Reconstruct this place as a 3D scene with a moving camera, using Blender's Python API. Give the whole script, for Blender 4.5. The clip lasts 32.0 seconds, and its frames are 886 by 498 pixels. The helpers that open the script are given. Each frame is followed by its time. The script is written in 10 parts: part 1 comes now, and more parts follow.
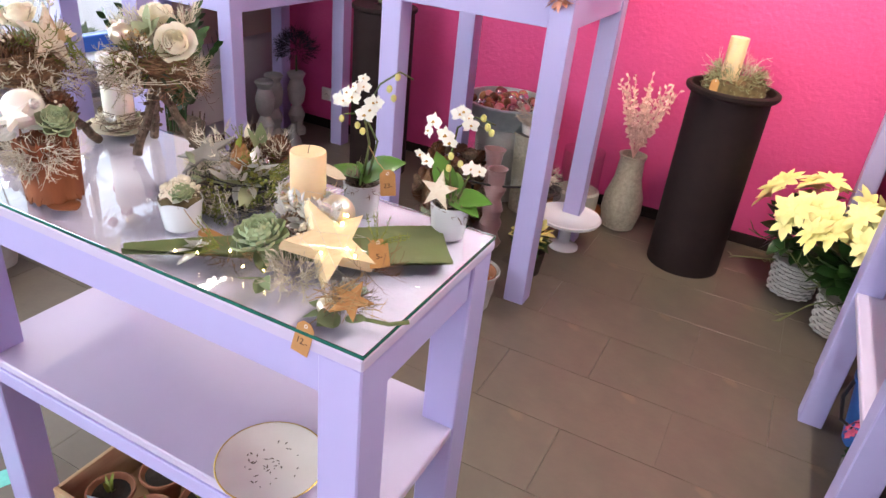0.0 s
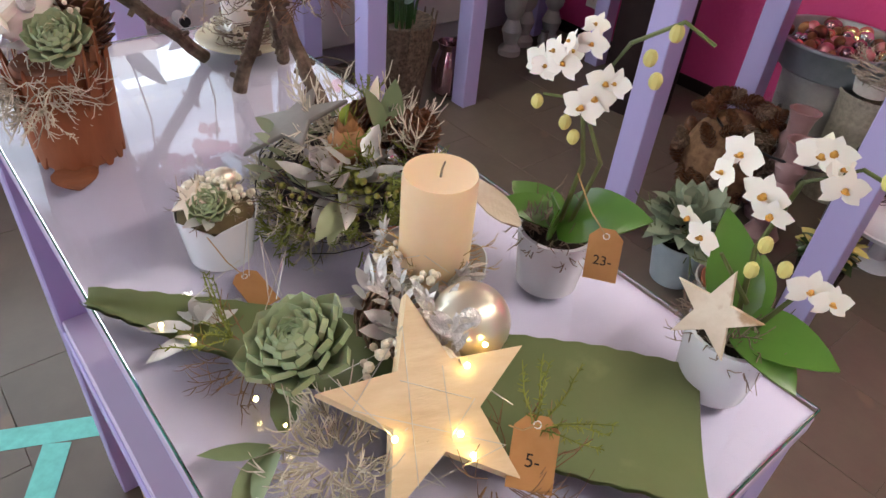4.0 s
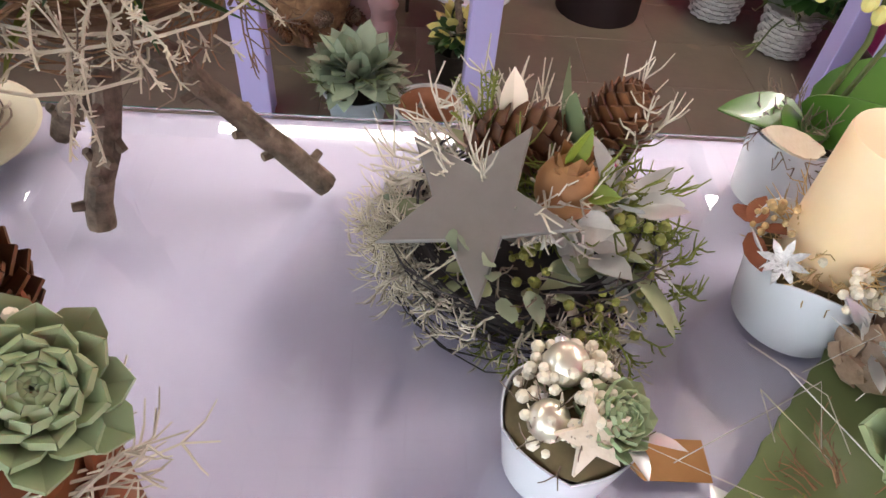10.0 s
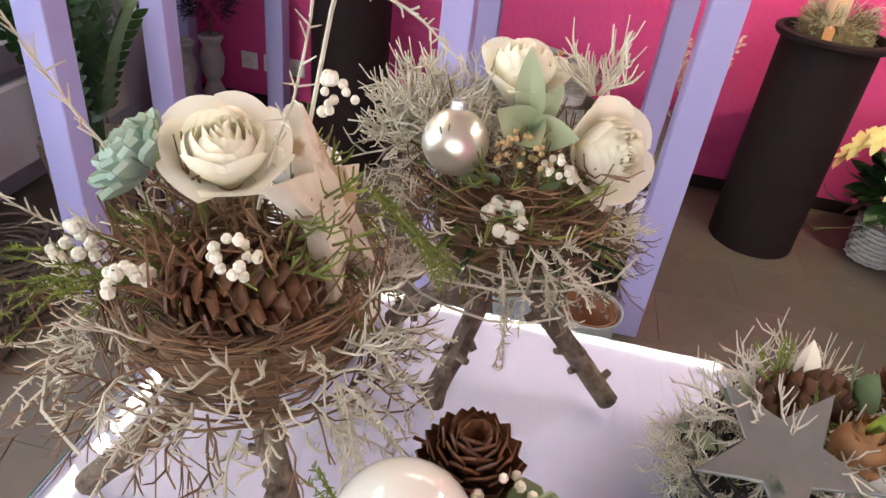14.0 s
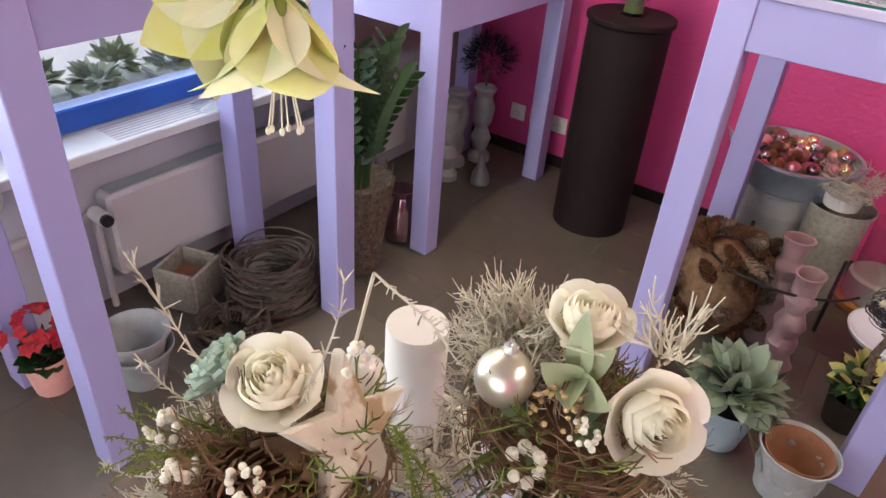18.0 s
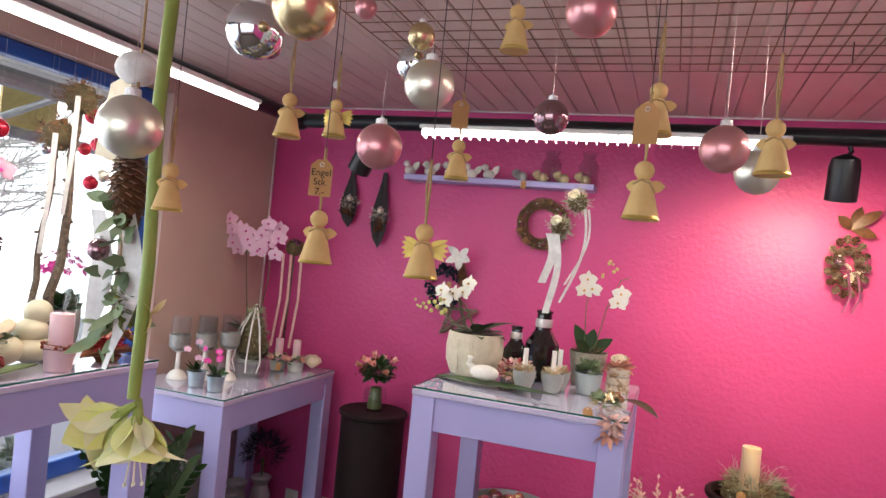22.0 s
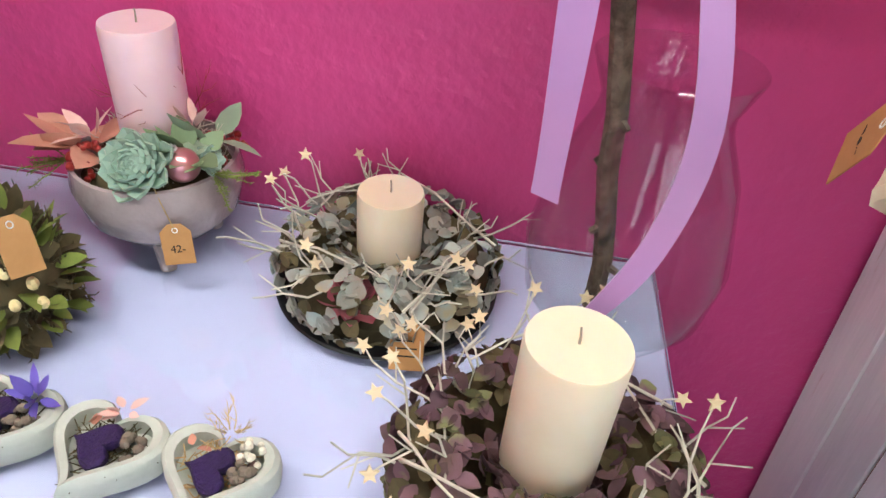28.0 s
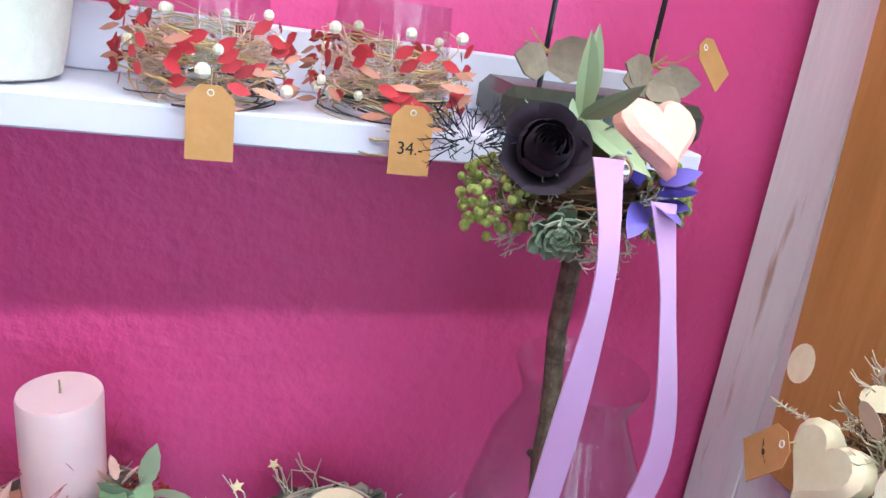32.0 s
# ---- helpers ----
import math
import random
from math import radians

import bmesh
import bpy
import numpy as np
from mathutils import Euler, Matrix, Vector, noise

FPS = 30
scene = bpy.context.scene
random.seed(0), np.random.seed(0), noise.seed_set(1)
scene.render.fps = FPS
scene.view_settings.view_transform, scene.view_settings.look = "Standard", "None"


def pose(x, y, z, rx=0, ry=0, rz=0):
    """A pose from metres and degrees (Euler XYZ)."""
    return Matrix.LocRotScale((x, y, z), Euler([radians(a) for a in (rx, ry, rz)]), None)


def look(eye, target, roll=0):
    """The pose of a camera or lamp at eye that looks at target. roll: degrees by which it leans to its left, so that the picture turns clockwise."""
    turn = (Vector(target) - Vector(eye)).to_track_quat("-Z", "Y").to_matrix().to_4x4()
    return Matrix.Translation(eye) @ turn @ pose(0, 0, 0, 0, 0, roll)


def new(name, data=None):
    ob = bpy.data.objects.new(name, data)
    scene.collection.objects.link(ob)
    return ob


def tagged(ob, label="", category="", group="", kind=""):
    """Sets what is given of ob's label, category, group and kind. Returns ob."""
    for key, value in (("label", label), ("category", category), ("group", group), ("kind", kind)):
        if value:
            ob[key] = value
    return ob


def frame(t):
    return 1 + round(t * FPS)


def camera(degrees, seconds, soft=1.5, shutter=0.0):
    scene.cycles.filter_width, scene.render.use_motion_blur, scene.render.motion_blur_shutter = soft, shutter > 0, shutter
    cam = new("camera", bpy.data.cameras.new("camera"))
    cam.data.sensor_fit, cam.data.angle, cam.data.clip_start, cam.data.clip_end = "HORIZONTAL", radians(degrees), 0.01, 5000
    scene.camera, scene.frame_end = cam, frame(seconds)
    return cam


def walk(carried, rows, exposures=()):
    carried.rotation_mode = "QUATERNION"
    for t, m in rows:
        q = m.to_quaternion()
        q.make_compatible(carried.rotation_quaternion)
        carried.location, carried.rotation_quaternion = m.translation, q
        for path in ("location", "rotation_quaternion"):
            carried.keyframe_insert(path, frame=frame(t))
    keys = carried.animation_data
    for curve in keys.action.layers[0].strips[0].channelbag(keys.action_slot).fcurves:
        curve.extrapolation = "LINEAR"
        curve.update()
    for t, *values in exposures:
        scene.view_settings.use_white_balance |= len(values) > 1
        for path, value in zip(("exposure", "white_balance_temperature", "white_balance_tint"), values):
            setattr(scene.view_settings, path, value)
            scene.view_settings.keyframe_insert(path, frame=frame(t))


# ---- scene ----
cam = camera(66.3, 32.0)
PATH = [
    (0, (-0.144, 0.118, 1.496), (-0.887, 1.713, 0.546), 6.1),
    (0.3, (-0.181, 0.19, 1.487), (-1.035, 1.741, 0.556), 4.9),
    (0.5, (-0.208, 0.236, 1.478), (-1.114, 1.744, 0.528), 4.4),
    (1, (-0.278, 0.341, 1.451), (-1.281, 1.748, 0.444), 5.2),
    (1.5, (-0.368, 0.417, 1.433), (-1.369, 1.732, 0.306), 5.0),
    (2, (-0.482, 0.48, 1.415), (-1.349, 1.791, 0.179), 5.3),
    (2.5, (-0.539, 0.529, 1.392), (-1.304, 1.782, 0.034), 6.5),
    (3, (-0.54, 0.582, 1.377), (-1.367, 1.75, -0.02), 7.1),
    (3.5, (-0.504, 0.657, 1.372), (-1.521, 1.744, 0.035), 7.1),
    (5.5, (-0.448, 0.686, 1.339), (-1.737, 1.747, 0.238), 4.7),
    (6, (-0.479, 0.665, 1.343), (-1.752, 1.748, 0.245), 4.5),
    (6.5, (-0.543, 0.63, 1.344), (-1.771, 1.758, 0.24), 4.2),
    (7, (-0.643, 0.601, 1.361), (-1.727, 1.837, 0.222), 2.2),
    (7.5, (-0.728, 0.598, 1.356), (-1.626, 1.946, 0.183), 1.2),
    (8, (-0.82, 0.636, 1.332), (-1.517, 2.0, 0.047), 2.0),
    (8.5, (-0.896, 0.687, 1.304), (-1.4, 2.043, -0.076), 1.7),
    (9, (-0.954, 0.706, 1.282), (-1.203, 2.046, -0.182), 5.8),
    (9.5, (-1.005, 0.707, 1.285), (-1.035, 2.057, -0.19), 6.0),
    (10, (-1.075, 0.683, 1.293), (-0.951, 2.041, -0.169), 6.1),
    (10.5, (-1.123, 0.65, 1.299), (-0.89, 2.043, -0.117), 8.2),
    (11, (-1.162, 0.629, 1.31), (-0.913, 2.062, -0.063), 9.3),
    (11.5, (-1.191, 0.621, 1.314), (-1.021, 2.091, -0.031), 8.7),
    (12, (-1.217, 0.614, 1.324), (-1.144, 2.131, 0.023), 7.7),
    (12.5, (-1.226, 0.607, 1.343), (-1.305, 2.184, 0.116), 6.1),
    (13, (-1.23, 0.604, 1.354), (-1.383, 2.236, 0.208), 5.8),
    (13.5, (-1.231, 0.604, 1.36), (-1.43, 2.26, 0.256), 6.1),
    (14, (-1.235, 0.609, 1.37), (-1.465, 2.267, 0.275), 7.3),
    (14.5, (-1.234, 0.622, 1.396), (-1.554, 2.251, 0.28), 7.2),
    (16.5, (-1.19, 0.738, 1.472), (-1.879, 1.958, 0.045), 5.9),
    (17, (-1.177, 0.741, 1.486), (-1.891, 1.967, 0.076), 6.3),
    (17.3, (-1.166, 0.734, 1.49), (-1.957, 2.018, 0.177), 5.0),
    (17.5, (-1.158, 0.723, 1.51), (-1.987, 2.021, 0.234), 5.3),
    (18, (-1.132, 0.691, 1.533), (-2.063, 2.077, 0.432), 4.8),
    (18.5, (-1.103, 0.651, 1.576), (-2.156, 2.12, 0.719), 5.2),
    (19, (-1.073, 0.607, 1.598), (-2.207, 2.123, 0.952), 4.5),
    (19.5, (-1.032, 0.501, 1.633), (-1.957, 2.211, 1.162), 5.9),
    (20, (-1.008, 0.373, 1.658), (-1.823, 2.168, 1.321), 4.4),
    (20.5, (-0.963, 0.264, 1.669), (-1.688, 2.116, 1.454), 6.1),
    (21, (-0.91, 0.225, 1.696), (-1.598, 2.1, 1.603), 5.3),
    (21.5, (-0.822, 0.178, 1.719), (-1.492, 2.062, 1.723), 5.4),
    (22, (-0.722, 0.121, 1.724), (-1.373, 2.011, 1.737), 5.6),
    (22.5, (-0.644, 0.071, 1.724), (-1.225, 1.985, 1.747), 4.8),
    (23, (-0.57, 0.099, 1.732), (-0.895, 2.072, 1.781), 4.5),
    (23.5, (-0.499, 0.206, 1.716), (-0.436, 2.205, 1.662), 4.2),
    (24, (-0.43, 0.377, 1.693), (-0.104, 2.346, 1.556), 4.7),
    (24.5, (-0.343, 0.6, 1.673), (0.178, 2.525, 1.519), 6.4),
    (25, (-0.252, 0.796, 1.624), (0.465, 2.629, 1.271), 5.8),
    (25.5, (-0.15, 1.024, 1.583), (0.645, 2.788, 1.078), 7.4),
    (26, (-0.094, 1.216, 1.541), (0.901, 2.816, 0.87), 8.0),
    (26.2, (-0.123, 1.32, 1.524), (1.076, 2.762, 0.829), 8.7),
    (26.5, (-0.065, 1.408, 1.498), (1.289, 2.666, 0.733), 7.2),
    (28.5, (0.049, 1.824, 1.405), (1.568, 1.585, 0.126), 7.4),
    (29, (-0.001, 1.909, 1.418), (1.473, 1.415, 0.159), 8.1),
    (29.5, (-0.063, 1.984, 1.419), (1.446, 1.424, 0.232), 8.5),
    (30, (-0.078, 2.012, 1.414), (1.473, 1.366, 0.33), 10.0),
    (30.5, (-0.057, 2.024, 1.435), (1.573, 1.287, 0.541), 9.4),
    (31, (-0.027, 2.0, 1.467), (1.652, 1.262, 0.669), 8.6),
    (31.5, (0.012, 1.972, 1.502), (1.748, 1.293, 0.778), 8.5),
    (32, (0.057, 1.944, 1.548), (1.838, 1.357, 0.851), 8.9),
]
EXPO = [(0.0, 0.5, 6500, 10), (1.0, 0.25, 6500, 10), (2.0, 0.15, 6500, 10), (3.0, -0.1, 6500, 10), (7.0, 0.15, 6500, 10), (9.0, 0.3, 6500, 10), (10.0, 0.35, 6500, 10), (12.0, 0.0, 6500, 10), (14.0, 0.25, 6500, 10), (17.0, 0.3, 6500, 10), (18.0, 0.25, 6500, 10), (19.0, 0.0, 6500, 10), (20.0, -0.1, 6500, 10), (22.0, -0.35, 6500, 10), (24.0, -0.6, 6700, 10), (25.0, -0.65, 6900, 10), (26.0, -0.25, 6500, 10), (28.5, -0.15, 5800, 0), (30.0, -0.15, 5700, 0), (32.0, -0.05, 5100, -9)]

walk(cam, [(t, look(eye, target, roll)) for t, eye, target, roll in PATH], exposures=EXPO)

# ---- light ----
world = bpy.data.worlds.new("sky")
scene.world = world
world.use_nodes = True
wn = world.node_tree
sky = wn.nodes.new("ShaderNodeTexSky")
sky.sky_type, sky.sun_disc = "NISHITA", False
sky.sun_elevation, sky.sun_rotation = radians(32), radians(-95)
wn.links.new(sky.outputs[0], wn.nodes["Background"].inputs[0])
wn.nodes["Background"].inputs[1].default_value = 0.12


def lamp(name, kind, where, at, energy, color, size=None, size_y=None, angle=None, spot=None):
    data = bpy.data.lights.new(name, kind)
    data.energy, data.color = energy, color
    if size:
        data.shape, data.size, data.size_y = "RECTANGLE", size, size_y
    if angle:
        data.angle = radians(angle)
    if spot:
        data.spot_size, data.spot_blend, data.shadow_soft_size = radians(spot), 0.9, 0.03
    ob = new(name, data)
    ob.matrix_world = look(where, at)
    return ob


lamp("sun", "SUN", (-8, -1.0, 5.6), (0, 0, 0), 2.0, (1.0, 0.93, 0.84), angle=0.6)
# daylight that enters by the shop window, and fill added from an assumed shop front
lamp("window_daylight", "AREA", (-3.07, 0.5, 1.5), (1, 0.6, 1.35), 36, (0.70, 0.83, 1.0), 4.1, 1.65)
lamp("shopfront_daylight", "AREA", (-1.1, -2.3, 1.5), (-1.1, 2, 1.2), 22, (0.86, 0.92, 1.0), 3.2, 1.9)
# ceiling lamps of the place
lamp("tube_light_back", "AREA", (-1.09, 2.81, 2.22), (-1.09, 2.81, 0), 11, (1.0, 0.90, 0.76), 1.4, 0.05)
lamp("tube_light_window", "AREA", (-2.36, 1.7, 2.22), (-2.36, 1.7, 0), 18, (1.0, 0.90, 0.76), 0.05, 1.5)
lamp("tube_light_side", "AREA", (0.08, 1.8, 2.225), (0.08, 1.8, 0), 26, (1.0, 0.92, 0.82), 0.05, 1.5)
lamp("spot_wall", "SPOT", (-0.187, 2.875, 2.04), (-0.12, 3.64, 1.48), 75, (1.0, 0.80, 0.50), spot=130)


# ---- materials ----
MATS = {}


def mat(name, c1, c2=None, rough=0.6, metal=0.0, scale=30.0, bump=0.0, bscale=None, rand=0.0, sheen=0.0, trans=0.0,
        emit=None, estr=0.0, spec=0.5, alpha=1.0, kind="noise", stretch=None, wear=None, wscale=6.0, wcut=0.62, coat=0.0, sss=0.0, island=False, ior=1.45, thin=0.0):
    m = bpy.data.materials.new(name)
    m.use_nodes = True
    nt, b = m.node_tree, m.node_tree.nodes["Principled BSDF"]
    L = nt.links.new
    coord = nt.nodes.new("ShaderNodeTexCoord")
    src = coord.outputs["Object"]
    if stretch:
        mp = nt.nodes.new("ShaderNodeMapping")
        mp.inputs["Scale"].default_value = stretch
        L(src, mp.inputs[0])
        src = mp.outputs[0]
    tex = nt.nodes.new("ShaderNodeTexVoronoi" if kind == "cells" else "ShaderNodeTexNoise")
    tex.inputs["Scale"].default_value = scale
    if kind != "cells":
        tex.inputs["Detail"].default_value = 6
        tex.inputs["Roughness"].default_value = 0.62
    L(src, tex.inputs["Vector"])
    fac = tex.outputs[0]
    c2 = c2 or tuple(v * 0.72 for v in c1)
    ramp = nt.nodes.new("ShaderNodeValToRGB")
    ramp.color_ramp.elements[0].position, ramp.color_ramp.elements[1].position = (0.3, 0.7) if kind != "cells" else (0.05, 0.5)
    ramp.color_ramp.elements[0].color, ramp.color_ramp.elements[1].color = (*c2, 1), (*c1, 1)
    L(fac, ramp.inputs[0])
    col = ramp.outputs[0]
    if wear:
        n2 = nt.nodes.new("ShaderNodeTexNoise")
        n2.inputs["Scale"].default_value, n2.inputs["Detail"].default_value = wscale, 8
        L(src, n2.inputs["Vector"])
        r2 = nt.nodes.new("ShaderNodeValToRGB")
        r2.color_ramp.elements[0].position, r2.color_ramp.elements[1].position = wcut, wcut + 0.06
        L(n2.outputs[0], r2.inputs[0])
        mx = nt.nodes.new("ShaderNodeMixRGB")
        mx.inputs[2].default_value = (*wear, 1)
        L(r2.outputs[0], mx.inputs[0])
        L(col, mx.inputs[1])
        col = mx.outputs[0]
    if rand:
        if island:
            gi = nt.nodes.new("ShaderNodeNewGeometry")
            rs = gi.outputs["Random Per Island"]
        else:
            gi = nt.nodes.new("ShaderNodeObjectInfo")
            rs = gi.outputs["Random"]
        hs = nt.nodes.new("ShaderNodeHueSaturation")
        mr = nt.nodes.new("ShaderNodeMapRange")
        mr.inputs[3].default_value, mr.inputs[4].default_value = 1 - rand, 1 + rand
        L(rs, mr.inputs[0])
        L(mr.outputs[0], hs.inputs["Value"])
        L(col, hs.inputs["Color"])
        col = hs.outputs[0]
    L(col, b.inputs["Base Color"])
    b.inputs["Roughness"].default_value, b.inputs["Metallic"].default_value = rough, metal
    b.inputs["Specular IOR Level"].default_value = spec
    b.inputs["IOR"].default_value = ior
    b.inputs["Transmission Weight"].default_value = trans
    b.inputs["Alpha"].default_value = alpha
    b.inputs["Coat Weight"].default_value = coat
    b.inputs["Sheen Weight"].default_value = sheen
    if thin:
        tl = nt.nodes.new("ShaderNodeBsdfTranslucent")
        L(col, tl.inputs[0])
        mixs = nt.nodes.new("ShaderNodeMixShader")
        mixs.inputs[0].default_value = thin
        L(b.outputs[0], mixs.inputs[1])
        L(tl.outputs[0], mixs.inputs[2])
        L(mixs.outputs[0], nt.nodes["Material Output"].inputs[0])
    if sss:
        b.inputs["Subsurface Weight"].default_value = sss
        b.inputs["Subsurface Radius"].default_value = (0.02, 0.012, 0.006)
        b.inputs["Subsurface Scale"].default_value = 0.6
    if emit:
        b.inputs["Emission Color"].default_value = (*emit, 1)
        b.inputs["Emission Strength"].default_value = estr
    if bump:
        bt = nt.nodes.new("ShaderNodeTexNoise")
        bt.inputs["Scale"].default_value, bt.inputs["Detail"].default_value = bscale or scale * 2, 5
        L(src, bt.inputs["Vector"])
        bp = nt.nodes.new("ShaderNodeBump")
        bp.inputs["Strength"].default_value, bp.inputs["Distance"].default_value = min(1, bump), 0.004
        L(bt.outputs[0], bp.inputs["Height"])
        L(bp.outputs[0], b.inputs["Normal"])
    MATS[name] = m
    return m


M_PINK = mat("pink_plaster", (0.585, 0.060, 0.228), (0.53, 0.052, 0.205), 0.42, scale=3, bump=0.9, bscale=42, wear=(0.45, 0.03, 0.15), wscale=2.2, wcut=0.74)
M_PINK.node_tree.nodes["Bump"].inputs["Distance"].default_value = 0.005
M_BEIGE = mat("beige_plaster", (0.55, 0.40, 0.33), (0.50, 0.36, 0.30), 0.8, scale=4, bump=0.25, bscale=90)
M_GREYWALL = mat("grey_white_plaster", (0.55, 0.52, 0.56), (0.48, 0.45, 0.49), 0.8, scale=4, bump=0.2, bscale=90)
M_WHITE = mat("white_paint", (0.78, 0.77, 0.74), (0.70, 0.69, 0.67), 0.45, scale=9)
M_CEIL = mat("ceiling_panel_white", (0.66, 0.53, 0.47), (0.60, 0.48, 0.42), 0.4, scale=5)
M_FLOOR = mat("brown_floor_tile", (0.125, 0.103, 0.078), (0.098, 0.081, 0.063), 0.36, scale=7, bump=0.12, bscale=60, rand=0.05, wear=(0.15, 0.112, 0.08), wscale=5, wcut=0.62)
M_JOINT = mat("floor_joint", (0.104, 0.086, 0.067), rough=0.6)
M_LILAC = mat("lilac_painted_wood", (0.42, 0.39, 0.67), (0.395, 0.365, 0.64), 0.36, scale=3, bump=0.10, bscale=45, stretch=(1, 1, 0.15), rand=0.04)
M_LILACLOW = mat("blue_lilac_tabletop", (0.44, 0.425, 0.62), (0.40, 0.39, 0.58), 0.4, scale=2.5, bump=0.06, bscale=30)
M_LILACTOP = mat("pale_lilac_tabletop", (0.52, 0.465, 0.63), (0.48, 0.43, 0.59), 0.4, scale=2.5, bump=0.06, bscale=30)
M_GLASS = mat("clear_glass", (0.95, 0.98, 0.97), (0.95, 0.98, 0.97), 0.02)
gn = M_GLASS.node_tree
thin, gloss, fres, gmix = [gn.nodes.new("ShaderNode" + k) for k in ("BsdfTransparent", "BsdfGlossy", "LayerWeight", "MixShader")]
thin.inputs[0].default_value = (0.95, 0.965, 0.96, 1)
gloss.inputs["Roughness"].default_value, fres.inputs[0].default_value = 0.03, 0.5
power, share = [gn.nodes.new("ShaderNodeMath") for _ in range(2)]
power.operation, share.operation = "POWER", "MULTIPLY_ADD"
power.inputs[1].default_value, share.inputs[1].default_value, share.inputs[2].default_value = 4.0, 0.45, 0.03
gn.links.new(fres.outputs["Facing"], power.inputs[0])
gn.links.new(power.outputs[0], share.inputs[0])
gn.links.new(share.outputs[0], gmix.inputs[0])
gn.links.new(thin.outputs[0], gmix.inputs[1])
gn.links.new(gloss.outputs[0], gmix.inputs[2])
gn.links.new(gmix.outputs[0], gn.nodes["Material Output"].inputs[0])
M_TOPGLASS = mat("table_glass", (0.93, 0.97, 0.96), (0.93, 0.97, 0.96), 0.01, trans=1.0, ior=1.5)
M_BLUE = mat("blue_window_frame", (0.02, 0.10, 0.42), (0.018, 0.09, 0.38), 0.35, scale=6)
M_BLACK = mat("black_metal", (0.012, 0.012, 0.014), (0.02, 0.02, 0.022), 0.3, metal=0.2, scale=20)
M_DRUM = mat("dark_brown_column", (0.016, 0.009, 0.010), (0.022, 0.013, 0.013), 0.7, spec=0.2, scale=14, bump=0.2, bscale=40)
M_TUBE = mat("lit_tube", (1, 1, 1), rough=0.5, emit=(1.0, 0.95, 0.87), estr=9.0)
M_LOUVRE = mat("white_louvre", (0.85, 0.84, 0.8), rough=0.3)
M_CREAM = mat("cream_candle_wax", (0.80, 0.62, 0.40), (0.74, 0.55, 0.33), 0.42, scale=12, bump=0.12, bscale=60, sss=0.35, wear=(0.62, 0.40, 0.20), wscale=9, wcut=0.7)
M_WAXW = mat("ivory_candle_wax", (0.78, 0.68, 0.52), (0.72, 0.60, 0.44), 0.42, scale=10, bump=0.08, bscale=50, sss=0.35)
M_WAXWHITE = mat("white_candle_wax", (0.86, 0.82, 0.76), (0.82, 0.77, 0.70), 0.4, scale=10, sss=0.3)
M_WAXPINK = mat("pink_candle_wax", (0.74, 0.52, 0.56), (0.69, 0.46, 0.50), 0.45, scale=14, bump=0.1, bscale=60, sss=0.3)
M_WICK = mat("wick", (0.30, 0.25, 0.18), rough=0.9)
M_POTW = mat("white_enamel", (0.70, 0.735, 0.775), (0.66, 0.70, 0.75), 0.25, scale=8, coat=0.3)
M_CERAM = mat("white_ceramic", (0.78, 0.75, 0.70), (0.68, 0.64, 0.58), 0.5, scale=40, bump=0.3, bscale=90)
M_CERGREY = mat("grey_stoneware", (0.42, 0.42, 0.40), (0.30, 0.30, 0.29), 0.6, scale=14, bump=0.4, bscale=50)
M_CERBL = mat("blue_grey_ceramic", (0.40, 0.47, 0.50), (0.30, 0.36, 0.40), 0.35, scale=10, bump=0.2, bscale=40)
M_TERRA = mat("brown_terracotta", (0.34, 0.15, 0.08), (0.24, 0.10, 0.05), 0.7, scale=20, bump=0.3)
M_KRAFT = mat("kraft_card", (0.46, 0.24, 0.09), (0.40, 0.20, 0.07), 0.8, scale=40, bump=0.1)
M_INK = mat("dark_ink", (0.02, 0.015, 0.012), rough=0.8)
M_ROPE = mat("natural_jute", (0.45, 0.30, 0.14), (0.33, 0.21, 0.09), 0.9, scale=120)
M_WOODST = mat("pale_wood", (0.76, 0.62, 0.40), (0.66, 0.50, 0.29), 0.65, scale=14, stretch=(1, 1, 8), bump=0.4, bscale=30)
M_WOODW = mat("whitewashed_wood", (0.74, 0.68, 0.56), (0.58, 0.49, 0.36), 0.75, scale=30, bump=0.5, bscale=70, wear=(0.40, 0.27, 0.15), wscale=26, wcut=0.55)
M_WOODO = mat("oiled_oak_board", (0.50, 0.25, 0.075), (0.38, 0.17, 0.045), 0.5, scale=7, stretch=(6, 6, 0.5), bump=0.15)
M_BARK = mat("grey_brown_bark", (0.22, 0.16, 0.115), (0.04, 0.026, 0.018), 0.9, scale=60, bump=0.9, bscale=90)
M_REDBARK = mat("red_brown_bark", (0.26, 0.085, 0.03), (0.15, 0.045, 0.018), 0.75, scale=18, stretch=(1, 1, 0.25), bump=0.5, bscale=50)
M_TWIG = mat("brown_twig", (0.28, 0.165, 0.085), (0.12, 0.06, 0.03), 0.8, scale=40, rand=0.35, island=True)
M_TWIGG = mat("grey_twig", (0.25, 0.20, 0.15), (0.14, 0.105, 0.08), 0.85, scale=40, rand=0.35, island=True)
M_ROOT = mat("brown_root", (0.15, 0.105, 0.075), (0.07, 0.045, 0.03), 0.85, scale=40, rand=0.3, island=True)
M_TWIGDK = mat("dark_vine", (0.05, 0.045, 0.05), (0.025, 0.02, 0.02), 0.7, scale=40, rand=0.4, island=True)
M_STRAW = mat("straw", (0.55, 0.40, 0.20), (0.42, 0.28, 0.12), 0.8, scale=40, rand=0.25, island=True)
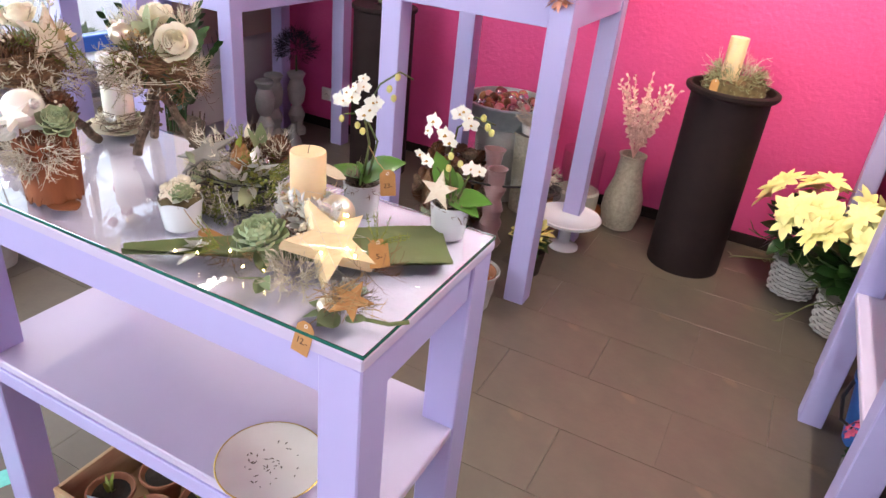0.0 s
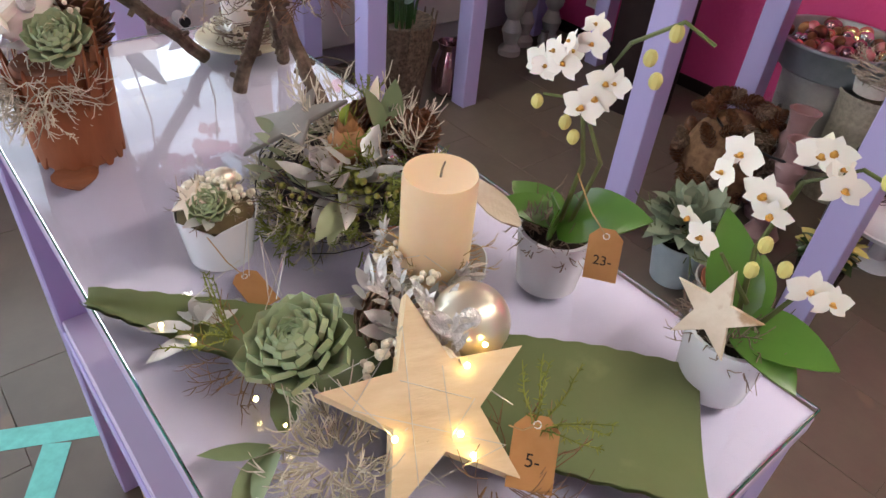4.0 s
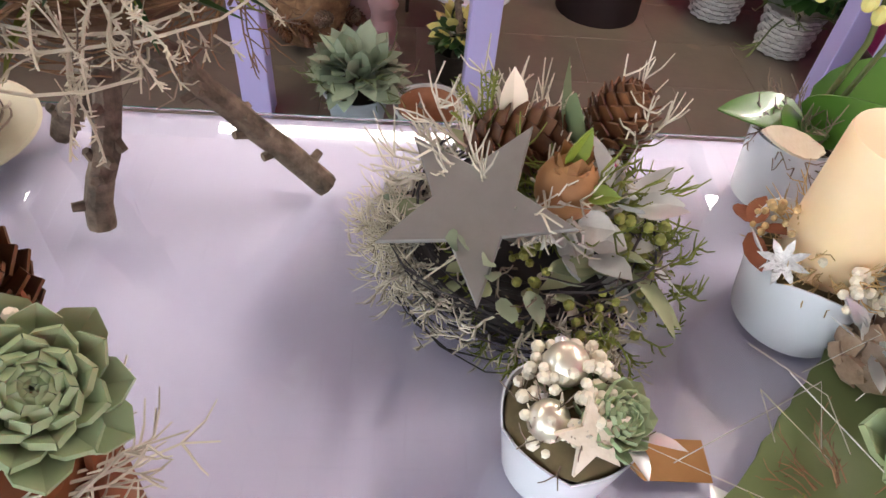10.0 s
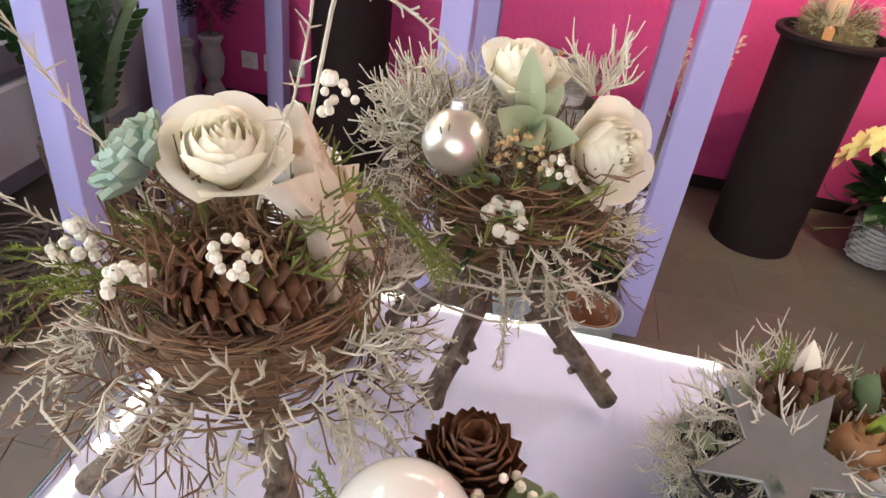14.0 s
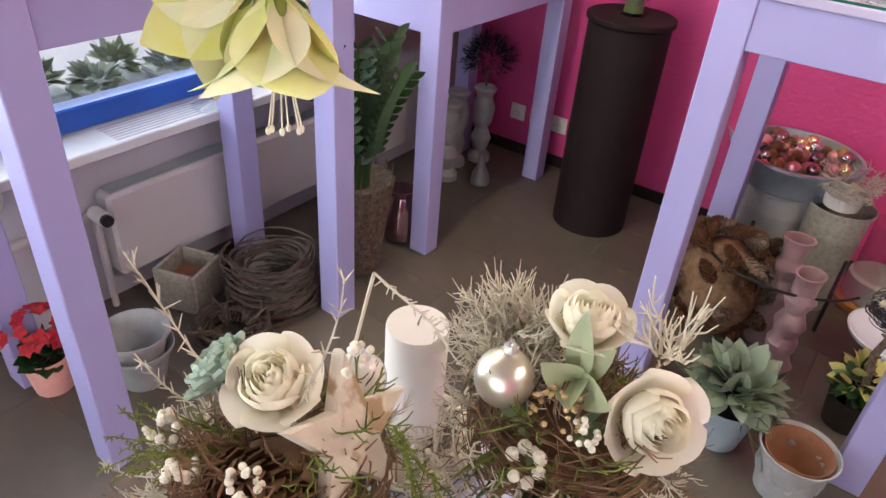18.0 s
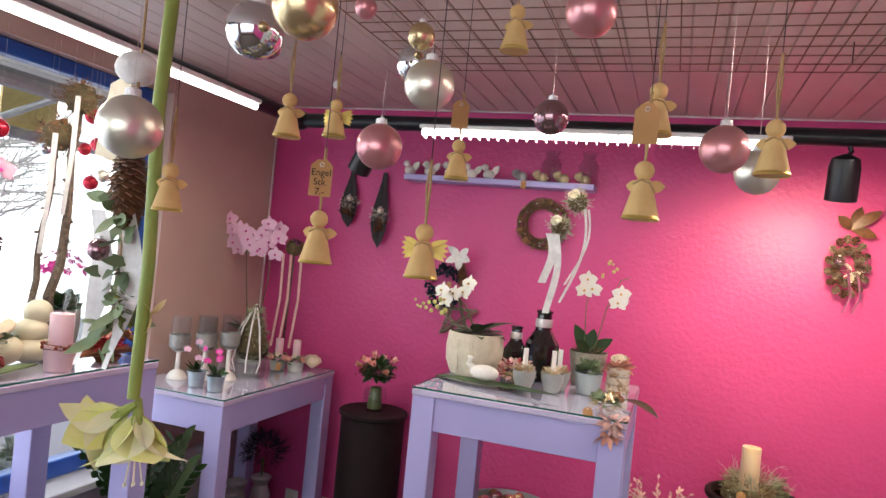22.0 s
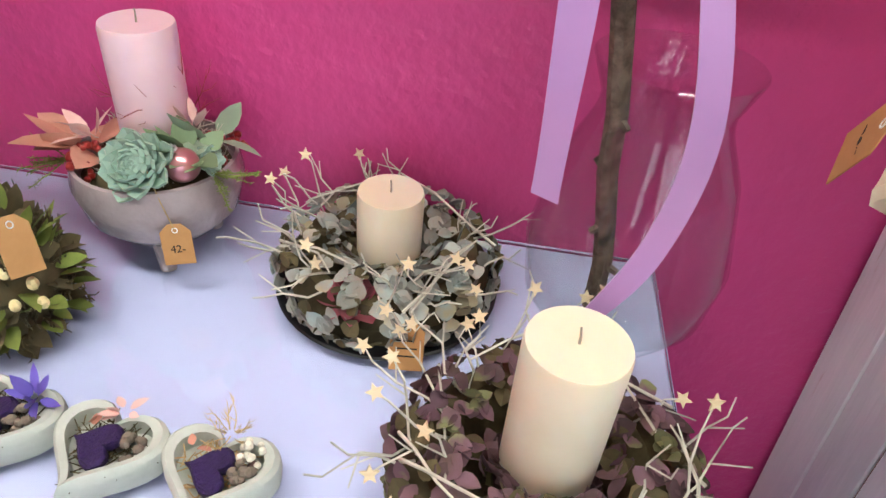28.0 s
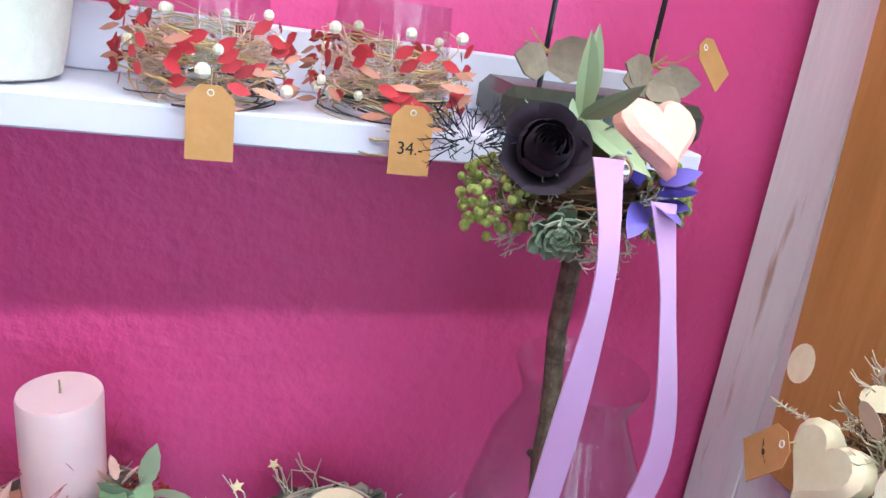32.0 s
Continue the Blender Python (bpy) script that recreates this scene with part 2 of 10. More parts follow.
M_LICHEN = mat("pale_lichen", (0.62, 0.58, 0.48), (0.46, 0.42, 0.33), 0.9, scale=60, rand=0.22, island=True)
M_FROST = mat("frosted_fern", (0.66, 0.61, 0.48), (0.52, 0.47, 0.35), 0.9, scale=60, rand=0.15, island=True)
M_SILVER = mat("silver_glitter", (0.75, 0.74, 0.72), (0.55, 0.54, 0.53), 0.28, metal=0.9, scale=200, bump=0.6, bscale=400, rand=0.2, island=True)
M_SILVLEAF = mat("silver_leaf", (0.62, 0.63, 0.62), (0.48, 0.49, 0.49), 0.35, metal=0.55, scale=40, rand=0.15, island=True)
M_PEARL = mat("pearl_silver_ball", (0.78, 0.73, 0.60), (0.74, 0.69, 0.56), 0.33, metal=0.85, scale=5)
M_PEARLW = mat("pearl_white_ball", (0.88, 0.84, 0.76), (0.86, 0.82, 0.74), 0.15, metal=0.1, scale=5, coat=0.8)
M_GOLDB = mat("champagne_ball", (0.72, 0.55, 0.30), (0.66, 0.50, 0.26), 0.25, metal=0.85, scale=5)
M_PINKB = mat("rose_ball", (0.66, 0.30, 0.31), (0.62, 0.27, 0.28), 0.3, metal=0.75, scale=5)
M_MAUVEB = mat("mauve_glass_ball", (0.36, 0.22, 0.24), (0.32, 0.19, 0.21), 0.1, metal=0.85, scale=5)
M_REDB = mat("red_ball", (0.50, 0.02, 0.045), (0.46, 0.02, 0.04), 0.18, metal=0.6, scale=5)
M_CHROME = mat("chrome_ball", (0.72, 0.72, 0.72), (0.68, 0.68, 0.68), 0.06, metal=1.0, scale=5)
M_CONE = mat("cone_brown", (0.17, 0.07, 0.028), (0.075, 0.03, 0.013), 0.45, scale=60, rand=0.3, island=True)
M_CONESILV = mat("cone_frosted", (0.34, 0.25, 0.18), (0.16, 0.10, 0.06), 0.55, scale=60, rand=0.3, island=True)
M_SUCC = mat("succulent_green", (0.31, 0.38, 0.22), (0.22, 0.29, 0.15), 0.5, scale=14, rand=0.15, island=True, sss=0.1)
M_SUCCB = mat("succulent_blue_green", (0.36, 0.47, 0.37), (0.28, 0.38, 0.30), 0.5, scale=14, rand=0.12, island=True, sss=0.1)
M_LEAF = mat("deep_green_leaf", (0.028, 0.075, 0.016), (0.016, 0.045, 0.011), 0.36, scale=9, rand=0.3, island=True, coat=0.15)
M_ORCHL = mat("orchid_leaf", (0.075, 0.17, 0.025), (0.045, 0.115, 0.018), 0.28, scale=6, rand=0.25, island=True, coat=0.2)
M_EUCA = mat("eucalyptus_leaf", (0.20, 0.26, 0.13), (0.13, 0.18, 0.09), 0.55, scale=12, rand=0.25, island=True)
M_SAGE = mat("sage_leaf", (0.36, 0.40, 0.23), (0.28, 0.32, 0.18), 0.6, scale=12, rand=0.2, island=True)
M_GREYL = mat("grey_green_leaf", (0.25, 0.30, 0.20), (0.18, 0.22, 0.15), 0.6, scale=12, rand=0.25, island=True)
M_MOSS = mat("moss_green", (0.22, 0.25, 0.05), (0.12, 0.15, 0.03), 0.9, scale=40, rand=0.35, island=True)
M_MOSSD = mat("dark_moss", (0.13, 0.10, 0.045), (0.06, 0.045, 0.02), 0.9, scale=40, rand=0.35, island=True)
M_AGAVE = mat("agave_leaf", (0.15, 0.19, 0.075), (0.11, 0.145, 0.055), 0.5, scale=5, stretch=(1, 1, 1), wear=(0.20, 0.24, 0.10), wscale=7, wcut=0.6, bump=0.15, bscale=30)
M_ROSEW = mat("white_rose", (0.95, 0.92, 0.80), (0.95, 0.89, 0.70), 0.6, scale=10, thin=0.42)
M_ROSEDK = mat("black_violet_rose", (0.022, 0.008, 0.02), (0.012, 0.004, 0.012), 0.75, scale=20)
M_ROSEMV = mat("mauve_rose", (0.30, 0.09, 0.17), (0.22, 0.06, 0.13), 0.6, scale=10)
M_ORCHW = mat("white_orchid_petal", (0.85, 0.83, 0.74), (0.80, 0.77, 0.66), 0.5, scale=10, sss=0.15)
M_ORCHP = mat("pale_pink_orchid_petal", (0.72, 0.46, 0.55), (0.62, 0.33, 0.46), 0.5, scale=10, sss=0.1)
M_ORCHC = mat("orchid_lip", (0.70, 0.42, 0.08), (0.5, 0.25, 0.05), 0.5)
M_BUD = mat("orchid_bud", (0.62, 0.58, 0.20), (0.52, 0.48, 0.15), 0.5)
M_STEM = mat("green_stem", (0.11, 0.14, 0.04), (0.07, 0.09, 0.03), 0.5)
M_BERRY = mat("white_berry", (0.78, 0.74, 0.62), (0.66, 0.60, 0.46), 0.6, rand=0.15, island=True)
M_SEED = mat("green_seed", (0.26, 0.28, 0.06), (0.20, 0.21, 0.045), 0.55, rand=0.25, island=True)
M_GREYSTAR = mat("zinc_grey_star", (0.30, 0.29, 0.275), (0.23, 0.22, 0.21), 0.42, metal=0.6, scale=14, bump=0.2, bscale=40)
M_BULB = mat("brown_onion_skin", (0.36, 0.18, 0.07), (0.20, 0.09, 0.035), 0.6, scale=22, rand=0.25, island=True)
M_FELT = mat("white_felt", (0.78, 0.74, 0.68), rough=0.95, scale=60)
M_PLATE = mat("cream_glazed_plate", (0.62, 0.58, 0.42), (0.55, 0.51, 0.36), 0.3, scale=20)
M_GLIM = mat("fairy_light", (1.0, 0.8, 0.4), rough=0.4, emit=(1.0, 0.72, 0.25), estr=34.0)
M_COPPER = mat("silver_wire", (0.70, 0.68, 0.62), rough=0.3, metal=0.9)
M_CORK = mat("cork_angel_wood", (0.68, 0.46, 0.19), (0.60, 0.38, 0.14), 0.75, scale=60, bump=0.2)
M_GOLDRIM = mat("gold_rim", (0.65, 0.45, 0.12), rough=0.35, metal=0.8)
M_ZINC = mat("galvanised_zinc", (0.45, 0.52, 0.55), (0.33, 0.40, 0.44), 0.35, metal=0.7, scale=18, bump=0.1)
M_POINS = mat("cream_poinsettia_bract", (0.80, 0.76, 0.36), (0.72, 0.66, 0.24), 0.5, scale=12, rand=0.1, island=True, sss=0.1)
M_WICKER = mat("grey_wicker", (0.52, 0.50, 0.47), (0.34, 0.33, 0.31), 0.7, scale=50, rand=0.2, island=True)
M_DRYPINK = mat("dried_pink_ruscus", (0.74, 0.50, 0.44), (0.62, 0.36, 0.32), 0.7, scale=30, rand=0.15, island=True)
M_STONEV = mat("mottled_grey_vase", (0.42, 0.38, 0.30), (0.24, 0.22, 0.18), 0.55, scale=60, bump=0.4, bscale=60)
M_RADI = mat("radiator_enamel", (0.58, 0.54, 0.53), (0.54, 0.50, 0.49), 0.45, scale=5)
M_AMAR = mat("amaryllis_petal", (0.70, 0.72, 0.16), (0.80, 0.80, 0.42), 0.5, scale=14, sss=0.2)
M_AMARW = mat("amaryllis_petal_pale", (0.82, 0.80, 0.58), (0.74, 0.74, 0.40), 0.5, scale=10, sss=0.2)
M_AMSTEM = mat("amaryllis_stem", (0.26, 0.32, 0.06), (0.20, 0.26, 0.045), 0.45, scale=8)
M_RIBBON = mat("lilac_satin_ribbon", (0.55, 0.30, 0.60), (0.50, 0.27, 0.55), 0.35, scale=6, sheen=0.4)
M_RIBW = mat("white_sheer_ribbon", (0.82, 0.79, 0.76), rough=0.6)
M_HYD = mat("dried_hydrangea_blue_green", (0.34, 0.42, 0.40), (0.33, 0.24, 0.18), 0.7, scale=22, rand=0.5, island=True, wear=(0.40, 0.34, 0.22), wscale=17, wcut=0.58, thin=0.2)
M_HYDP = mat("dried_hydrangea_plum", (0.20, 0.10, 0.14), (0.12, 0.07, 0.055), 0.7, scale=22, rand=0.5, island=True, wear=(0.20, 0.20, 0.09), wscale=19, wcut=0.56, thin=0.2)
M_HYDR = mat("dried_hydrangea_rose", (0.42, 0.10, 0.13), (0.30, 0.08, 0.10), 0.7, scale=16, rand=0.3, island=True)
M_VIOLET = mat("deep_violet_glitter", (0.035, 0.012, 0.09), (0.02, 0.006, 0.05), 0.55, scale=200, bump=0.8, bscale=500)
M_VIOLETF = mat("violet_flower", (0.17, 0.12, 0.50), (0.12, 0.08, 0.36), 0.6, rand=0.3, island=True)
M_HEARTC = mat("grey_cast_concrete", (0.56, 0.57, 0.50), (0.46, 0.47, 0.41), 0.75, scale=30, bump=0.3, bscale=80)
M_BOWLGL = mat("glazed_rose_grey_bowl", (0.42, 0.34, 0.33), (0.33, 0.26, 0.26), 0.22, scale=30, bump=0.5, bscale=60, coat=0.4)
M_REDBERRY = mat("red_berry", (0.30, 0.025, 0.02), (0.20, 0.015, 0.012), 0.4, rand=0.3, island=True)
M_PEACH = mat("peach_dried_leaf", (0.62, 0.30, 0.22), (0.50, 0.22, 0.15), 0.7, rand=0.2, island=True)
M_FELTPINK = mat("pink_felt_heart", (0.85, 0.45, 0.38), (0.78, 0.38, 0.32), 0.95, scale=50, bump=0.5, bscale=120)
M_DISTR = mat("distressed_white_boards", (0.79, 0.81, 0.80), (0.70, 0.73, 0.73), 0.6, scale=5, stretch=(6, 6, 0.6), bump=0.3, bscale=20, wear=(0.46, 0.36, 0.27), wscale=4.2, wcut=0.635, rand=0.05)
M_LUNARIA = mat("honesty_seed_disc", (0.72, 0.64, 0.47), (0.58, 0.48, 0.32), 0.5, rand=0.15, island=True)
M_OATS = mat("dried_oats", (0.76, 0.64, 0.34), (0.62, 0.48, 0.22), 0.7, rand=0.2, island=True)
M_GREENPOT = mat("pale_green_ceramic", (0.56, 0.60, 0.22), (0.50, 0.54, 0.19), 0.35, scale=6)
M_HANGPL = mat("hanging_rhipsalis", (0.22, 0.28, 0.035), (0.15, 0.20, 0.025), 0.55, rand=0.25, island=True)
M_SANDGL = mat("frosted_lilac_glass", (0.60, 0.50, 0.54), (0.52, 0.43, 0.48), 0.5, scale=60)
M_DARKSTONE = mat("polished_dark_stone", (0.06, 0.06, 0.045), (0.025, 0.025, 0.02), 0.25, scale=7)
M_BLACKGL = mat("black_glass_bottle", (0.01, 0.009, 0.009), (0.012, 0.01, 0.01), 0.06, scale=5, coat=0.6)
M_TEXPOT = mat("cream_knit_pot", (0.66, 0.60, 0.46), (0.56, 0.50, 0.37), 0.75, scale=30, bump=0.3)
M_CYAN = mat("turquoise_floor_tape", (0.16, 0.62, 0.55), rough=0.5)
M_CRATE = mat("raw_crate_wood", (0.48, 0.34, 0.20), (0.36, 0.24, 0.13), 0.8, scale=8, stretch=(1, 1, 6), bump=0.2)
M_SOIL = mat("dark_soil", (0.03, 0.022, 0.015), rough=1.0, bump=0.8, bscale=120)
M_BLUEPL = mat("blue_plastic", (0.03, 0.13, 0.42), (0.025, 0.11, 0.36), 0.4)
M_PINKFL = mat("pink_flower_petal", (0.66, 0.10, 0.20), (0.55, 0.07, 0.15), 0.55, rand=0.2, island=True)
M_MAGFL = mat("magenta_petal", (0.62, 0.04, 0.28), (0.52, 0.03, 0.22), 0.55, rand=0.2, island=True)
M_REDFL = mat("red_petal", (0.45, 0.008, 0.02), rough=0.6, rand=0.25, island=True)
# emissive white for panels that stand in for the overexposed outdoors
M_GLOWBACK = mat("glowing_white_backdrop", (1, 1, 1), rough=1.0, emit=(0.95, 0.98, 1.0), estr=3.2)
M_AWN = mat("white_soffit_boards", (0.78, 0.78, 0.76), rough=0.6)
M_YELLOW = mat("yellow_awning_stripe", (0.75, 0.60, 0.22), rough=0.8)
M_GALV = mat("grey_steel", (0.42, 0.43, 0.43), rough=0.4, metal=0.6)
M_SHELL = mat("gold_shell", (0.70, 0.56, 0.34), (0.55, 0.42, 0.24), 0.35, metal=0.4, scale=30)
M_GOBLET = mat("grey_carved_goblet", (0.34, 0.33, 0.31), (0.22, 0.21, 0.20), 0.5, metal=0.3, scale=40, bump=0.4)
M_BLACKCORD = mat("black_cord", (0.01, 0.01, 0.01), rough=0.6)
M_DRYDARK = mat("dark_dried_bloom", (0.010, 0.012, 0.035), (0.006, 0.007, 0.02), 0.9, rand=0.3, island=True)
M_PVASE = mat("rose_spiral_vase", (0.40, 0.25, 0.25), (0.32, 0.19, 0.19), 0.35, scale=8)
M_GREYCAN = mat("grey_milk_can", (0.38, 0.42, 0.42), (0.34, 0.38, 0.38), 0.5, scale=12)
M_GOLDGL = mat("gold_glitter", (0.80, 0.66, 0.40), (0.6, 0.48, 0.28), 0.25, metal=0.9, scale=300, bump=0.8, bscale=500, rand=0.25, island=True)


# ---- geometry ----
def V(*a):
    return Vector(a)


def basis(d, up=None):
    """A turn whose z runs along d."""
    d = Vector(d).normalized()
    u = Vector(up) if up else (V(0, 0, 1) if abs(d.z) < 0.95 else V(1, 0, 0))
    x = u.cross(d)
    x = x.normalized() if x.length > 1e-6 else V(1, 0, 0)
    return Matrix((x, d.cross(x), d)).transposed()


def at(p, d=(0, 0, 1), up=None):
    return Matrix.Translation(p) @ basis(d, up).to_4x4()


class Geo:
    def __init__(self):
        self.v, self.f, self.k = [], [], []

    def add(self, vs, fs):
        n = len(self.v)
        self.k.append((n, len(self.f)))
        self.v.extend(vs)
        self.f.extend([tuple(i + n for i in f) for f in fs])
        return self

    def tube(self, pts, r0, r1=None, n=5):
        r1 = r0 if r1 is None else r1
        pts = [Vector(p) for p in pts]
        k = len(pts)
        vs, fs = [], []
        for i, p in enumerate(pts):
            d = pts[min(i + 1, k - 1)] - pts[max(i - 1, 0)]
            if d.length < 1e-9:
                d = V(0, 0, 1)
            b = basis(d, (0.31, 0.17, 0.93) if abs(d.normalized().z) < 0.9 else (1, 0.1, 0))
            r = r0 + (r1 - r0) * i / max(1, k - 1)
            for j in range(n):
                a = 2 * math.pi * j / n
                vs.append(p + b @ V(r * math.cos(a), r * math.sin(a), 0))
        for i in range(k - 1):
            for j in range(n):
                fs.append((i * n + j, i * n + (j + 1) % n, (i + 1) * n + (j + 1) % n, (i + 1) * n + j))
        fs.append(tuple(range(n - 1, -1, -1)))
        fs.append(tuple(range((k - 1) * n, k * n)))
        return self.add(vs, fs)

    def leaf(self, p, d, L, W, up=(0, 0, 1), bend=0.0, cup=0.15, seg=4, tip=0.85, thick=0.0):
        """A blade from p along d, its face towards up, bent towards up by bend."""
        p, d = Vector(p), Vector(d).normalized()
        up = Vector(up)
        side = d.cross(up)
        side = side.normalized() if side.length > 1e-6 else d.orthogonal().normalized()
        nrm = side.cross(d).normalized()
        vs, fs = [], []
        for i in range(seg + 1):
            t = i / seg
            w = W * 0.5 * (math.sin(math.pi * min(1, t ** tip * 0.96 + 0.04)) ** 0.8 + 0.03)
            c = p + d * (L * t * (1 - 0.25 * abs(bend) * t)) + nrm * (bend * L * t * t)
            vs += [c - side * w + nrm * (cup * w), c.copy(), c + side * w + nrm * (cup * w)]
            if i:
                a = (i - 1) * 3
                fs += [(a, a + 1, a + 4, a + 3), (a + 1, a + 2, a + 5, a + 4)]
        if thick:
            m = len(vs)
            vs += [q - nrm * thick for q in vs]
            fs += [tuple(m + i for i in reversed(f)) for f in fs]
            for i in range(seg):
                a = i * 3
                fs += [(a, a + 3, m + a + 3, m + a), (a + 2, m + a + 2, m + a + 5, a + 5)]
        return self.add(vs, fs)

    def ball(self, c, r, seg=8, rings=6, sz=1.0, m=None):
        c = Vector(c)
        vs, fs = [], []
        for i in range(1, rings):
            a = math.pi * i / rings
            for j in range(seg):
                b = 2 * math.pi * j / seg
                q = V(r * math.sin(a) * math.cos(b), r * math.sin(a) * math.sin(b), r * sz * math.cos(a))
                vs.append(c + (m @ q if m else q))
        t = V(0, 0, r * sz)
        vs += [c + (m @ t if m else t), c - (m @ t if m else t)]
        for i in range(rings - 2):
            for j in range(seg):
                fs.append((i * seg + j, (i + 1) * seg + j, (i + 1) * seg + (j + 1) % seg, i * seg + (j + 1) % seg))
        n = len(vs)
        for j in range(seg):
            fs.append((n - 2, j, (j + 1) % seg))
            fs.append((n - 1, (rings - 2) * seg + (j + 1) % seg, (rings - 2) * seg + j))
        return self.add(vs, fs)

    def box(self, lo, hi, b=0.0, m=None):
        lo, hi = Vector(lo), Vector(hi)
        b = min(b, *(0.45 * (hi[i] - lo[i]) for i in range(3)))
        vs, fs = [], []
        if b <= 0:
            vs = [V(x, y, z) for z in (lo.z, hi.z) for y in (lo.y, hi.y) for x in (lo.x, hi.x)]
            fs = [(0, 2, 3, 1), (4, 5, 7, 6), (0, 1, 5, 4), (2, 6, 7, 3), (0, 4, 6, 2), (1, 3, 7, 5)]
        else:
            idx = {}
            for sx in (0, 1):
                for sy in (0, 1):
                    for sz in (0, 1):
                        c = V((lo.x, hi.x)[sx], (lo.y, hi.y)[sy], (lo.z, hi.z)[sz])
                        s = V(1 - 2 * sx, 1 - 2 * sy, 1 - 2 * sz)
                        for ax in range(3):
                            q = c.copy()
                            for o in range(3):
                                if o != ax:
                                    q[o] += s[o] * b
                            idx[sx, sy, sz, ax] = len(vs)
                            vs.append(q)
            g = lambda *k: idx[k]
            for ax in range(3):
                o1, o2 = [(1, 2), (2, 0), (0, 1)][ax]
                for s in (0, 1):
                    loop = []
                    for a1, a2 in ((0, 0), (1, 0), (1, 1), (0, 1)):
                        k = [0, 0, 0]
                        k[ax], k[o1], k[o2] = s, a1, a2
                        loop.append(g(*k, ax))
                    fs.append(tuple(loop if s else loop[::-1]))
                for a1 in (0, 1):
                    for a2 in (0, 1):
                        k0, k1 = [0, 0, 0], [0, 0, 0]
                        k0[ax], k1[ax] = 0, 1
                        k0[o1] = k1[o1] = a1
                        k0[o2] = k1[o2] = a2
                        q = [g(*k0, o1), g(*k1, o1), g(*k1, o2), g(*k0, o2)]
                        fs.append(tuple(q if (a1 + a2) % 2 == 0 else q[::-1]))
            for sx in (0, 1):
                for sy in (0, 1):
                    for sz in (0, 1):
                        q = [g(sx, sy, sz, i) for i in range(3)]
                        fs.append(tuple(q if (sx + sy + sz) % 2 else q[::-1]))
        if m:
            vs = [m @ q for q in vs]
        return self.add(vs, fs)

    def lathe(self, prof, n=24, c=(0, 0, 0), m=None, wob=None):
        vs, fs = [], []
        k = len(prof)
        c = Vector(c)
        for i, (r, z) in enumerate(prof):
            for j in range(n):
                a = 2 * math.pi * j / n
                rr = r * (wob(a, z) if wob else 1)
                q = V(rr * math.cos(a), rr * math.sin(a), z)
                vs.append((m @ q if m else q) + c)
        for i in range(k - 1):
            for j in range(n):
                fs.append((i * n + j, i * n + (j + 1) % n, (i + 1) * n + (j + 1) % n, (i + 1) * n + j))
        rs, zs = [q[0] for q in prof], [q[1] for q in prof]
        if min(rs) > 0.9 * max(rs) and 2 < k < 5 and max(zs) - min(zs) < 0.008:
            for j in range(n):
                fs.append(((k - 1) * n + j, (k - 1) * n + (j + 1) % n, (j + 1) % n, j))
            return self.add(vs, fs)
        fs.append(tuple(range(n - 1, -1, -1)))
        if prof[-1][0] > 1e-4:
            fs.append(tuple(range((k - 1) * n, k * n)))
        return self.add(vs, fs)

    def prism(self, poly, t, m=None, b=0.0):
        n = len(poly)
        if b:
            cx, cy = sum(p[0] for p in poly) / n, sum(p[1] for p in poly) / n
            small = [(cx + (x - cx) * (1 - b), cy + (y - cy) * (1 - b)) for x, y in poly]
            e = t * 0.25
            lay = [(small, 0), (poly, e), (poly, t - e), (small, t)]
        else:
            lay = [(poly, 0), (poly, t)]
        vs = [V(x, y, z) for pl, z in lay for x, y in pl]
        fs = [tuple(range(n - 1, -1, -1)), tuple(range((len(lay) - 1) * n, len(lay) * n))]
        for i in range(len(lay) - 1):
            for j in range(n):
                fs.append((i * n + j, i * n + (j + 1) % n, (i + 1) * n + (j + 1) % n, (i + 1) * n + j))
        if m:
            vs = [m @ q for q in vs]
        return self.add(vs, fs)

    def patch(self, fn, nu, nv):
        vs = [Vector(fn(i / nu, j / nv)) for i in range(nu + 1) for j in range(nv + 1)]
        fs = [(i * (nv + 1) + j, i * (nv + 1) + j + 1, (i + 1) * (nv + 1) + j + 1, (i + 1) * (nv + 1) + j) for i in range(nu) for j in range(nv)]
        return self.add(vs, fs)

    def mesh(self, name, material, smooth=True):
        me = bpy.data.meshes.new(name)
        me.from_pydata([tuple(q) for q in self.v], [], self.f)
        if smooth:
            me.polygons.foreach_set("use_smooth", [True] * len(me.polygons))
            if len(self.f) < 4000:
                me.set_sharp_from_angle(angle=radians(32))
        me.materials.append(material)
        return me


def part(name, geo, material, parent=None, label="", smooth=True, m=None):
    ob = new(name, geo.mesh(name, material, smooth))
    if parent:
        ob.parent = parent
    if m:
        ob.matrix_local = m
    if label:
        ob["label"] = label
    return ob


def pieces(name, piece, geo, material, parent, label="", core=1):
    """A part whose first pieces are its core and whose other pieces are meshes under it."""
    ends = geo.k[1:] + [(len(geo.v), len(geo.f))]
    main = None
    for i in range(core - 1, len(geo.k)):
        v0, f0 = geo.k[i] if i >= core else (0, 0)
        v1, f1 = ends[i]
        g = Geo().add(geo.v[v0:v1], [tuple(q - v0 for q in f) for f in geo.f[f0:f1]])
        if main is None:
            main = part(name, g, material, parent, label)
        else:
            part(piece, g, material, main)
    return main


def stuff(ob):
    ob["kind"] = "stuff"
    return ob


GROW = 1.0  # size of the things that follow


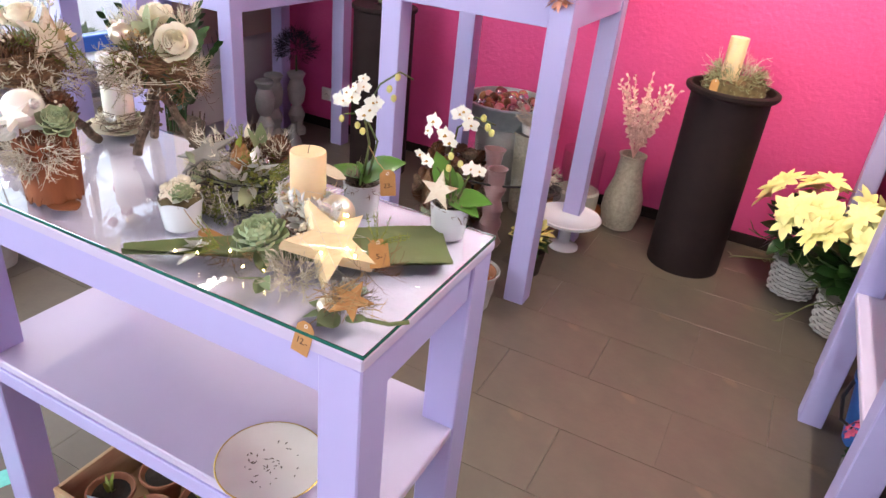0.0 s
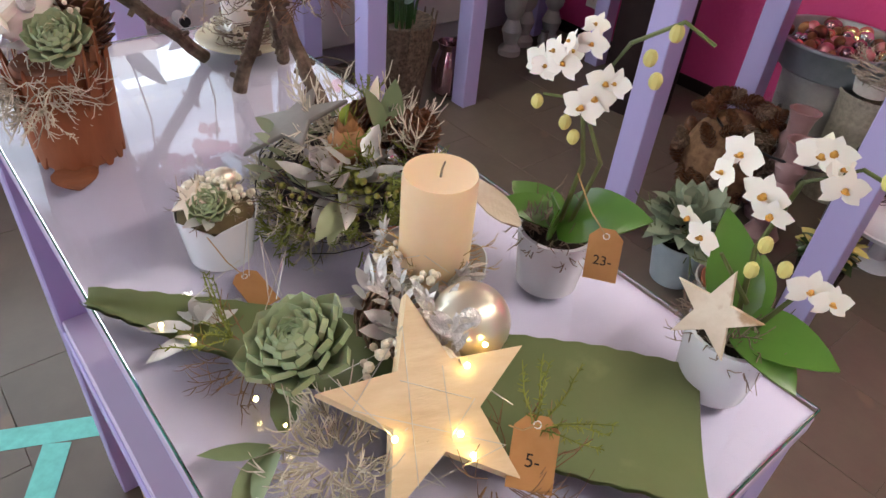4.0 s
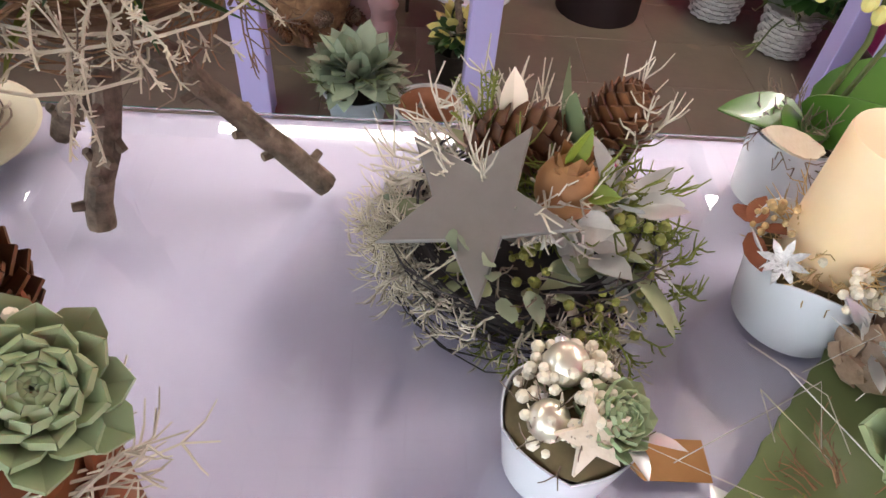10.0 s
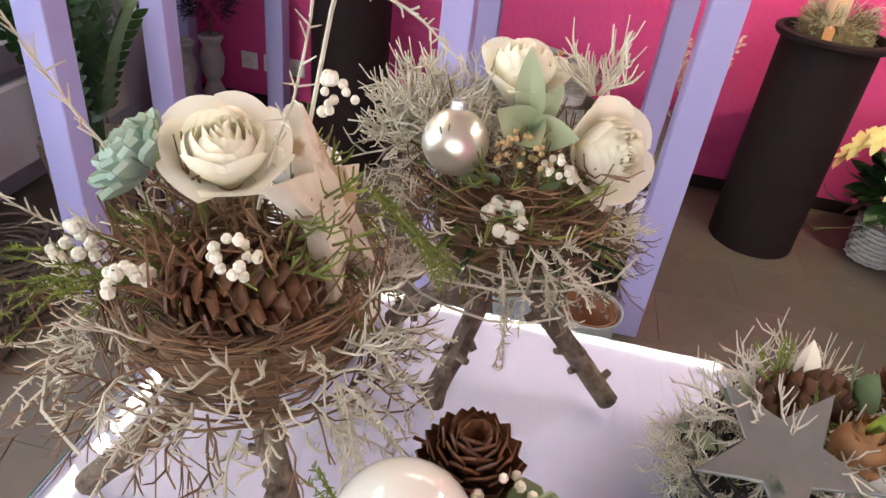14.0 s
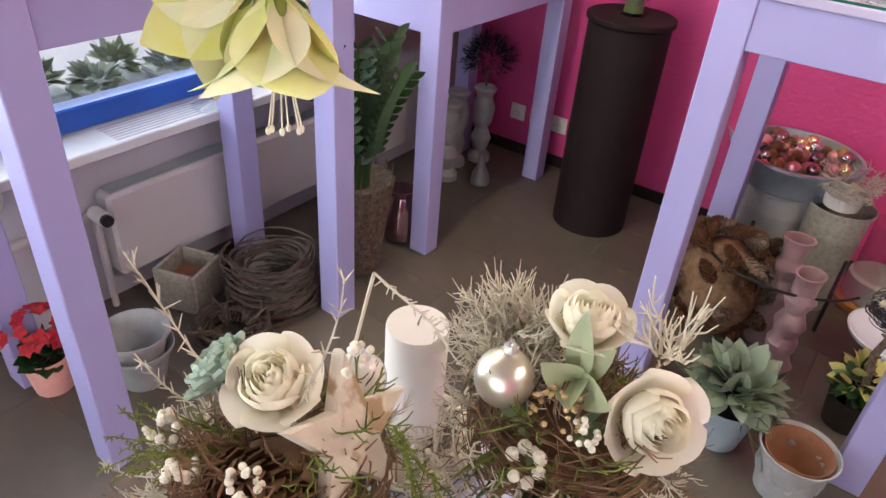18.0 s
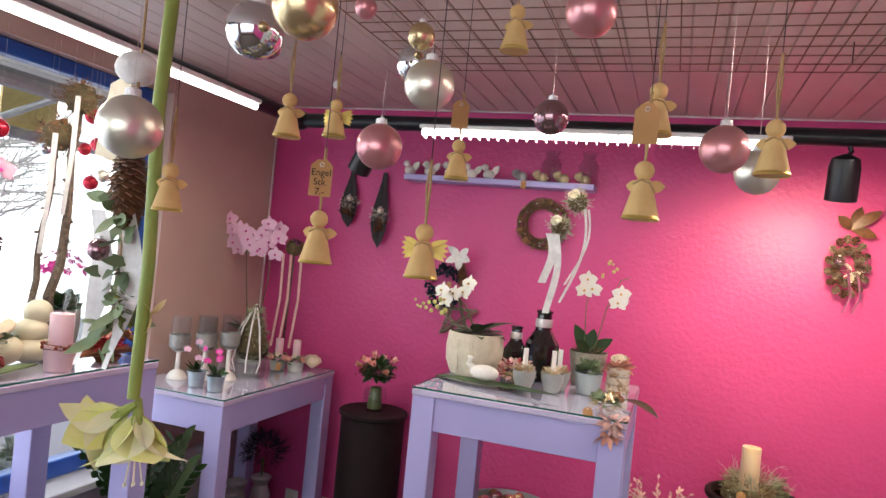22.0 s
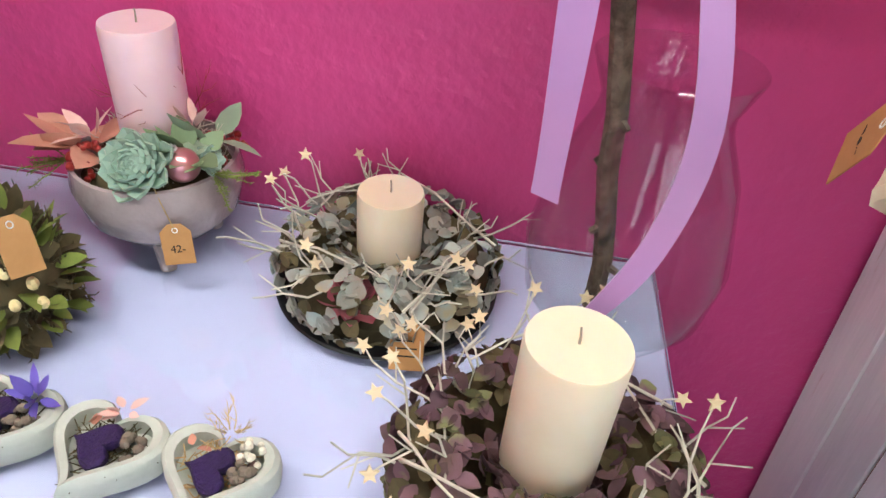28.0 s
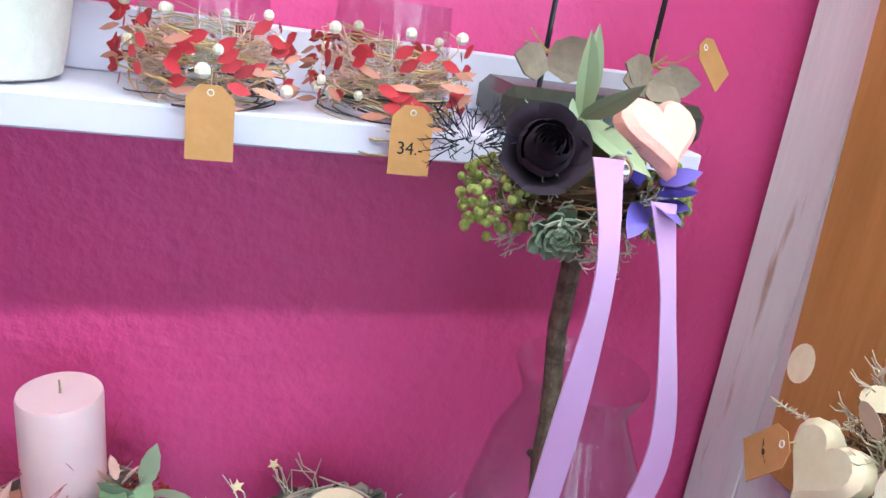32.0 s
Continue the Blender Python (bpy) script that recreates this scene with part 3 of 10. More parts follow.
def thing(name, label, category, where=(0, 0, 0), turn=0.0, group="", kind=""):
    ob = new(name)
    ob.empty_display_size = 0.05
    ob.matrix_world = pose(*where, 0, 0, turn) @ Matrix.Scale(1.0 if kind else GROW, 4)
    return tagged(ob, label, category, group, kind)


def solid(name, geo, material, label, category, group="", kind="", where=(0, 0, 0), smooth=False, turn=0.0):
    ob = part(name, geo, material, smooth=smooth)
    ob.matrix_world = pose(*where, 0, 0, turn)
    return tagged(ob, label, category, group, kind)


R = random.Random(7)


def uni(a, b):
    return R.uniform(a, b)


def rdir(zmin=-1.0, zmax=1.0):
    z, a = uni(zmin, zmax), uni(0, 2 * math.pi)
    s = math.sqrt(max(0, 1 - z * z))
    return V(s * math.cos(a), s * math.sin(a), z)


def star_poly(r, k=0.42, n=5, turn=90):
    return [((r if i % 2 == 0 else r * k) * math.cos(radians(turn + i * 180 / n)), (r if i % 2 == 0 else r * k) * math.sin(radians(turn + i * 180 / n))) for i in range(2 * n)]


def heart_poly(r, n=22):
    out = []
    for i in range(n):
        t = 2 * math.pi * i / n
        out.append((r * 0.0625 * 16 * math.sin(t) ** 3, r * 0.0625 * (13 * math.cos(t) - 5 * math.cos(2 * t) - 2 * math.cos(3 * t) - math.cos(4 * t))))
    return out[::-1]


# ---- floristry ----
def rose(parent, p, d, r, material, label="", name="rose"):
    """A half open rose: rings of cupped petals, the inner ones upright, the outer ones flared."""
    g = Geo()
    r *= 0.74
    m = at(p, d)
    for n, rad, hgt, flare, turn in ((2, 0.07, 1.0, 0.0, 0.3), (3, 0.15, 1.02, 0.0, 0.0), (4, 0.26, 1.02, 0.01, 0.5), (4, 0.38, 1.0, 0.03, 0.15), (5, 0.51, 0.97, 0.05, 0.2), (5, 0.64, 0.92, 0.08, 0.7), (6, 0.78, 0.82, 0.14, 0.1), (7, 0.92, 0.66, 0.26, 0.4)):
        for k in range(n):
            a = (k + turn + uni(-0.12, 0.12)) * 6.283 / n
            half = 3.1416 / n * uni(1.35, 1.6)
            h, fl, tw = hgt * uni(0.94, 1.04), flare * uni(0.6, 1.3), uni(-0.05, 0.09)

            def fn(u, v, a=a, half=half, h=h, fl=fl, tw=tw, rad=rad):
                s = (v - 0.5) * 2
                w = half * (1 - 0.28 * u ** 6)
                q = r * (rad * (0.30 + 0.70 * math.sin(u * 1.571)) - (0.34 * rad * u ** 5 if rad < 0.8 else 0.0) + fl * u ** 3 + tw * s * u)
                z = r * (-0.62 + (h + 0.62) * u - 0.16 * s * s * u * u - fl * 0.5 * u ** 6)
                return m @ V(q * math.cos(a + s * w), q * math.sin(a + s * w), z)
            g.patch(fn, 6, 6)
    if r < 0.021:
        return part(name, g, material, parent, label)
    return pieces(name, "petal", g, material, parent, label)


def rosette(parent, p, d, r, material, label="", name="succulent", n=44):
    g = Geo()
    m = basis(d)
    p = Vector(p)
    for i in range(n):
        t = i / n
        a = i * 2.399963
        el = 1.45 - 1.35 * t
        L, W = r * (0.30 + 0.66 * t), r * (0.22 + 0.30 * t)
        dr = m @ V(math.cos(a) * math.cos(el), math.sin(a) * math.cos(el), math.sin(el))
        up = m @ V(-math.cos(a) * math.sin(el), -math.sin(a) * math.sin(el), math.cos(el))
        base = p + m @ V(math.cos(a) * r * 0.06, math.sin(a) * r * 0.06, r * 0.28 * (1 - t))
        g.leaf(base, dr, L, W, up, bend=0.26, cup=0.42, seg=6, tip=1.9, thick=r * 0.09)
    if r < 0.028:
        return part(name, g, material, parent, label)
    return pieces(name, "leaf", g, material, parent, label, 4)


def cone(parent, p, d, L, rad, material, label="", name="pine_cone", n=90):
    g = Geo()
    m = basis(d)
    p = Vector(p)
    for i in range(n):
        t = i / n
        a = i * 2.399963
        rr = rad * (math.sin(math.pi * (0.12 + 0.84 * t)) ** 0.7)
        el = 0.1 + 0.9 * t
        dr = m @ V(math.cos(a) * math.cos(el), math.sin(a) * math.cos(el), math.sin(el))
        up = m @ V(-math.cos(a) * math.sin(el), -math.sin(a) * math.sin(el), math.cos(el))
        base = p + m @ V(math.cos(a) * rr * 0.35, math.sin(a) * rr * 0.35, L * t)
        g.leaf(base, dr, rr * 0.85 + rad * 0.1, rad * 0.55, up, bend=0.25, cup=0.25, seg=3, tip=1.8, thick=rad * 0.05)
    g.tube([p, p + m @ V(0, 0, L * 0.9)], rad * 0.35, rad * 0.1, 6)
    return part(name, g, material, parent, label)


def bauble(parent, p, r, material, label="", d=(0, 0, 1), name="bauble"):
    g = Geo().ball(p, r, 24, 16)
    ob = part(name, g, material, parent, label)
    m = at(Vector(p) + Vector(d).normalized() * r * 0.98, d)
    c = Geo().lathe([(r * 0.24, -r * 0.06), (r * 0.26, 0), (r * 0.24, r * 0.22), (r * 0.1, r * 0.26)], 14, m=m)
    ring = [m @ V(r * 0.1 * math.cos(k), 0, r * 0.3 + r * 0.1 * math.sin(k)) for k in [i * math.pi / 5 for i in range(11)]]
    c.tube(ring, r * 0.025, n=4)
    part("cap", c, M_SILVER, ob, "silver crown cap")
    return ob


def sprigs(parent, c, rad, n, L, r, material, name="sprig", zmin=-0.2, zmax=1.0, kink=0.35, sub=3, flat=1.0, label="", start=0.5):
    """Short branching sprigs that grow outwards from a mound."""
    g = Geo()
    c = Vector(c)
    for _ in range(n):
        d = rdir(zmin, zmax)
        p = c + V(d.x * rad * start, d.y * rad * start, d.z * rad * start * flat)
        pts = [p]
        dd = d.copy()
        l = L * uni(0.6, 1.2)
        for _k in range(4):
            dd = (dd + V(uni(-1, 1), uni(-1, 1), uni(-1, 1)) * kink).normalized()
            pts.append(pts[-1] + dd * l / 4)
        g.tube(pts, r, r * 0.5, 4)
        for _k in range(sub):
            b = pts[R.randrange(1, 4)]
            e = (dd + rdir() * 0.9).normalized()
            g.tube([b, b + e * l * 0.22, b + (e + V(0, 0, 0.3)) * l * 0.36], r * 0.8, r * 0.4, 3)
    return stuff(part(name, g, material, parent, label))


def nest(parent, c, rad, h, n, r, material, name="nest", wild=0.5, label=""):
    """A ring of wound twigs."""
    g = Geo()
    c = Vector(c)
    for _ in range(n):
        a0, span = uni(0, 6.28), uni(1.2, 3.6)
        rr, z = rad * uni(0.66, 1.14), uni(-0.1 * h, 1.1 * h)
        tilt, ph = uni(-wild, wild) * h, uni(0, 6.28)
        pts = []
        for k in range(9):
            a = a0 + span * k / 8
            q = rr * (1 + 0.05 * math.sin(3 * a + ph)) + uni(-0.01, 0.01) * rad
            pts.append(c + V(q * math.cos(a), q * math.sin(a), z + tilt * math.sin(a + ph) + uni(-0.1, 0.1) * h * 0.3))
        g.tube(pts, r * uni(0.6, 1.3), r * 0.6, 4)
    if rad < 0.08:
        return stuff(part(name, g, material, parent, label))
    return pieces(name, "twig", g, material, parent, label)


def blades(parent, c, rad, n, L, W, material, name="leaf_spray", zmin=-0.2, zmax=1.0, bend=0.3, flat=1.0, label="", start=0.4, seg=4, tip=0.85):
    g = Geo()
    c = Vector(c)
    for _ in range(n):
        d = rdir(zmin, zmax)
        p = c + V(d.x * rad * start, d.y * rad * start, d.z * rad * start * flat)
        up = V(0, 0, 1) + rdir() * 0.6
        g.leaf(p, d + V(0, 0, uni(-0.2, 0.3)), L * uni(0.7, 1.2), W * uni(0.75, 1.2), up, bend=uni(-bend, bend), cup=0.2, seg=seg, tip=tip)
    if L > 0.048 and n < 20:
        return pieces(name, "leaf", g, material, parent, label)
    return stuff(part(name, g, material, parent, label))


def berries(parent, c, rad, n, r, material, name="berries", zmin=0.0, zmax=1.0, flat=1.0, label=""):
    g = Geo()
    c = Vector(c)
    for _ in range(n):
        d = rdir(zmin, zmax)
        g.ball(c + V(d.x, d.y, d.z * flat) * rad * uni(0.85, 1.1), r * uni(0.75, 1.2), 7, 5)
    return stuff(part(name, g, material, parent, label))


def frost_fern(parent, p, d, L, material, name="frosted_fern", n=3, r=0.0011, spread=0.5, droop=0.0):
    """Stems ringed by short needles."""
    g = Geo()
    for _ in range(n):
        dd = (Vector(d).normalized() + rdir() * spread).normalized()
        q = Vector(p)
        pts = [q]
        for k in range(6):
            dd = (dd + rdir() * 0.18 + V(0, 0, -droop)).normalized()
            q = q + dd * L / 6
            pts.append(q)
        g.tube(pts, r, r * 0.6, 4)
        for k in range(1, 7):
            for _j in range(5):
                e = (rdir() + dd * 0.6).normalized()
                b = pts[k] - (pts[k] - pts[k - 1]) * uni(0, 1)
                g.tube([b, b + e * L * 0.085], r * 0.75, r * 0.4, 3)
    return part(name, g, material, parent)


def candle(parent, p, r, h, material, label="", name="candle", burnt=False):
    g = Geo()
    dip = 0.004 if burnt else 0.001
    g.lathe([(r * 0.97, 0), (r, 0.003), (r, h - 0.004), (r * 0.97, h), (r * 0.8, h - dip * 0.4), (r * 0.2, h - dip), (0.0008, h - dip)], 32, c=p)
    ob = part(name, g, material, parent, label)
    w = Geo().tube([Vector(p) + V(0, 0, h - dip), Vector(p) + V(0.001, 0, h + 0.004), Vector(p) + V(0.003, 0.001, h + 0.012)], 0.0012, 0.0008, 5)
    part("wick", w, M_WICK, ob)
    return ob


def writing(parent, text, size, m, material=None):
    """Built-in font turned into a thin mesh."""
    cu = bpy.data.curves.new("writing", "FONT")
    cu.body, cu.size, cu.extrude, cu.align_x, cu.align_y = text, size, 0.0002, "CENTER", "CENTER"
    tmp = bpy.data.objects.new("writing", cu)
    scene.collection.objects.link(tmp)
    me = bpy.data.meshes.new_from_object(tmp.evaluated_get(bpy.context.evaluated_depsgraph_get()))
    bpy.data.objects.remove(tmp)
    ob = new("writing", me)
    me.materials.clear()
    me.materials.append(material or M_INK)
    ob.parent = parent
    ob.matrix_local = m
    return ob


def tag(parent, p, n, w=0.032, h=0.05, turn=0.0, text="", string=None, name="price_tag", label="brown kraft paper price tag", lines=0):
    """A card with cut corners and a hole, facing n, its hole at the top."""
    m = at(p, n, (0, 0, 1) if abs(Vector(n).normalized().z) < 0.95 else (0, 1, 0)) @ Matrix.Rotation(radians(turn), 4, "Z")
    c = w * 0.28
    poly = [(-w / 2, -h / 2), (w / 2, -h / 2), (w / 2, h / 2 - c), (w / 2 - c, h / 2), (-w / 2 + c, h / 2), (-w / 2, h / 2 - c)]
    ob = part(name, Geo().prism(poly, 0.0008, m), M_KRAFT, parent, label, smooth=False)
    ringp = [m @ V(0.0028 * math.cos(i * 0.785), h / 2 - 0.007 + 0.0028 * math.sin(i * 0.785), 0.001) for i in range(9)]
    part("eyelet", Geo().tube(ringp, 0.0006, n=4), M_WHITE, ob)
    if text:
        writing(ob, text, h * 0.26, m @ pose(0, -h * 0.12, 0.0011))
    for i in range(lines):
        part("script_line", Geo().box((-w * 0.34, h * (0.1 - 0.16 * i), 0.001), (w * uni(0.1, 0.36), h * (0.13 - 0.16 * i), 0.0013), 0, m), M_INK, ob, smooth=False)
    if string:
        a, b = m @ V(0, h / 2 - 0.007, 0.001), Vector(string)
        mid = (a + b) / 2 + V(0, 0, -0.006)
        part("string", Geo().tube([a, mid, b], 0.0008, n=4), M_ROPE, ob)
    return ob


def pot(parent, p, r0, r1, h, material, name="pot", label="", wall=0.004, n=32, crown=0, bulge=0.0, rim=0.0):
    """An open vessel; crown: that many points cut into the rim."""
    prof = [(r0 * 0.9, 0), (r0, 0.003)]
    for i in range(1, 9):
        t = i / 8
        prof.append((r0 + (r1 - r0) * t + bulge * math.sin(math.pi * t), 0.003 + (h - 0.003) * t))
    if rim:
        prof[-1:] = [(r1, h - rim), (r1 + rim * 0.6, h - rim * 0.8), (r1 + rim * 0.6, h)]
    prof.append((prof[-1][0] - wall, h))
    for i in range(7, 0, -1):
        t = i / 8
        prof.append((r0 + (r1 - r0) * t + bulge * math.sin(math.pi * t) - wall, 0.003 + (h - 0.003) * t))
    prof.append((0.001, h * 0.13))
    nn = crown * 8 if crown else n
    g = Geo().lathe(prof, nn)
    if crown:
        for q in g.v:
            if q.z > h * 0.8:
                a = math.atan2(q.y, q.x) * crown
                q.z = h * 0.8 + (q.z - h * 0.8) * (0.25 + 0.65 * abs(math.cos(a / 2)) ** 0.7)
    p = Vector(p)
    for q in g.v:
        q += p
    return part(name, g, material, parent, label)


def twig(g, a, b, r0, r1, knots=5, wob=0.06, n=7):
    a, b = Vector(a), Vector(b)
    L = (b - a).length
    pts = [a]
    for i in range(1, knots):
        pts.append(a + (b - a) * i / knots + rdir() * L * wob * uni(0.2, 1))
    pts.append(b)
    g.tube(pts, r0, r1, n)
    for q in pts[1:-1]:
        e = rdir()
        g.tube([q, q + e * r0 * 1.7], r0 * 0.5, r0 * 0.35, 5)
    return g


def moth_flower(parent, p, d, s, material, lip=None, name="orchid_flower"):
    """A moth orchid: three sepals, two broad petals and a lip."""
    m = at(p, d)
    g = Geo()
    for a, L, W in ((90, 1.0, 0.6), (215, 1.0, 0.6), (325, 1.0, 0.6), (12, 1.05, 1.0), (168, 1.05, 1.0)):
        dr = m.to_3x3() @ V(math.cos(radians(a)), math.sin(radians(a)), 0.12)
        g.leaf(m @ V(0, 0, 0.002 if W > 1 else 0), dr, s * L, s * W, m.to_3x3() @ V(0, 0, 1), bend=-0.12, cup=-0.08, seg=4, tip=0.75)
    ob = part(name, g, material, parent)
    c = Geo()
    for a in (250, 290, 270):
        dr = m.to_3x3() @ V(math.cos(radians(a)) * 0.5, math.sin(radians(a)) * 0.5, 0.8)
        c.leaf(m @ V(0, 0, 0), dr, s * 0.42, s * 0.3, m.to_3x3() @ V(0, 1, 0.3), bend=0.4, seg=3)
    c.ball(m @ V(0, 0.02 * s, s * 0.14), s * 0.13, 6, 5)
    part("lip", c, lip or M_ORCHC, ob, "yellow throat")
    return ob

# ---- the room ----
X0, X1, Y0, Y1, ZC = -3.05, 0.715, -2.4, 3.64, 2.51


def slab(name, lo, hi, material, label, category, b=0.0):
    return solid(name, Geo().box(lo, hi, b), material, label, category, kind="structure")


slab("wall_north", (X0 - 0.3, Y1, 0), (X1 + 0.3, Y1 + 0.2, ZC + 0.1), M_PINK, "pink textured plaster wall behind the displays", "wall")
slab("wall_east", (X1, Y0, 0), (X1 + 0.2, Y1, ZC + 0.1), M_PINK, "pink plaster wall with white shelves", "wall")
slab("wall_west_parapet", (X0 - 0.16, Y0, 0), (X0 - 0.06, Y1, 0.575), M_GREYWALL, "grey plaster wall under the shop window", "wall")
slab("wall_west_pier", (X0 - 0.25, 2.74, 0.575), (X0, Y1, ZC), M_BEIGE, "beige plaster wall beside the shop window", "wall")
slab("wall_west_lintel", (X0 - 0.25, Y0, 2.36), (X0 - 0.003, 2.74, ZC), M_BEIGE, "beige plaster lintel above the shop window", "wall")
slab("wall_west_end", (X0 - 0.25, Y0, 0.575), (X0 - 0.003, -1.75, 2.36), M_BEIGE, "beige plaster wall at the end of the window", "wall")
# unseen wall behind, closed with an assumed glazed shop front for the fill light
slab("wall_south_left", (X0 - 0.25, Y0 - 0.2, 0), (-2.75, Y0, ZC), M_BEIGE, "beige plaster wall beside the assumed shop front", "wall")
slab("wall_south_right", (0.55, Y0 - 0.2, 0), (X1, Y0, ZC), M_BEIGE, "beige plaster wall beside the assumed shop front", "wall")
slab("wall_south_top", (-2.75, Y0 - 0.2, 2.45), (0.55, Y0, ZC), M_BEIGE, "beige plaster lintel of the assumed shop front", "wall")
slab("wall_south_base", (-2.75, Y0 - 0.2, 0), (0.55, Y0, 0.45), M_BEIGE, "beige plaster base of the assumed shop front", "wall")

# floor slabs with joints
flr = solid("floor", Geo().box((X0 - 0.1, Y0, -0.1), (X1, Y1, -0.004)), M_JOINT, "brown grey stone tile floor with fine joints", "floor", kind="structure")
TW, TL, J = 0.60, 0.30, 0.0015
tile_me = Geo().box((J / 2, J / 2, -0.006), (TW - J / 2, TL - J / 2, 0.0), 0.0008).mesh("tile", M_FLOOR, False)
iy = 0
yy = Y0
while yy < Y1 - 0.02:
    xx = X0 - 0.1 - (TW / 2 if iy % 2 else 0)
    while xx < X1:
        lo, hi = max(xx, X0 - 0.1), min(xx + TW, X1)
        if hi - lo > 0.03:
            cut = min(TL, Y1 - yy)
            me = tile_me if hi - lo > TW - 0.001 and cut > TL - 0.001 else Geo().box((J / 2, J / 2, -0.006), (hi - lo - J / 2, cut - J / 2, 0.0), 0.0008).mesh("tile", M_FLOOR, False)
            ob = new("tile", me)
            ob.parent = flr
            ob.location = (lo, yy, 0)
        xx += TW
    yy += TL
    iy += 1

# ceiling of narrow boards
g = Geo()
x = X0
while x < X1 - 0.01:
    w = min(0.105, X1 - x)
    g.box((x + 0.002, Y0, ZC), (x + w - 0.003, Y1 - 0.012, ZC + 0.012), 0.002)
    x += 0.105
g.box((X0, Y0, ZC + 0.012), (X1, Y1, ZC + 0.05))
solid("ceiling", g, M_CEIL, "white ceiling of narrow boards running to the pink wall", "ceiling", kind="structure")
solid("ceiling_trim", Geo().box((X0, Y1 - 0.012, ZC - 0.006), (X1, Y1 - 0.001, ZC + 0.014), 0.002), M_WHITE, "thin white ceiling edge strip on the pink wall", "trim", kind="structure")
solid("baseboard", Geo().box((X0, Y1 - 0.010, 0.0), (X1, Y1 - 0.001, 0.06), 0.002), M_DRUM, "dark low skirting at the pink wall", "baseboard", kind="structure")

# window
win = thing("window_1", "blue framed shop window with bright daylight outside", "window", (X0 - 0.09, 0.6, 0.62), kind="structure")


def frame_bar(name, lo, hi, parent, material=M_BLUE):
    return part(name, Geo().box(lo, hi, 0.006), material, parent, smooth=False)


frame_bar("bottom_rail", (-0.04, -2.36, 0.0), (0.03, 2.13, 0.075), win)
frame_bar("top_rail", (-0.04, -2.36, 1.68), (0.03, 2.13, 1.74), win)
frame_bar("stile", (-0.04, 2.05, 0.075), (0.03, 2.13, 1.68), win)
frame_bar("stile", (-0.04, -2.36, 0.075), (0.03, -2.28, 1.68), win)
frame_bar("mullion", (-0.04, 0.12, 0.075), (0.03, 0.19, 1.68), win)
for a, b in ((-2.28, 0.12), (0.19, 2.05)):
    pn = part("pane", Geo().box((-0.008, a, 0.075), (0.0, b, 1.68)), M_GLASS, win, smooth=False)
    pn.visible_shadow = False
slab("window_sill", (X0 - 0.17, -1.75, 0.576), (X0 + 0.075, 2.74, 0.61), M_WHITE, "white stone window sill with vent slots", "sill", 0.004)
g = Geo()
for k in range(7):
    g.box((X0 - 0.06 + k * 0.018, 1.66, 0.6102), (X0 - 0.053 + k * 0.018, 2.19, 0.6114))
solid("sill_vent", g, M_GREYWALL, "slotted vent grille in the white sill", "vent", kind="structure")
# assumed glazing out of view, around the added fill light
shf = thing("window_2", "assumed shop front glazing behind, out of view, with blue frame", "window", (-1.1, Y0 - 0.1, 0.45), kind="structure")
for lo, hi in (((-1.65, -0.03, 0), (1.65, 0.03, 0.07)), ((-1.65, -0.03, 1.93), (1.65, 0.03, 2.0)), ((-1.65, -0.03, 0.07), (-1.58, 0.03, 1.93)), ((1.58, -0.03, 0.07), (1.65, 0.03, 1.93)), ((-0.04, -0.03, 0.07), (0.04, 0.03, 1.93))):
    frame_bar("frame_bar", lo, hi, shf)
for a, b in ((-1.58, -0.04), (0.04, 1.58)):
    pn = part("pane", Geo().box((a, -0.004, 0.07), (b, 0.004, 1.93)), M_GLASS, shf, smooth=False)
    pn.visible_shadow = False

# outside: pavement, soffit with awning, glowing panels in place of the bright street
slab("pavement", (-14, -12, -0.25), (X0 - 0.3, 16, -0.12), M_GREYWALL, "pale pavement outside the shop window", "pavement")
slab("ground", (-400, -400, -0.5), (400, 400, -0.26), M_GREYWALL, "pale ground outside", "ground")
so = thing("canopy", "white slatted canopy with yellow striped awning outside", "canopy", (X0 - 0.30, 2.0, 2.5))
for k in range(12):
    part("slat", Geo().box((-1.3 + k * 0.11, -4, 0.0), (-1.21 + k * 0.11, 3.2, 0.015)), M_AWN, so, smooth=False)
for k in range(9):
    part("stripe", Geo().box((-1.45, -3.6 + k * 0.8, -0.30), (-1.43, -3.2 + k * 0.8, 0.0)), M_YELLOW, so, smooth=False)
part("beam", Geo().tube([(-0.55, -4, -0.12), (-0.55, 3.0, -0.12)], 0.05, n=10), M_GALV, so)
part("beam", Geo().tube([(-1.2, -4, -0.30), (-1.2, 3.0, -0.30)], 0.035, n=10), M_GALV, so)
for k in range(5):
    part("strut", Geo().tube([(-0.55, -3 + k * 1.3, -0.12), (-1.2, -3 + k * 1.3, -0.30)], 0.02, n=8), M_GALV, so)
slab("backdrop_street", (-11.1, -14, -0.2), (-11, 18, 9), M_GLOWBACK, "glowing white panel in place of overexposed daylight across the street", "backdrop")
slab("backdrop_front", (-9, -9.1, -0.2), (7, -9, 8), M_GLOWBACK, "glowing white panel in place of daylight before the shop", "backdrop")
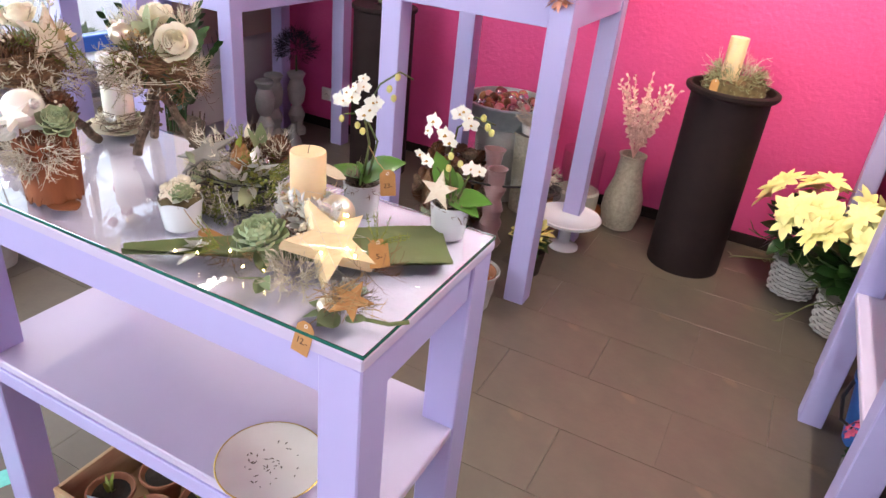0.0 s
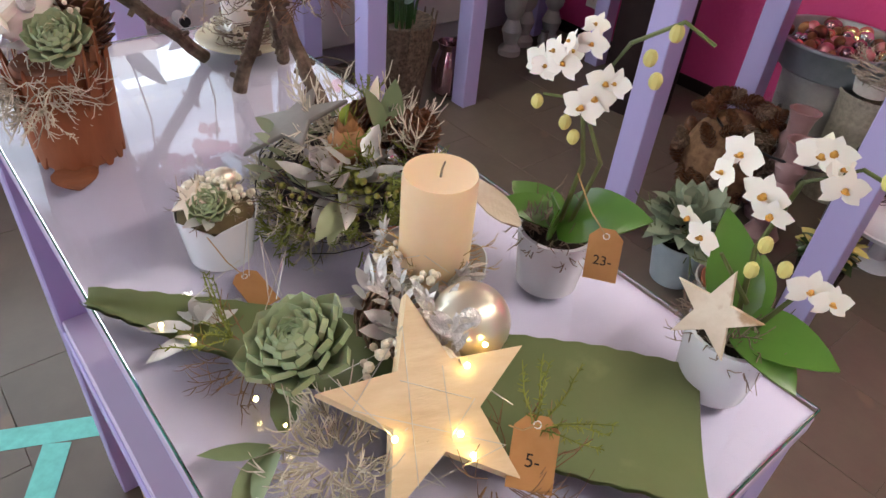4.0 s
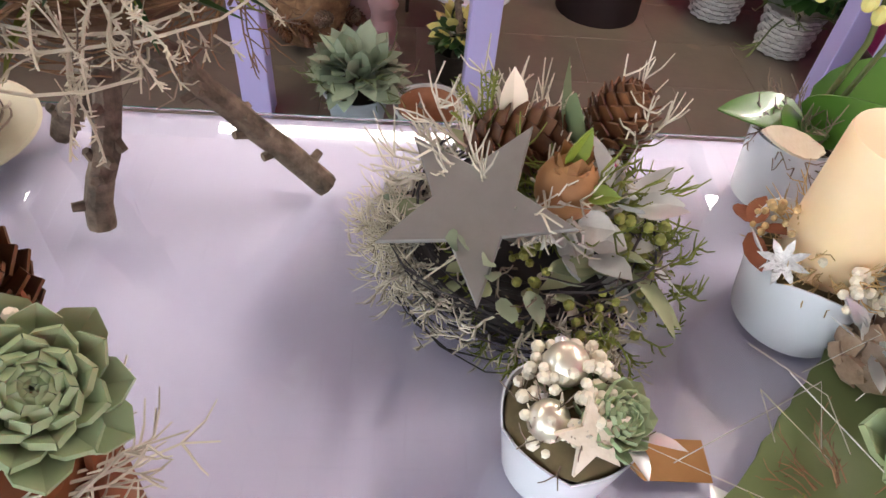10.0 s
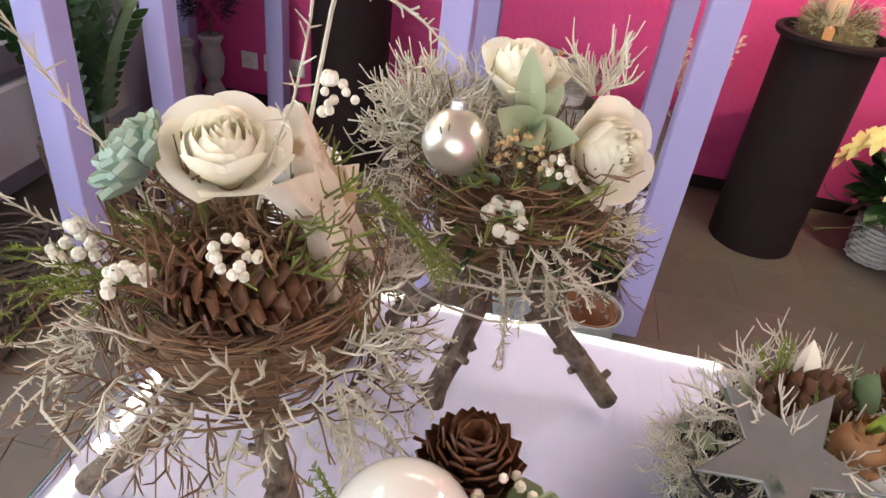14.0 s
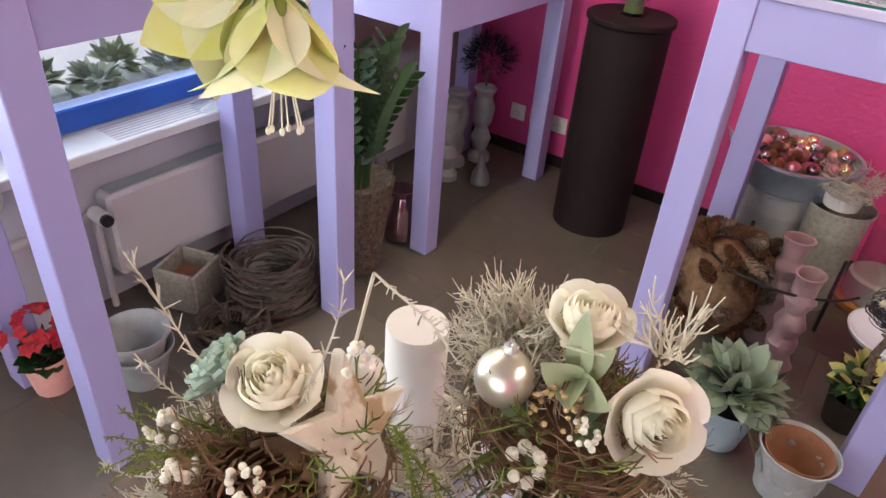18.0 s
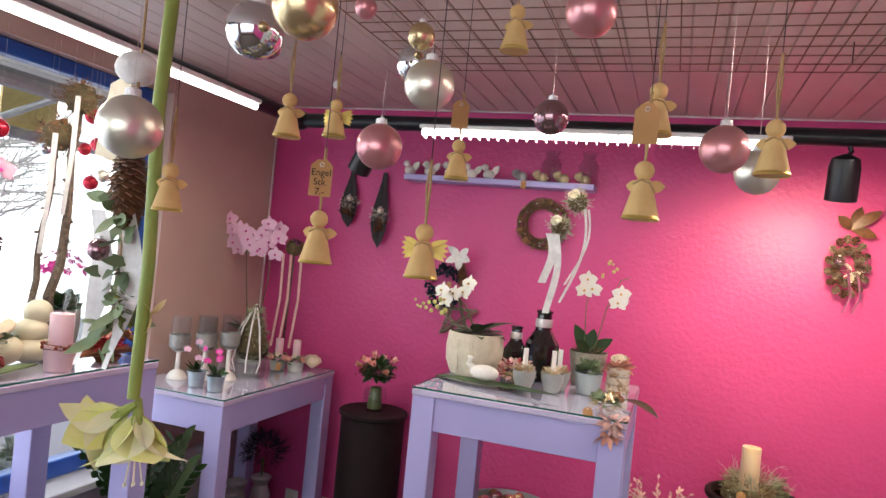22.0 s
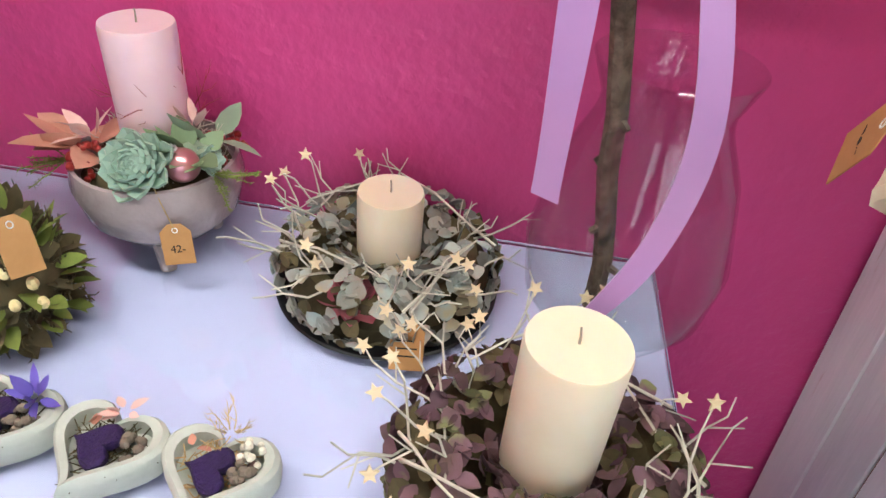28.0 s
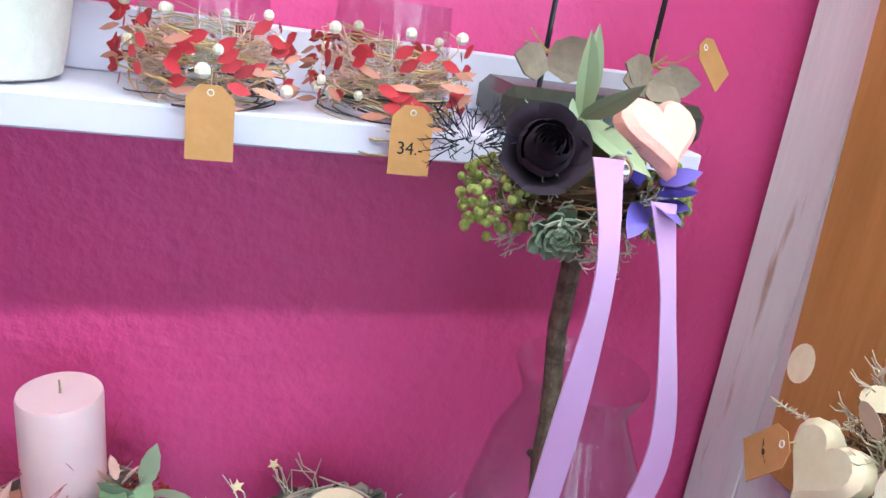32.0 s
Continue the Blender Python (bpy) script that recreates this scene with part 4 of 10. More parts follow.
# bare street trees, their bark painted pale to look washed out by daylight
M_PALETREE = mat("overexposed_pale_bark", (0.80, 0.76, 0.72), (0.7, 0.66, 0.62), 0.9, scale=30)
for tx, ty, th in ((-8.6, 4.0, 4.2), (-9.2, 6.4, 4.6)):
    tr = thing("street_tree", "bare winter street tree with thin twigs", "tree", (tx, ty, -0.12))
    g = Geo()
    g.tube([(0, 0, 0), (0.05, 0.02, th * 0.35), (0.0, 0.08, th * 0.6)], 0.11, 0.05, 8)
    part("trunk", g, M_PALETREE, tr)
    g = Geo()
    for k in range(60):
        d = rdir(0.0, 0.95)
        p = V(0, 0.06, th * uni(0.35, 0.6))
        q = p + d * uni(0.7, 1.5)
        g.tube([p, (p + q) / 2 + rdir() * 0.12, q], 0.022, 0.006, 4)
        for _ in range(3):
            g.tube([(p + q) / 2, q + rdir() * 0.45], 0.009, 0.003, 3)
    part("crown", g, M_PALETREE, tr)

# radiator under the window
rad = thing("radiator", "white panel radiator with thermostat valve under the window sill", "radiator", (X0 - 0.01, 1.60, 0.0))
part("panel", Geo().box((-0.04, 0.0, 0.12), (0.04, 1.50, 0.425), 0.012), M_RADI, rad, smooth=False)
part("top_grille", Geo().box((-0.03, 0.02, 0.426), (0.03, 1.48, 0.432)), M_GREYCAN, rad, smooth=False)
part("pipe", Geo().tube([(0.0, -0.03, 0.0), (0.0, -0.03, 0.35), (0.0, 0.0, 0.37)], 0.012, n=8), M_RADI, rad)
v = part("valve", Geo().tube([(0.0, -0.03, 0.37), (0.075, -0.035, 0.375)], 0.023, n=14), M_WHITE, rad)
part("valve_cap", Geo().tube([(0.075, -0.035, 0.375), (0.09, -0.036, 0.376)], 0.02, n=14), M_BLACK, v)
pp = thing("heating_pipe", "white heating pipe along the wall under the sill", "pipe", (X0 - 0.03, 0.44, 0.33))
part("run", Geo().tube([(0, -1.4, 0.0), (0, 1.12, 0.02)], 0.015, n=10), M_RADI, pp)

# sockets and switches
def socket(x, z, parent_label, face=M_WHITE):
    s = thing("wall_socket", parent_label, "socket", (x, Y1, z), group="sockets on the pink wall")
    part("plate", Geo().box((-0.041, -0.012, -0.041), (0.041, -0.001, 0.041), 0.003), face, s, smooth=False)
    part("insert", Geo().lathe([(0.03, 0), (0.03, 0.002), (0.027, 0.003)], 8, m=at((0, -0.012, 0), (0, -1, 0)).to_3x3(), c=(0, -0.012, 0)), M_CERAM, s)
    for dx in (-0.01, 0.0, 0.01):
        part("hole", Geo().tube([(dx, -0.0152, 0.0 if dx else 0.006), (dx, -0.0158, 0.0 if dx else 0.006)], 0.0026, n=6), M_BLACK, s)


for sx in (-2.715, -2.60, -2.475):
    socket(sx, 0.225, "white wall socket on pink plaster near the floor")
sw = thing("light_switch", "white double light switch on the pink wall", "switch", (X1, 3.28, 1.42))
part("plate", Geo().box((-0.011, -0.075, -0.042), (-0.001, 0.075, 0.042), 0.003), M_WHITE, sw, smooth=False)
for k in (-1, 1):
    part("rocker", Geo().box((-0.016, k * 0.036 - 0.03, -0.03), (-0.011, k * 0.036 + 0.03, 0.03), 0.002), M_CERAM, sw, smooth=False)
ss = thing("sill_socket", "round white triple socket on the wall under the sill", "socket", (X0 - 0.06, 1.30, 0.50))
part("plate", Geo().lathe([(0.05, 0), (0.05, 0.008), (0.045, 0.012)], 20, m=basis((1, 0, 0))), M_WHITE, ss)
for k in range(3):
    part("outlet", Geo().lathe([(0.016, 0.012), (0.014, 0.016)], 10, m=basis((1, 0, 0)), c=(0, 0.022 * math.cos(2.1 * k + 1.57), 0.022 * math.sin(2.1 * k + 1.57))), M_GREYWALL, ss)

# pipe frame with tube lamps under the ceiling
rail = thing("light_rail", "black pipe frame under the ceiling carrying lamps", "rail", (0, 0, 2.275))
part("pipe", Geo().tube([(-2.42, 2.86, 0), (0.115, 2.86, 0)], 0.033, n=12), M_BLACK, rail)
part("pipe", Geo().tube([(-2.42, 0.1, 0), (-2.42, 2.86, 0)], 0.033, n=12), M_BLACK, rail)
part("pipe", Geo().tube([(0.115, 0.3, 0), (0.115, 2.86, 0)], 0.033, n=12), M_BLACK, rail)
part("collar", Geo().ball((-2.42, 2.86, 0), 0.045, 12, 8), M_BLACK, rail)
part("collar", Geo().ball((0.115, 2.86, 0), 0.045, 12, 8), M_BLACK, rail)
for q in ((-2.0, 2.86), (-0.6, 2.86), (-2.42, 1.2), (0.115, 1.4), (-2.42, 2.3), (0.115, 2.5)):
    part("hanger", Geo().tube([(*q, 0.03), (*q, 0.235)], 0.0012, n=4), M_GALV, rail)


def tube_lamp(a, b, louvre):
    a, b = Vector(a), Vector(b)
    d = (b - a).normalized()
    s = V(-d.y, d.x, 0)
    L = (b - a).length
    t = thing("tube_lamp", "lit white fluorescent tube lamp under the black pipe", "lamp", a, group="tube lamps")
    m = Matrix((d, s, V(0, 0, 1))).transposed().to_4x4()
    part("housing", Geo().box((0, -0.022, 0.012), (L, 0.022, 0.03), 0.004, m), M_WHITE, t, smooth=False)
    part("tube", Geo().tube([m @ V(0.01, 0, 0), m @ V(L - 0.01, 0, 0)], 0.013, n=10), M_TUBE, t, "glowing tube")
    if louvre:
        for k in range(int(L / 0.04)):
            part("fin", Geo().prism([(-0.024, 0.0), (0.024, 0.0), (0.018, -0.034), (-0.018, -0.034)], 0.003, m @ Matrix.Translation((0.02 + k * 0.04, 0, 0.008)) @ Matrix(((0, 0, 1, 0), (1, 0, 0, 0), (0, 1, 0, 0), (0, 0, 0, 1)))), M_LOUVRE, t, smooth=False)


tube_lamp((-1.80, 2.81, 2.232), (-0.37, 2.81, 2.232), True)
tube_lamp((-2.36, 0.95, 2.235), (-2.36, 2.43, 2.235), False)
tube_lamp((0.08, 1.08, 2.242), (0.08, 2.50, 2.242), False)


def spot(p, aim, label):
    s = thing("spotlight", label, "spotlight", p, group="black spotlights")
    d = (Vector(aim) - Vector(p)).normalized()
    m = basis(d)
    part("housing", Geo().lathe([(0.012, -0.11), (0.045, -0.095), (0.052, -0.06), (0.052, 0.055), (0.048, 0.056), (0.046, -0.02), (0.002, -0.03)], 24, m=m), M_BLACK, s)
    part("arm", Geo().tube([(0, 0, 0.17), (0.02, 0, 0.12), m @ V(0, 0, -0.10)], 0.009, n=8), M_BLACK, s)
    return s


spot((-0.19, 2.86, 2.105), (-0.18, 3.1, 1.2), "black spotlight under the rail lighting the pink wall")
spot((-2.08, 2.86, 2.105), (-2.34, 3.0, 1.7), "black tilted spotlight under the rail")
cm = thing("ceiling_camera", "small white camera hanging from the ceiling", "camera", (-2.1, 2.6, ZC))
part("cord", Geo().tube([(0, 0, 0), (0, 0, -0.13)], 0.003, n=5), M_BLACKCORD, cm)
part("body", Geo().tube([(0.0, 0.0, -0.13), (0.02, -0.05, -0.15)], 0.016, n=10), M_WHITE, cm)
cb = thing("wall_cable", "thin white cable down the wall corner", "cable", (X0 + 0.006, Y1 - 0.03, 1.0))
part("line", Geo().tube([(0, 0, 0), (0.004, 0, 0.8), (0, 0, 1.6)], 0.004, n=6), M_WHITE, cb)

# wire grid that carries the hanging ornaments
wg = thing("wire_grid", "rusty wire grid hung flat under the ceiling", "grid", (-1.76, 0.47, 2.44))
for k in range(19):
    part("wire", Geo().tube([(k * 0.09, 0, 0), (k * 0.09, 2.15, 0)], 0.0022, n=4), M_TWIG, wg)
for k in range(25):
    part("wire", Geo().tube([(0, k * 0.09, 0.004), (1.62, k * 0.09, 0.004)], 0.0022, n=4), M_TWIG, wg)
for q in ((0.1, 0.1), (1.5, 0.1), (0.1, 2.05), (1.5, 2.05)):
    part("hook", Geo().tube([(*q, 0), (*q, 0.068)], 0.002, n=4), M_BLACK, wg)


# ---- display tables ----
def display_table(x0, x1, y0, y1, z, label, apron=0.13, leg=0.075, shelf=None, top=M_LILACTOP, glass_label="clear glass plate on a lilac table"):
    t = thing("display_table", label, "table", ((x0 + x1) / 2, (y0 + y1) / 2, 0), group="lilac display tables")
    hx, hy = (x1 - x0) / 2, (y1 - y0) / 2
    zt = z - 0.008
    for sx in (-1, 1):
        for sy in (-1, 1):
            lx0, ly0 = sx * hx - (leg if sx > 0 else 0), sy * hy - (leg if sy > 0 else 0)
            part("leg", Geo().box((lx0, ly0, 0), (lx0 + leg, ly0 + leg, zt - 0.022), 0.003), M_LILAC, t, smooth=False)
    for sy in (-1, 1):
        y = sy * (hy - 0.006)
        part("apron", Geo().box((-hx + leg, min(y, y - sy * 0.025), zt - 0.022 - apron), (hx - leg, max(y, y - sy * 0.025), zt - 0.022), 0.002), M_LILAC, t, smooth=False)
    for sx in (-1, 1):
        x = sx * (hx - 0.006)
        part("apron", Geo().box((min(x, x - sx * 0.025), -hy + leg, zt - 0.022 - apron), (max(x, x - sx * 0.025), hy - leg, zt - 0.022), 0.002), M_LILAC, t, smooth=False)
    part("tabletop", Geo().box((-hx - 0.003, -hy - 0.003, zt - 0.022), (hx + 0.003, hy + 0.003, zt), 0.003), top, t, smooth=False)
    if shelf:
        part("shelf", Geo().box((-hx + 0.004, -hy + 0.004, shelf - 0.022), (hx - 0.004, hy - 0.004, shelf), 0.003), M_LILACTOP, t, smooth=False)
        for sy in (-1, 1):
            part("shelf_edge", Geo().box((-hx + leg, sy * hy - (0.028 if sy > 0 else 0.0), shelf - 0.062), (hx - leg, sy * hy + (0.028 if sy < 0 else 0.0), shelf - 0.0225), 0.002), M_LILAC, t, smooth=False)
    gl = thing("glass_plate", glass_label, "glass plate", ((x0 + x1) / 2, (y0 + y1) / 2, z), group="glass table plates")
    p = part("pane", Geo().box((-hx - 0.002, -hy - 0.002, -0.0065), (hx + 0.002, hy + 0.002, -0.0004), 0.0008), M_TOPGLASS, gl, smooth=False)
    p.visible_shadow = False
    e = 0.0024
    for lo, hi in (((-hx - e, -hy - e - 0.0004, -0.0066), (hx + e, -hy - e + 0.0002, -0.0008)), ((-hx - e, hy + e - 0.0002, -0.0066), (hx + e, hy + e + 0.0004, -0.0008)), ((-hx - e - 0.0004, -hy - e, -0.0066), (-hx - e + 0.0002, hy + e, -0.0008)), ((hx + e - 0.0002, -hy - e, -0.0066), (hx + e + 0.0004, hy + e, -0.0008))):
        part("edge", Geo().box(lo, hi), M_EDGE if top is M_LILACTOP else M_LILACLOW, gl, "polished glass edge", smooth=False)
    return t


M_EDGE = mat("green_glass_edge", (0.02, 0.16, 0.12), (0.01, 0.07, 0.055), 0.1, scale=9)
ZT1, ZT2, ZT3, ZT4, ZT5, ZT6 = 0.933, 1.248, 1.242, 1.024, 1.05, 0.928
display_table(-1.537, -0.532, 0.735, 1.168, ZT1, "lilac painted wooden display table with lower shelf and glass top", 0.075, 0.075, shelf=0.515)
display_table(-2.98, -2.435, 1.175, 2.10, ZT2, "tall lilac display table with glass top at the window", 0.12, 0.085)
display_table(-1.568, -0.825, 2.40, 3.16, ZT3, "tall lilac display table with glass top before the pink wall", 0.12, 0.085)
display_table(-2.98, -2.452, 2.53, 3.50, ZT4, "lilac display table with glass top in the window corner", 0.12, 0.08)
display_table(0.275, 0.71, 2.58, 3.57, ZT5, "lilac display table with glass top in the pink corner", 0.12, 0.08)
display_table(0.232, 0.71, 1.54, 2.37, ZT6, "low lilac display table with glass top and lower shelf", 0.10, 0.075, shelf=0.52, top=M_LILACLOW)


# ---- dark columns ----
def column(x, y, h, r, lip, label):
    c = thing("display_column", label, "column", (x, y, 0), group="dark display columns")
    part("body", Geo().lathe([(r, 0), (r, h - 0.03)], 48), M_DRUM, c)
    if lip:
        part("lid", Geo().lathe([(r + 0.02, h - 0.03), (r + 0.028, h - 0.02), (r + 0.028, h - 0.006), (r + 0.02, h), (r + 0.006, h), (r + 0.002, h - 0.03), (0.001, h - 0.032)], 48), M_DRUM, c)
    else:
        part("lid", Geo().lathe([(r, h - 0.0295), (r + 0.012, h - 0.02), (r + 0.012, h - 0.004), (r + 0.006, h), (0.001, h)], 48), M_DRUM, c)
    return c


column(-0.33, 3.24, 0.85, 0.165, True, "tall dark brown round column with rimmed top")
column(-2.09, 3.27, 0.905, 0.16, False, "tall dark brown round column with flat lid")


# ---- things on the lower table ----
Z, GROW = ZT1, 0.93


def twine_loop(parent, a, b, r=0.0009):
    a, b = Vector(a), Vector(b)
    part("string", Geo().tube([a, (a + b) / 2 + V(0.004, -0.004, 0.004), b], r, n=4), M_ROPE, parent)


# small crown pail with succulent
t = thing("crown_pail", "small white crown pail with succulent, silver balls and birch star", "flower arrangement", (-0.984, 0.856, Z), 10)
pot(t, (0, 0, 0), 0.032, 0.040, 0.062, M_POTW, "pail", crown=5, wall=0.0012)
part("filling", Geo().ball((0, 0, 0.055), 0.038, 14, 8, 0.5), M_MOSSD, t)
berries(t, (-0.004, 0.004, 0.062), 0.031, 60, 0.0036, M_BERRY, "white_berry_cluster", 0.0)
sprigs(t, (0, 0, 0.066), 0.034, 60, 0.014, 0.0011, M_LICHEN, "lichen", 0.0, 0.8, kink=0.5, sub=3)
rosette(t, (0.014, -0.012, 0.070), (0.3, -0.5, 1), 0.027, M_SUCC)
bauble(t, (-0.02, -0.010, 0.074), 0.0115, M_PEARL, d=(0, 1, 0.3))
bauble(t, (-0.004, 0.016, 0.084), 0.0125, M_PEARL, d=(0, 1, 0.3))
part("birch_star", Geo().prism(star_poly(0.022), 0.003, at((-0.002, -0.024, 0.078), (0.05, -0.75, 0.65))), M_WOODW, t, "small birch bark star", False)
berries(t, (0.0, 0.012, 0.066), 0.026, 26, 0.0042, M_BERRY, "white_berry_cluster", 0.2)
blades(t, (0, 0, 0.06), 0.03, 14, 0.022, 0.012, M_EUCA, "leaf_tuft", 0.2, 0.9)
blades(t, (0.02, -0.02, 0.066), 0.01, 3, 0.03, 0.011, M_SILVLEAF, "silver_leaf", 0.1, 0.5)
sprigs(t, (0, 0, 0.055), 0.03, 26, 0.03, 0.0007, M_TWIGG, "moss_thread_tuft", 0.1, 0.9)
tag(t, (0.070, -0.012, 0.004), (0.1, -0.1, 1), 0.027, 0.052, 82, string=(0.03, -0.03, 0.055))

# candle in a crown pail
t = thing("candle_pail", "white crown rimmed pail with cream pillar candle and dried trimmings", "candle arrangement", (-0.806, 0.968, Z), 0)
pot(t, (0, 0, 0), 0.041, 0.052, 0.076, M_POTW, "pail", crown=6, wall=0.0012)
part("filling", Geo().ball((0, 0, 0.045), 0.044, 14, 8, 0.5), M_MOSSD, t)
candle(t, (0.002, 0.002, 0.045), 0.0325, 0.118, M_CREAM, "cream pillar candle with burnt wick", burnt=True)
berries(t, (-0.012, -0.036, 0.074), 0.018, 16, 0.004, M_BERRY, "white_berry_cluster")
berries(t, (0.034, -0.03, 0.074), 0.016, 12, 0.004, M_BERRY, "white_berry_cluster")
berries(t, (-0.034, 0.012, 0.078), 0.018, 24, 0.0028, M_STRAW, "golden_berry_cluster")
cone(t, (0.004, -0.048, 0.073), (0.9, 0, 0.2), 0.026, 0.0105, M_LICHEN, "whitened larch cone", n=40)
for q, d in (((-0.045, -0.02, 0.08), (-0.5, -0.8, 0.5)), ((0.05, 0.0, 0.082), (0.9, -0.3, 0.5))):
    g = Geo()
    for k in range(8):
        m = basis(d)
        g.leaf(Vector(q), m @ V(math.cos(k * 0.785), math.sin(k * 0.785), 0.25), 0.017, 0.0055, m @ V(0, 0, 1), seg=3, thick=0.001)
    part("star_anise", g, M_SILVER, t, "silver star anise")
for k in range(5):
    d = V(uni(0.2, 1), uni(-0.8, 0.5), uni(0.4, 1))
    g = Geo()
    for j in range(6):
        e = (d + rdir() * 0.5).normalized()
        g.leaf(V(0.038, -0.012, 0.074) + d.normalized() * 0.006 * j, e, 0.018, 0.006, (0, 0, 1), seg=3)
    part("glitter_sprig", g, M_SILVER, t, "silver glitter sprig")
sprigs(t, (0, 0, 0.062), 0.05, 44, 0.035, 0.0007, M_STRAW, "dry_thread_tuft", 0.0, 0.7)
blades(t, (-0.05, 0.02, 0.07), 0.012, 4, 0.035, 0.014, M_REDBARK, "brown_leaf", -0.2, 0.5)


# orchids
def orchid_pot(x, y, turn, label, flowers, leaves, buds, stems, star):
    t = thing("orchid_pot", label, "orchid", (x, y, Z), turn, group="white orchids in pots")
    pot(t, (0, 0, 0), 0.032, 0.039, 0.07, M_POTW, "pot", "matt white ceramic pot", rim=0.0)
    part("soil", Geo().ball((0, 0, 0.056), 0.034, 14, 8, 0.5), M_SOIL, t)
    sprigs(t, (0, 0, 0.058), 0.035, 70, 0.04, 0.0009, M_TWIGG, "moss", 0.0, 0.8, kink=0.6)
    for d, L, W, up, bd in leaves:
        part("leaf", Geo().leaf((0, 0, 0.078), d, L, W, up, bend=bd, cup=0.25, seg=7, tip=0.72, thick=0.0014), M_ORCHL, t, "broad glossy green leaf")
    for pts in stems:
        part("flower_stem", Geo().tube(pts, 0.0026, 0.0014, 6), M_STEM, t)
    for p, d, s in flowers:
        moth_flower(t, p, d, s * 0.62, M_ORCHW)
        e = Vector(p) + V(uni(-0.02, 0.02), uni(-0.006, 0.012), uni(-0.022, 0.02))
        moth_flower(t, e, Vector(d) + rdir() * 0.5, s * 0.52, M_ORCHW)
    g = Geo()
    for p in buds:
        g.ball(p, 0.0058, 8, 6, 1.25)
    pieces("bud_cluster", "bud", g, M_BUD, t, "yellow green buds")
    if star:
        part("bark_star", Geo().prism(star_poly(0.038, 0.40), 0.006, at((-0.006, -0.042, 0.108), (0.1, -0.85, 0.35)), 0.05), M_WOODW, t, "rough birch bark star", False)
    return t


o1 = orchid_pot(-0.776, 1.094, 0, "white miniature moth orchid in a white pot with price tag",
           [((-0.052, -0.01, 0.225), (-0.1, -0.9, 0.1), 0.030), ((-0.018, -0.018, 0.238), (0.2, -0.9, 0.2), 0.028), ((0.004, -0.014, 0.262), (0.2, -0.9, 0.2), 0.024),
            ((0.012, -0.02, 0.212), (0.2, -0.95, 0.0), 0.032), ((0.024, -0.012, 0.236), (0.5, -0.8, 0.1), 0.028), ((-0.028, -0.02, 0.246), (-0.2, -0.9, 0.2), 0.024)],
           [((0.72, 0.0, 0.55), 0.105, 0.058, (-0.4, -0.8, 0.8), -0.18), ((-0.9, 0.05, 0.15), 0.075, 0.042, (0.1, -0.2, 1), -0.1), ((0.1, -0.6, 0.5), 0.062, 0.045, (0, -0.7, 0.5), -0.3), ((-0.4, -0.5, 0.3), 0.07, 0.04, (0, -0.3, 1), -0.2)],
           [(0.066, 0.0, 0.29), (0.05, 0.0, 0.265), (0.06, 0.0, 0.25), (-0.046, -0.01, 0.19), (-0.01, -0.01, 0.185), (0.002, -0.01, 0.176)],
           [[(0, 0, 0.07), (0.012, 0, 0.15), (0.0, -0.005, 0.21), (0.03, 0, 0.27), (0.07, 0.0, 0.30), (0.098, 0, 0.292)], [(0.01, 0, 0.07), (0.03, 0, 0.16), (0.0, -0.005, 0.21), (-0.04, -0.01, 0.2)]], False)
tag(o1, (0.070, -0.020, 0.092), (0.45, -0.85, 0.25), 0.030, 0.050, 6, "23-", (0.03, -0.03, 0.16))
tg = thing("bark_curl", "curl of dry silver bark by the orchid", "bark", (-0.784, 1.050, Z + 0.081), 0)
part("sheet", Geo().leaf((0, 0, 0), (-1, -0.2, 0.25), 0.075, 0.026, (0, -0.3, 1), bend=0.15, seg=5, thick=0.002), M_WOODW, tg)
orchid_pot(-0.603, 1.115, 0, "white miniature moth orchid in a white pot with birch bark star",
           [((-0.045, -0.012, 0.222), (-0.2, -0.9, 0.1), 0.031), ((-0.016, -0.018, 0.205), (0.0, -0.95, -0.1), 0.031), ((0.006, -0.014, 0.248), (0.3, -0.9, 0.1), 0.029), ((0.028, -0.012, 0.232), (0.6, -0.7, 0.1), 0.027),
            ((-0.045, -0.025, 0.150), (-0.2, -0.9, 0.1), 0.027), ((0.042, -0.02, 0.155), (0.5, -0.8, 0.2), 0.029)],
           [((0.9, 0.0, 0.25), 0.085, 0.046, (0, -0.5, 1), -0.15), ((-0.45, 0.15, 0.75), 0.10, 0.045, (0.5, -0.8, 0.3), -0.2), ((0.85, -0.35, 0.15), 0.075, 0.042, (0, -0.3, 1), -0.3), ((-0.2, 0.5, 0.4), 0.08, 0.04, (0, -0.3, 1), -0.3)],
           [(0.06, -0.01, 0.236), (0.05, -0.01, 0.25), (0.066, -0.005, 0.226), (0.0, -0.025, 0.148), (0.02, -0.02, 0.16), (0.0, -0.02, 0.17)],
           [[(0, 0, 0.07), (-0.012, 0, 0.15), (0.0, -0.005, 0.22), (0.03, 0, 0.245), (0.07, 0, 0.24)], [(0.01, 0, 0.07), (0.03, 0, 0.13), (0.04, -0.01, 0.155)], [(0, 0, 0.1), (-0.03, -0.015, 0.14)]], True)

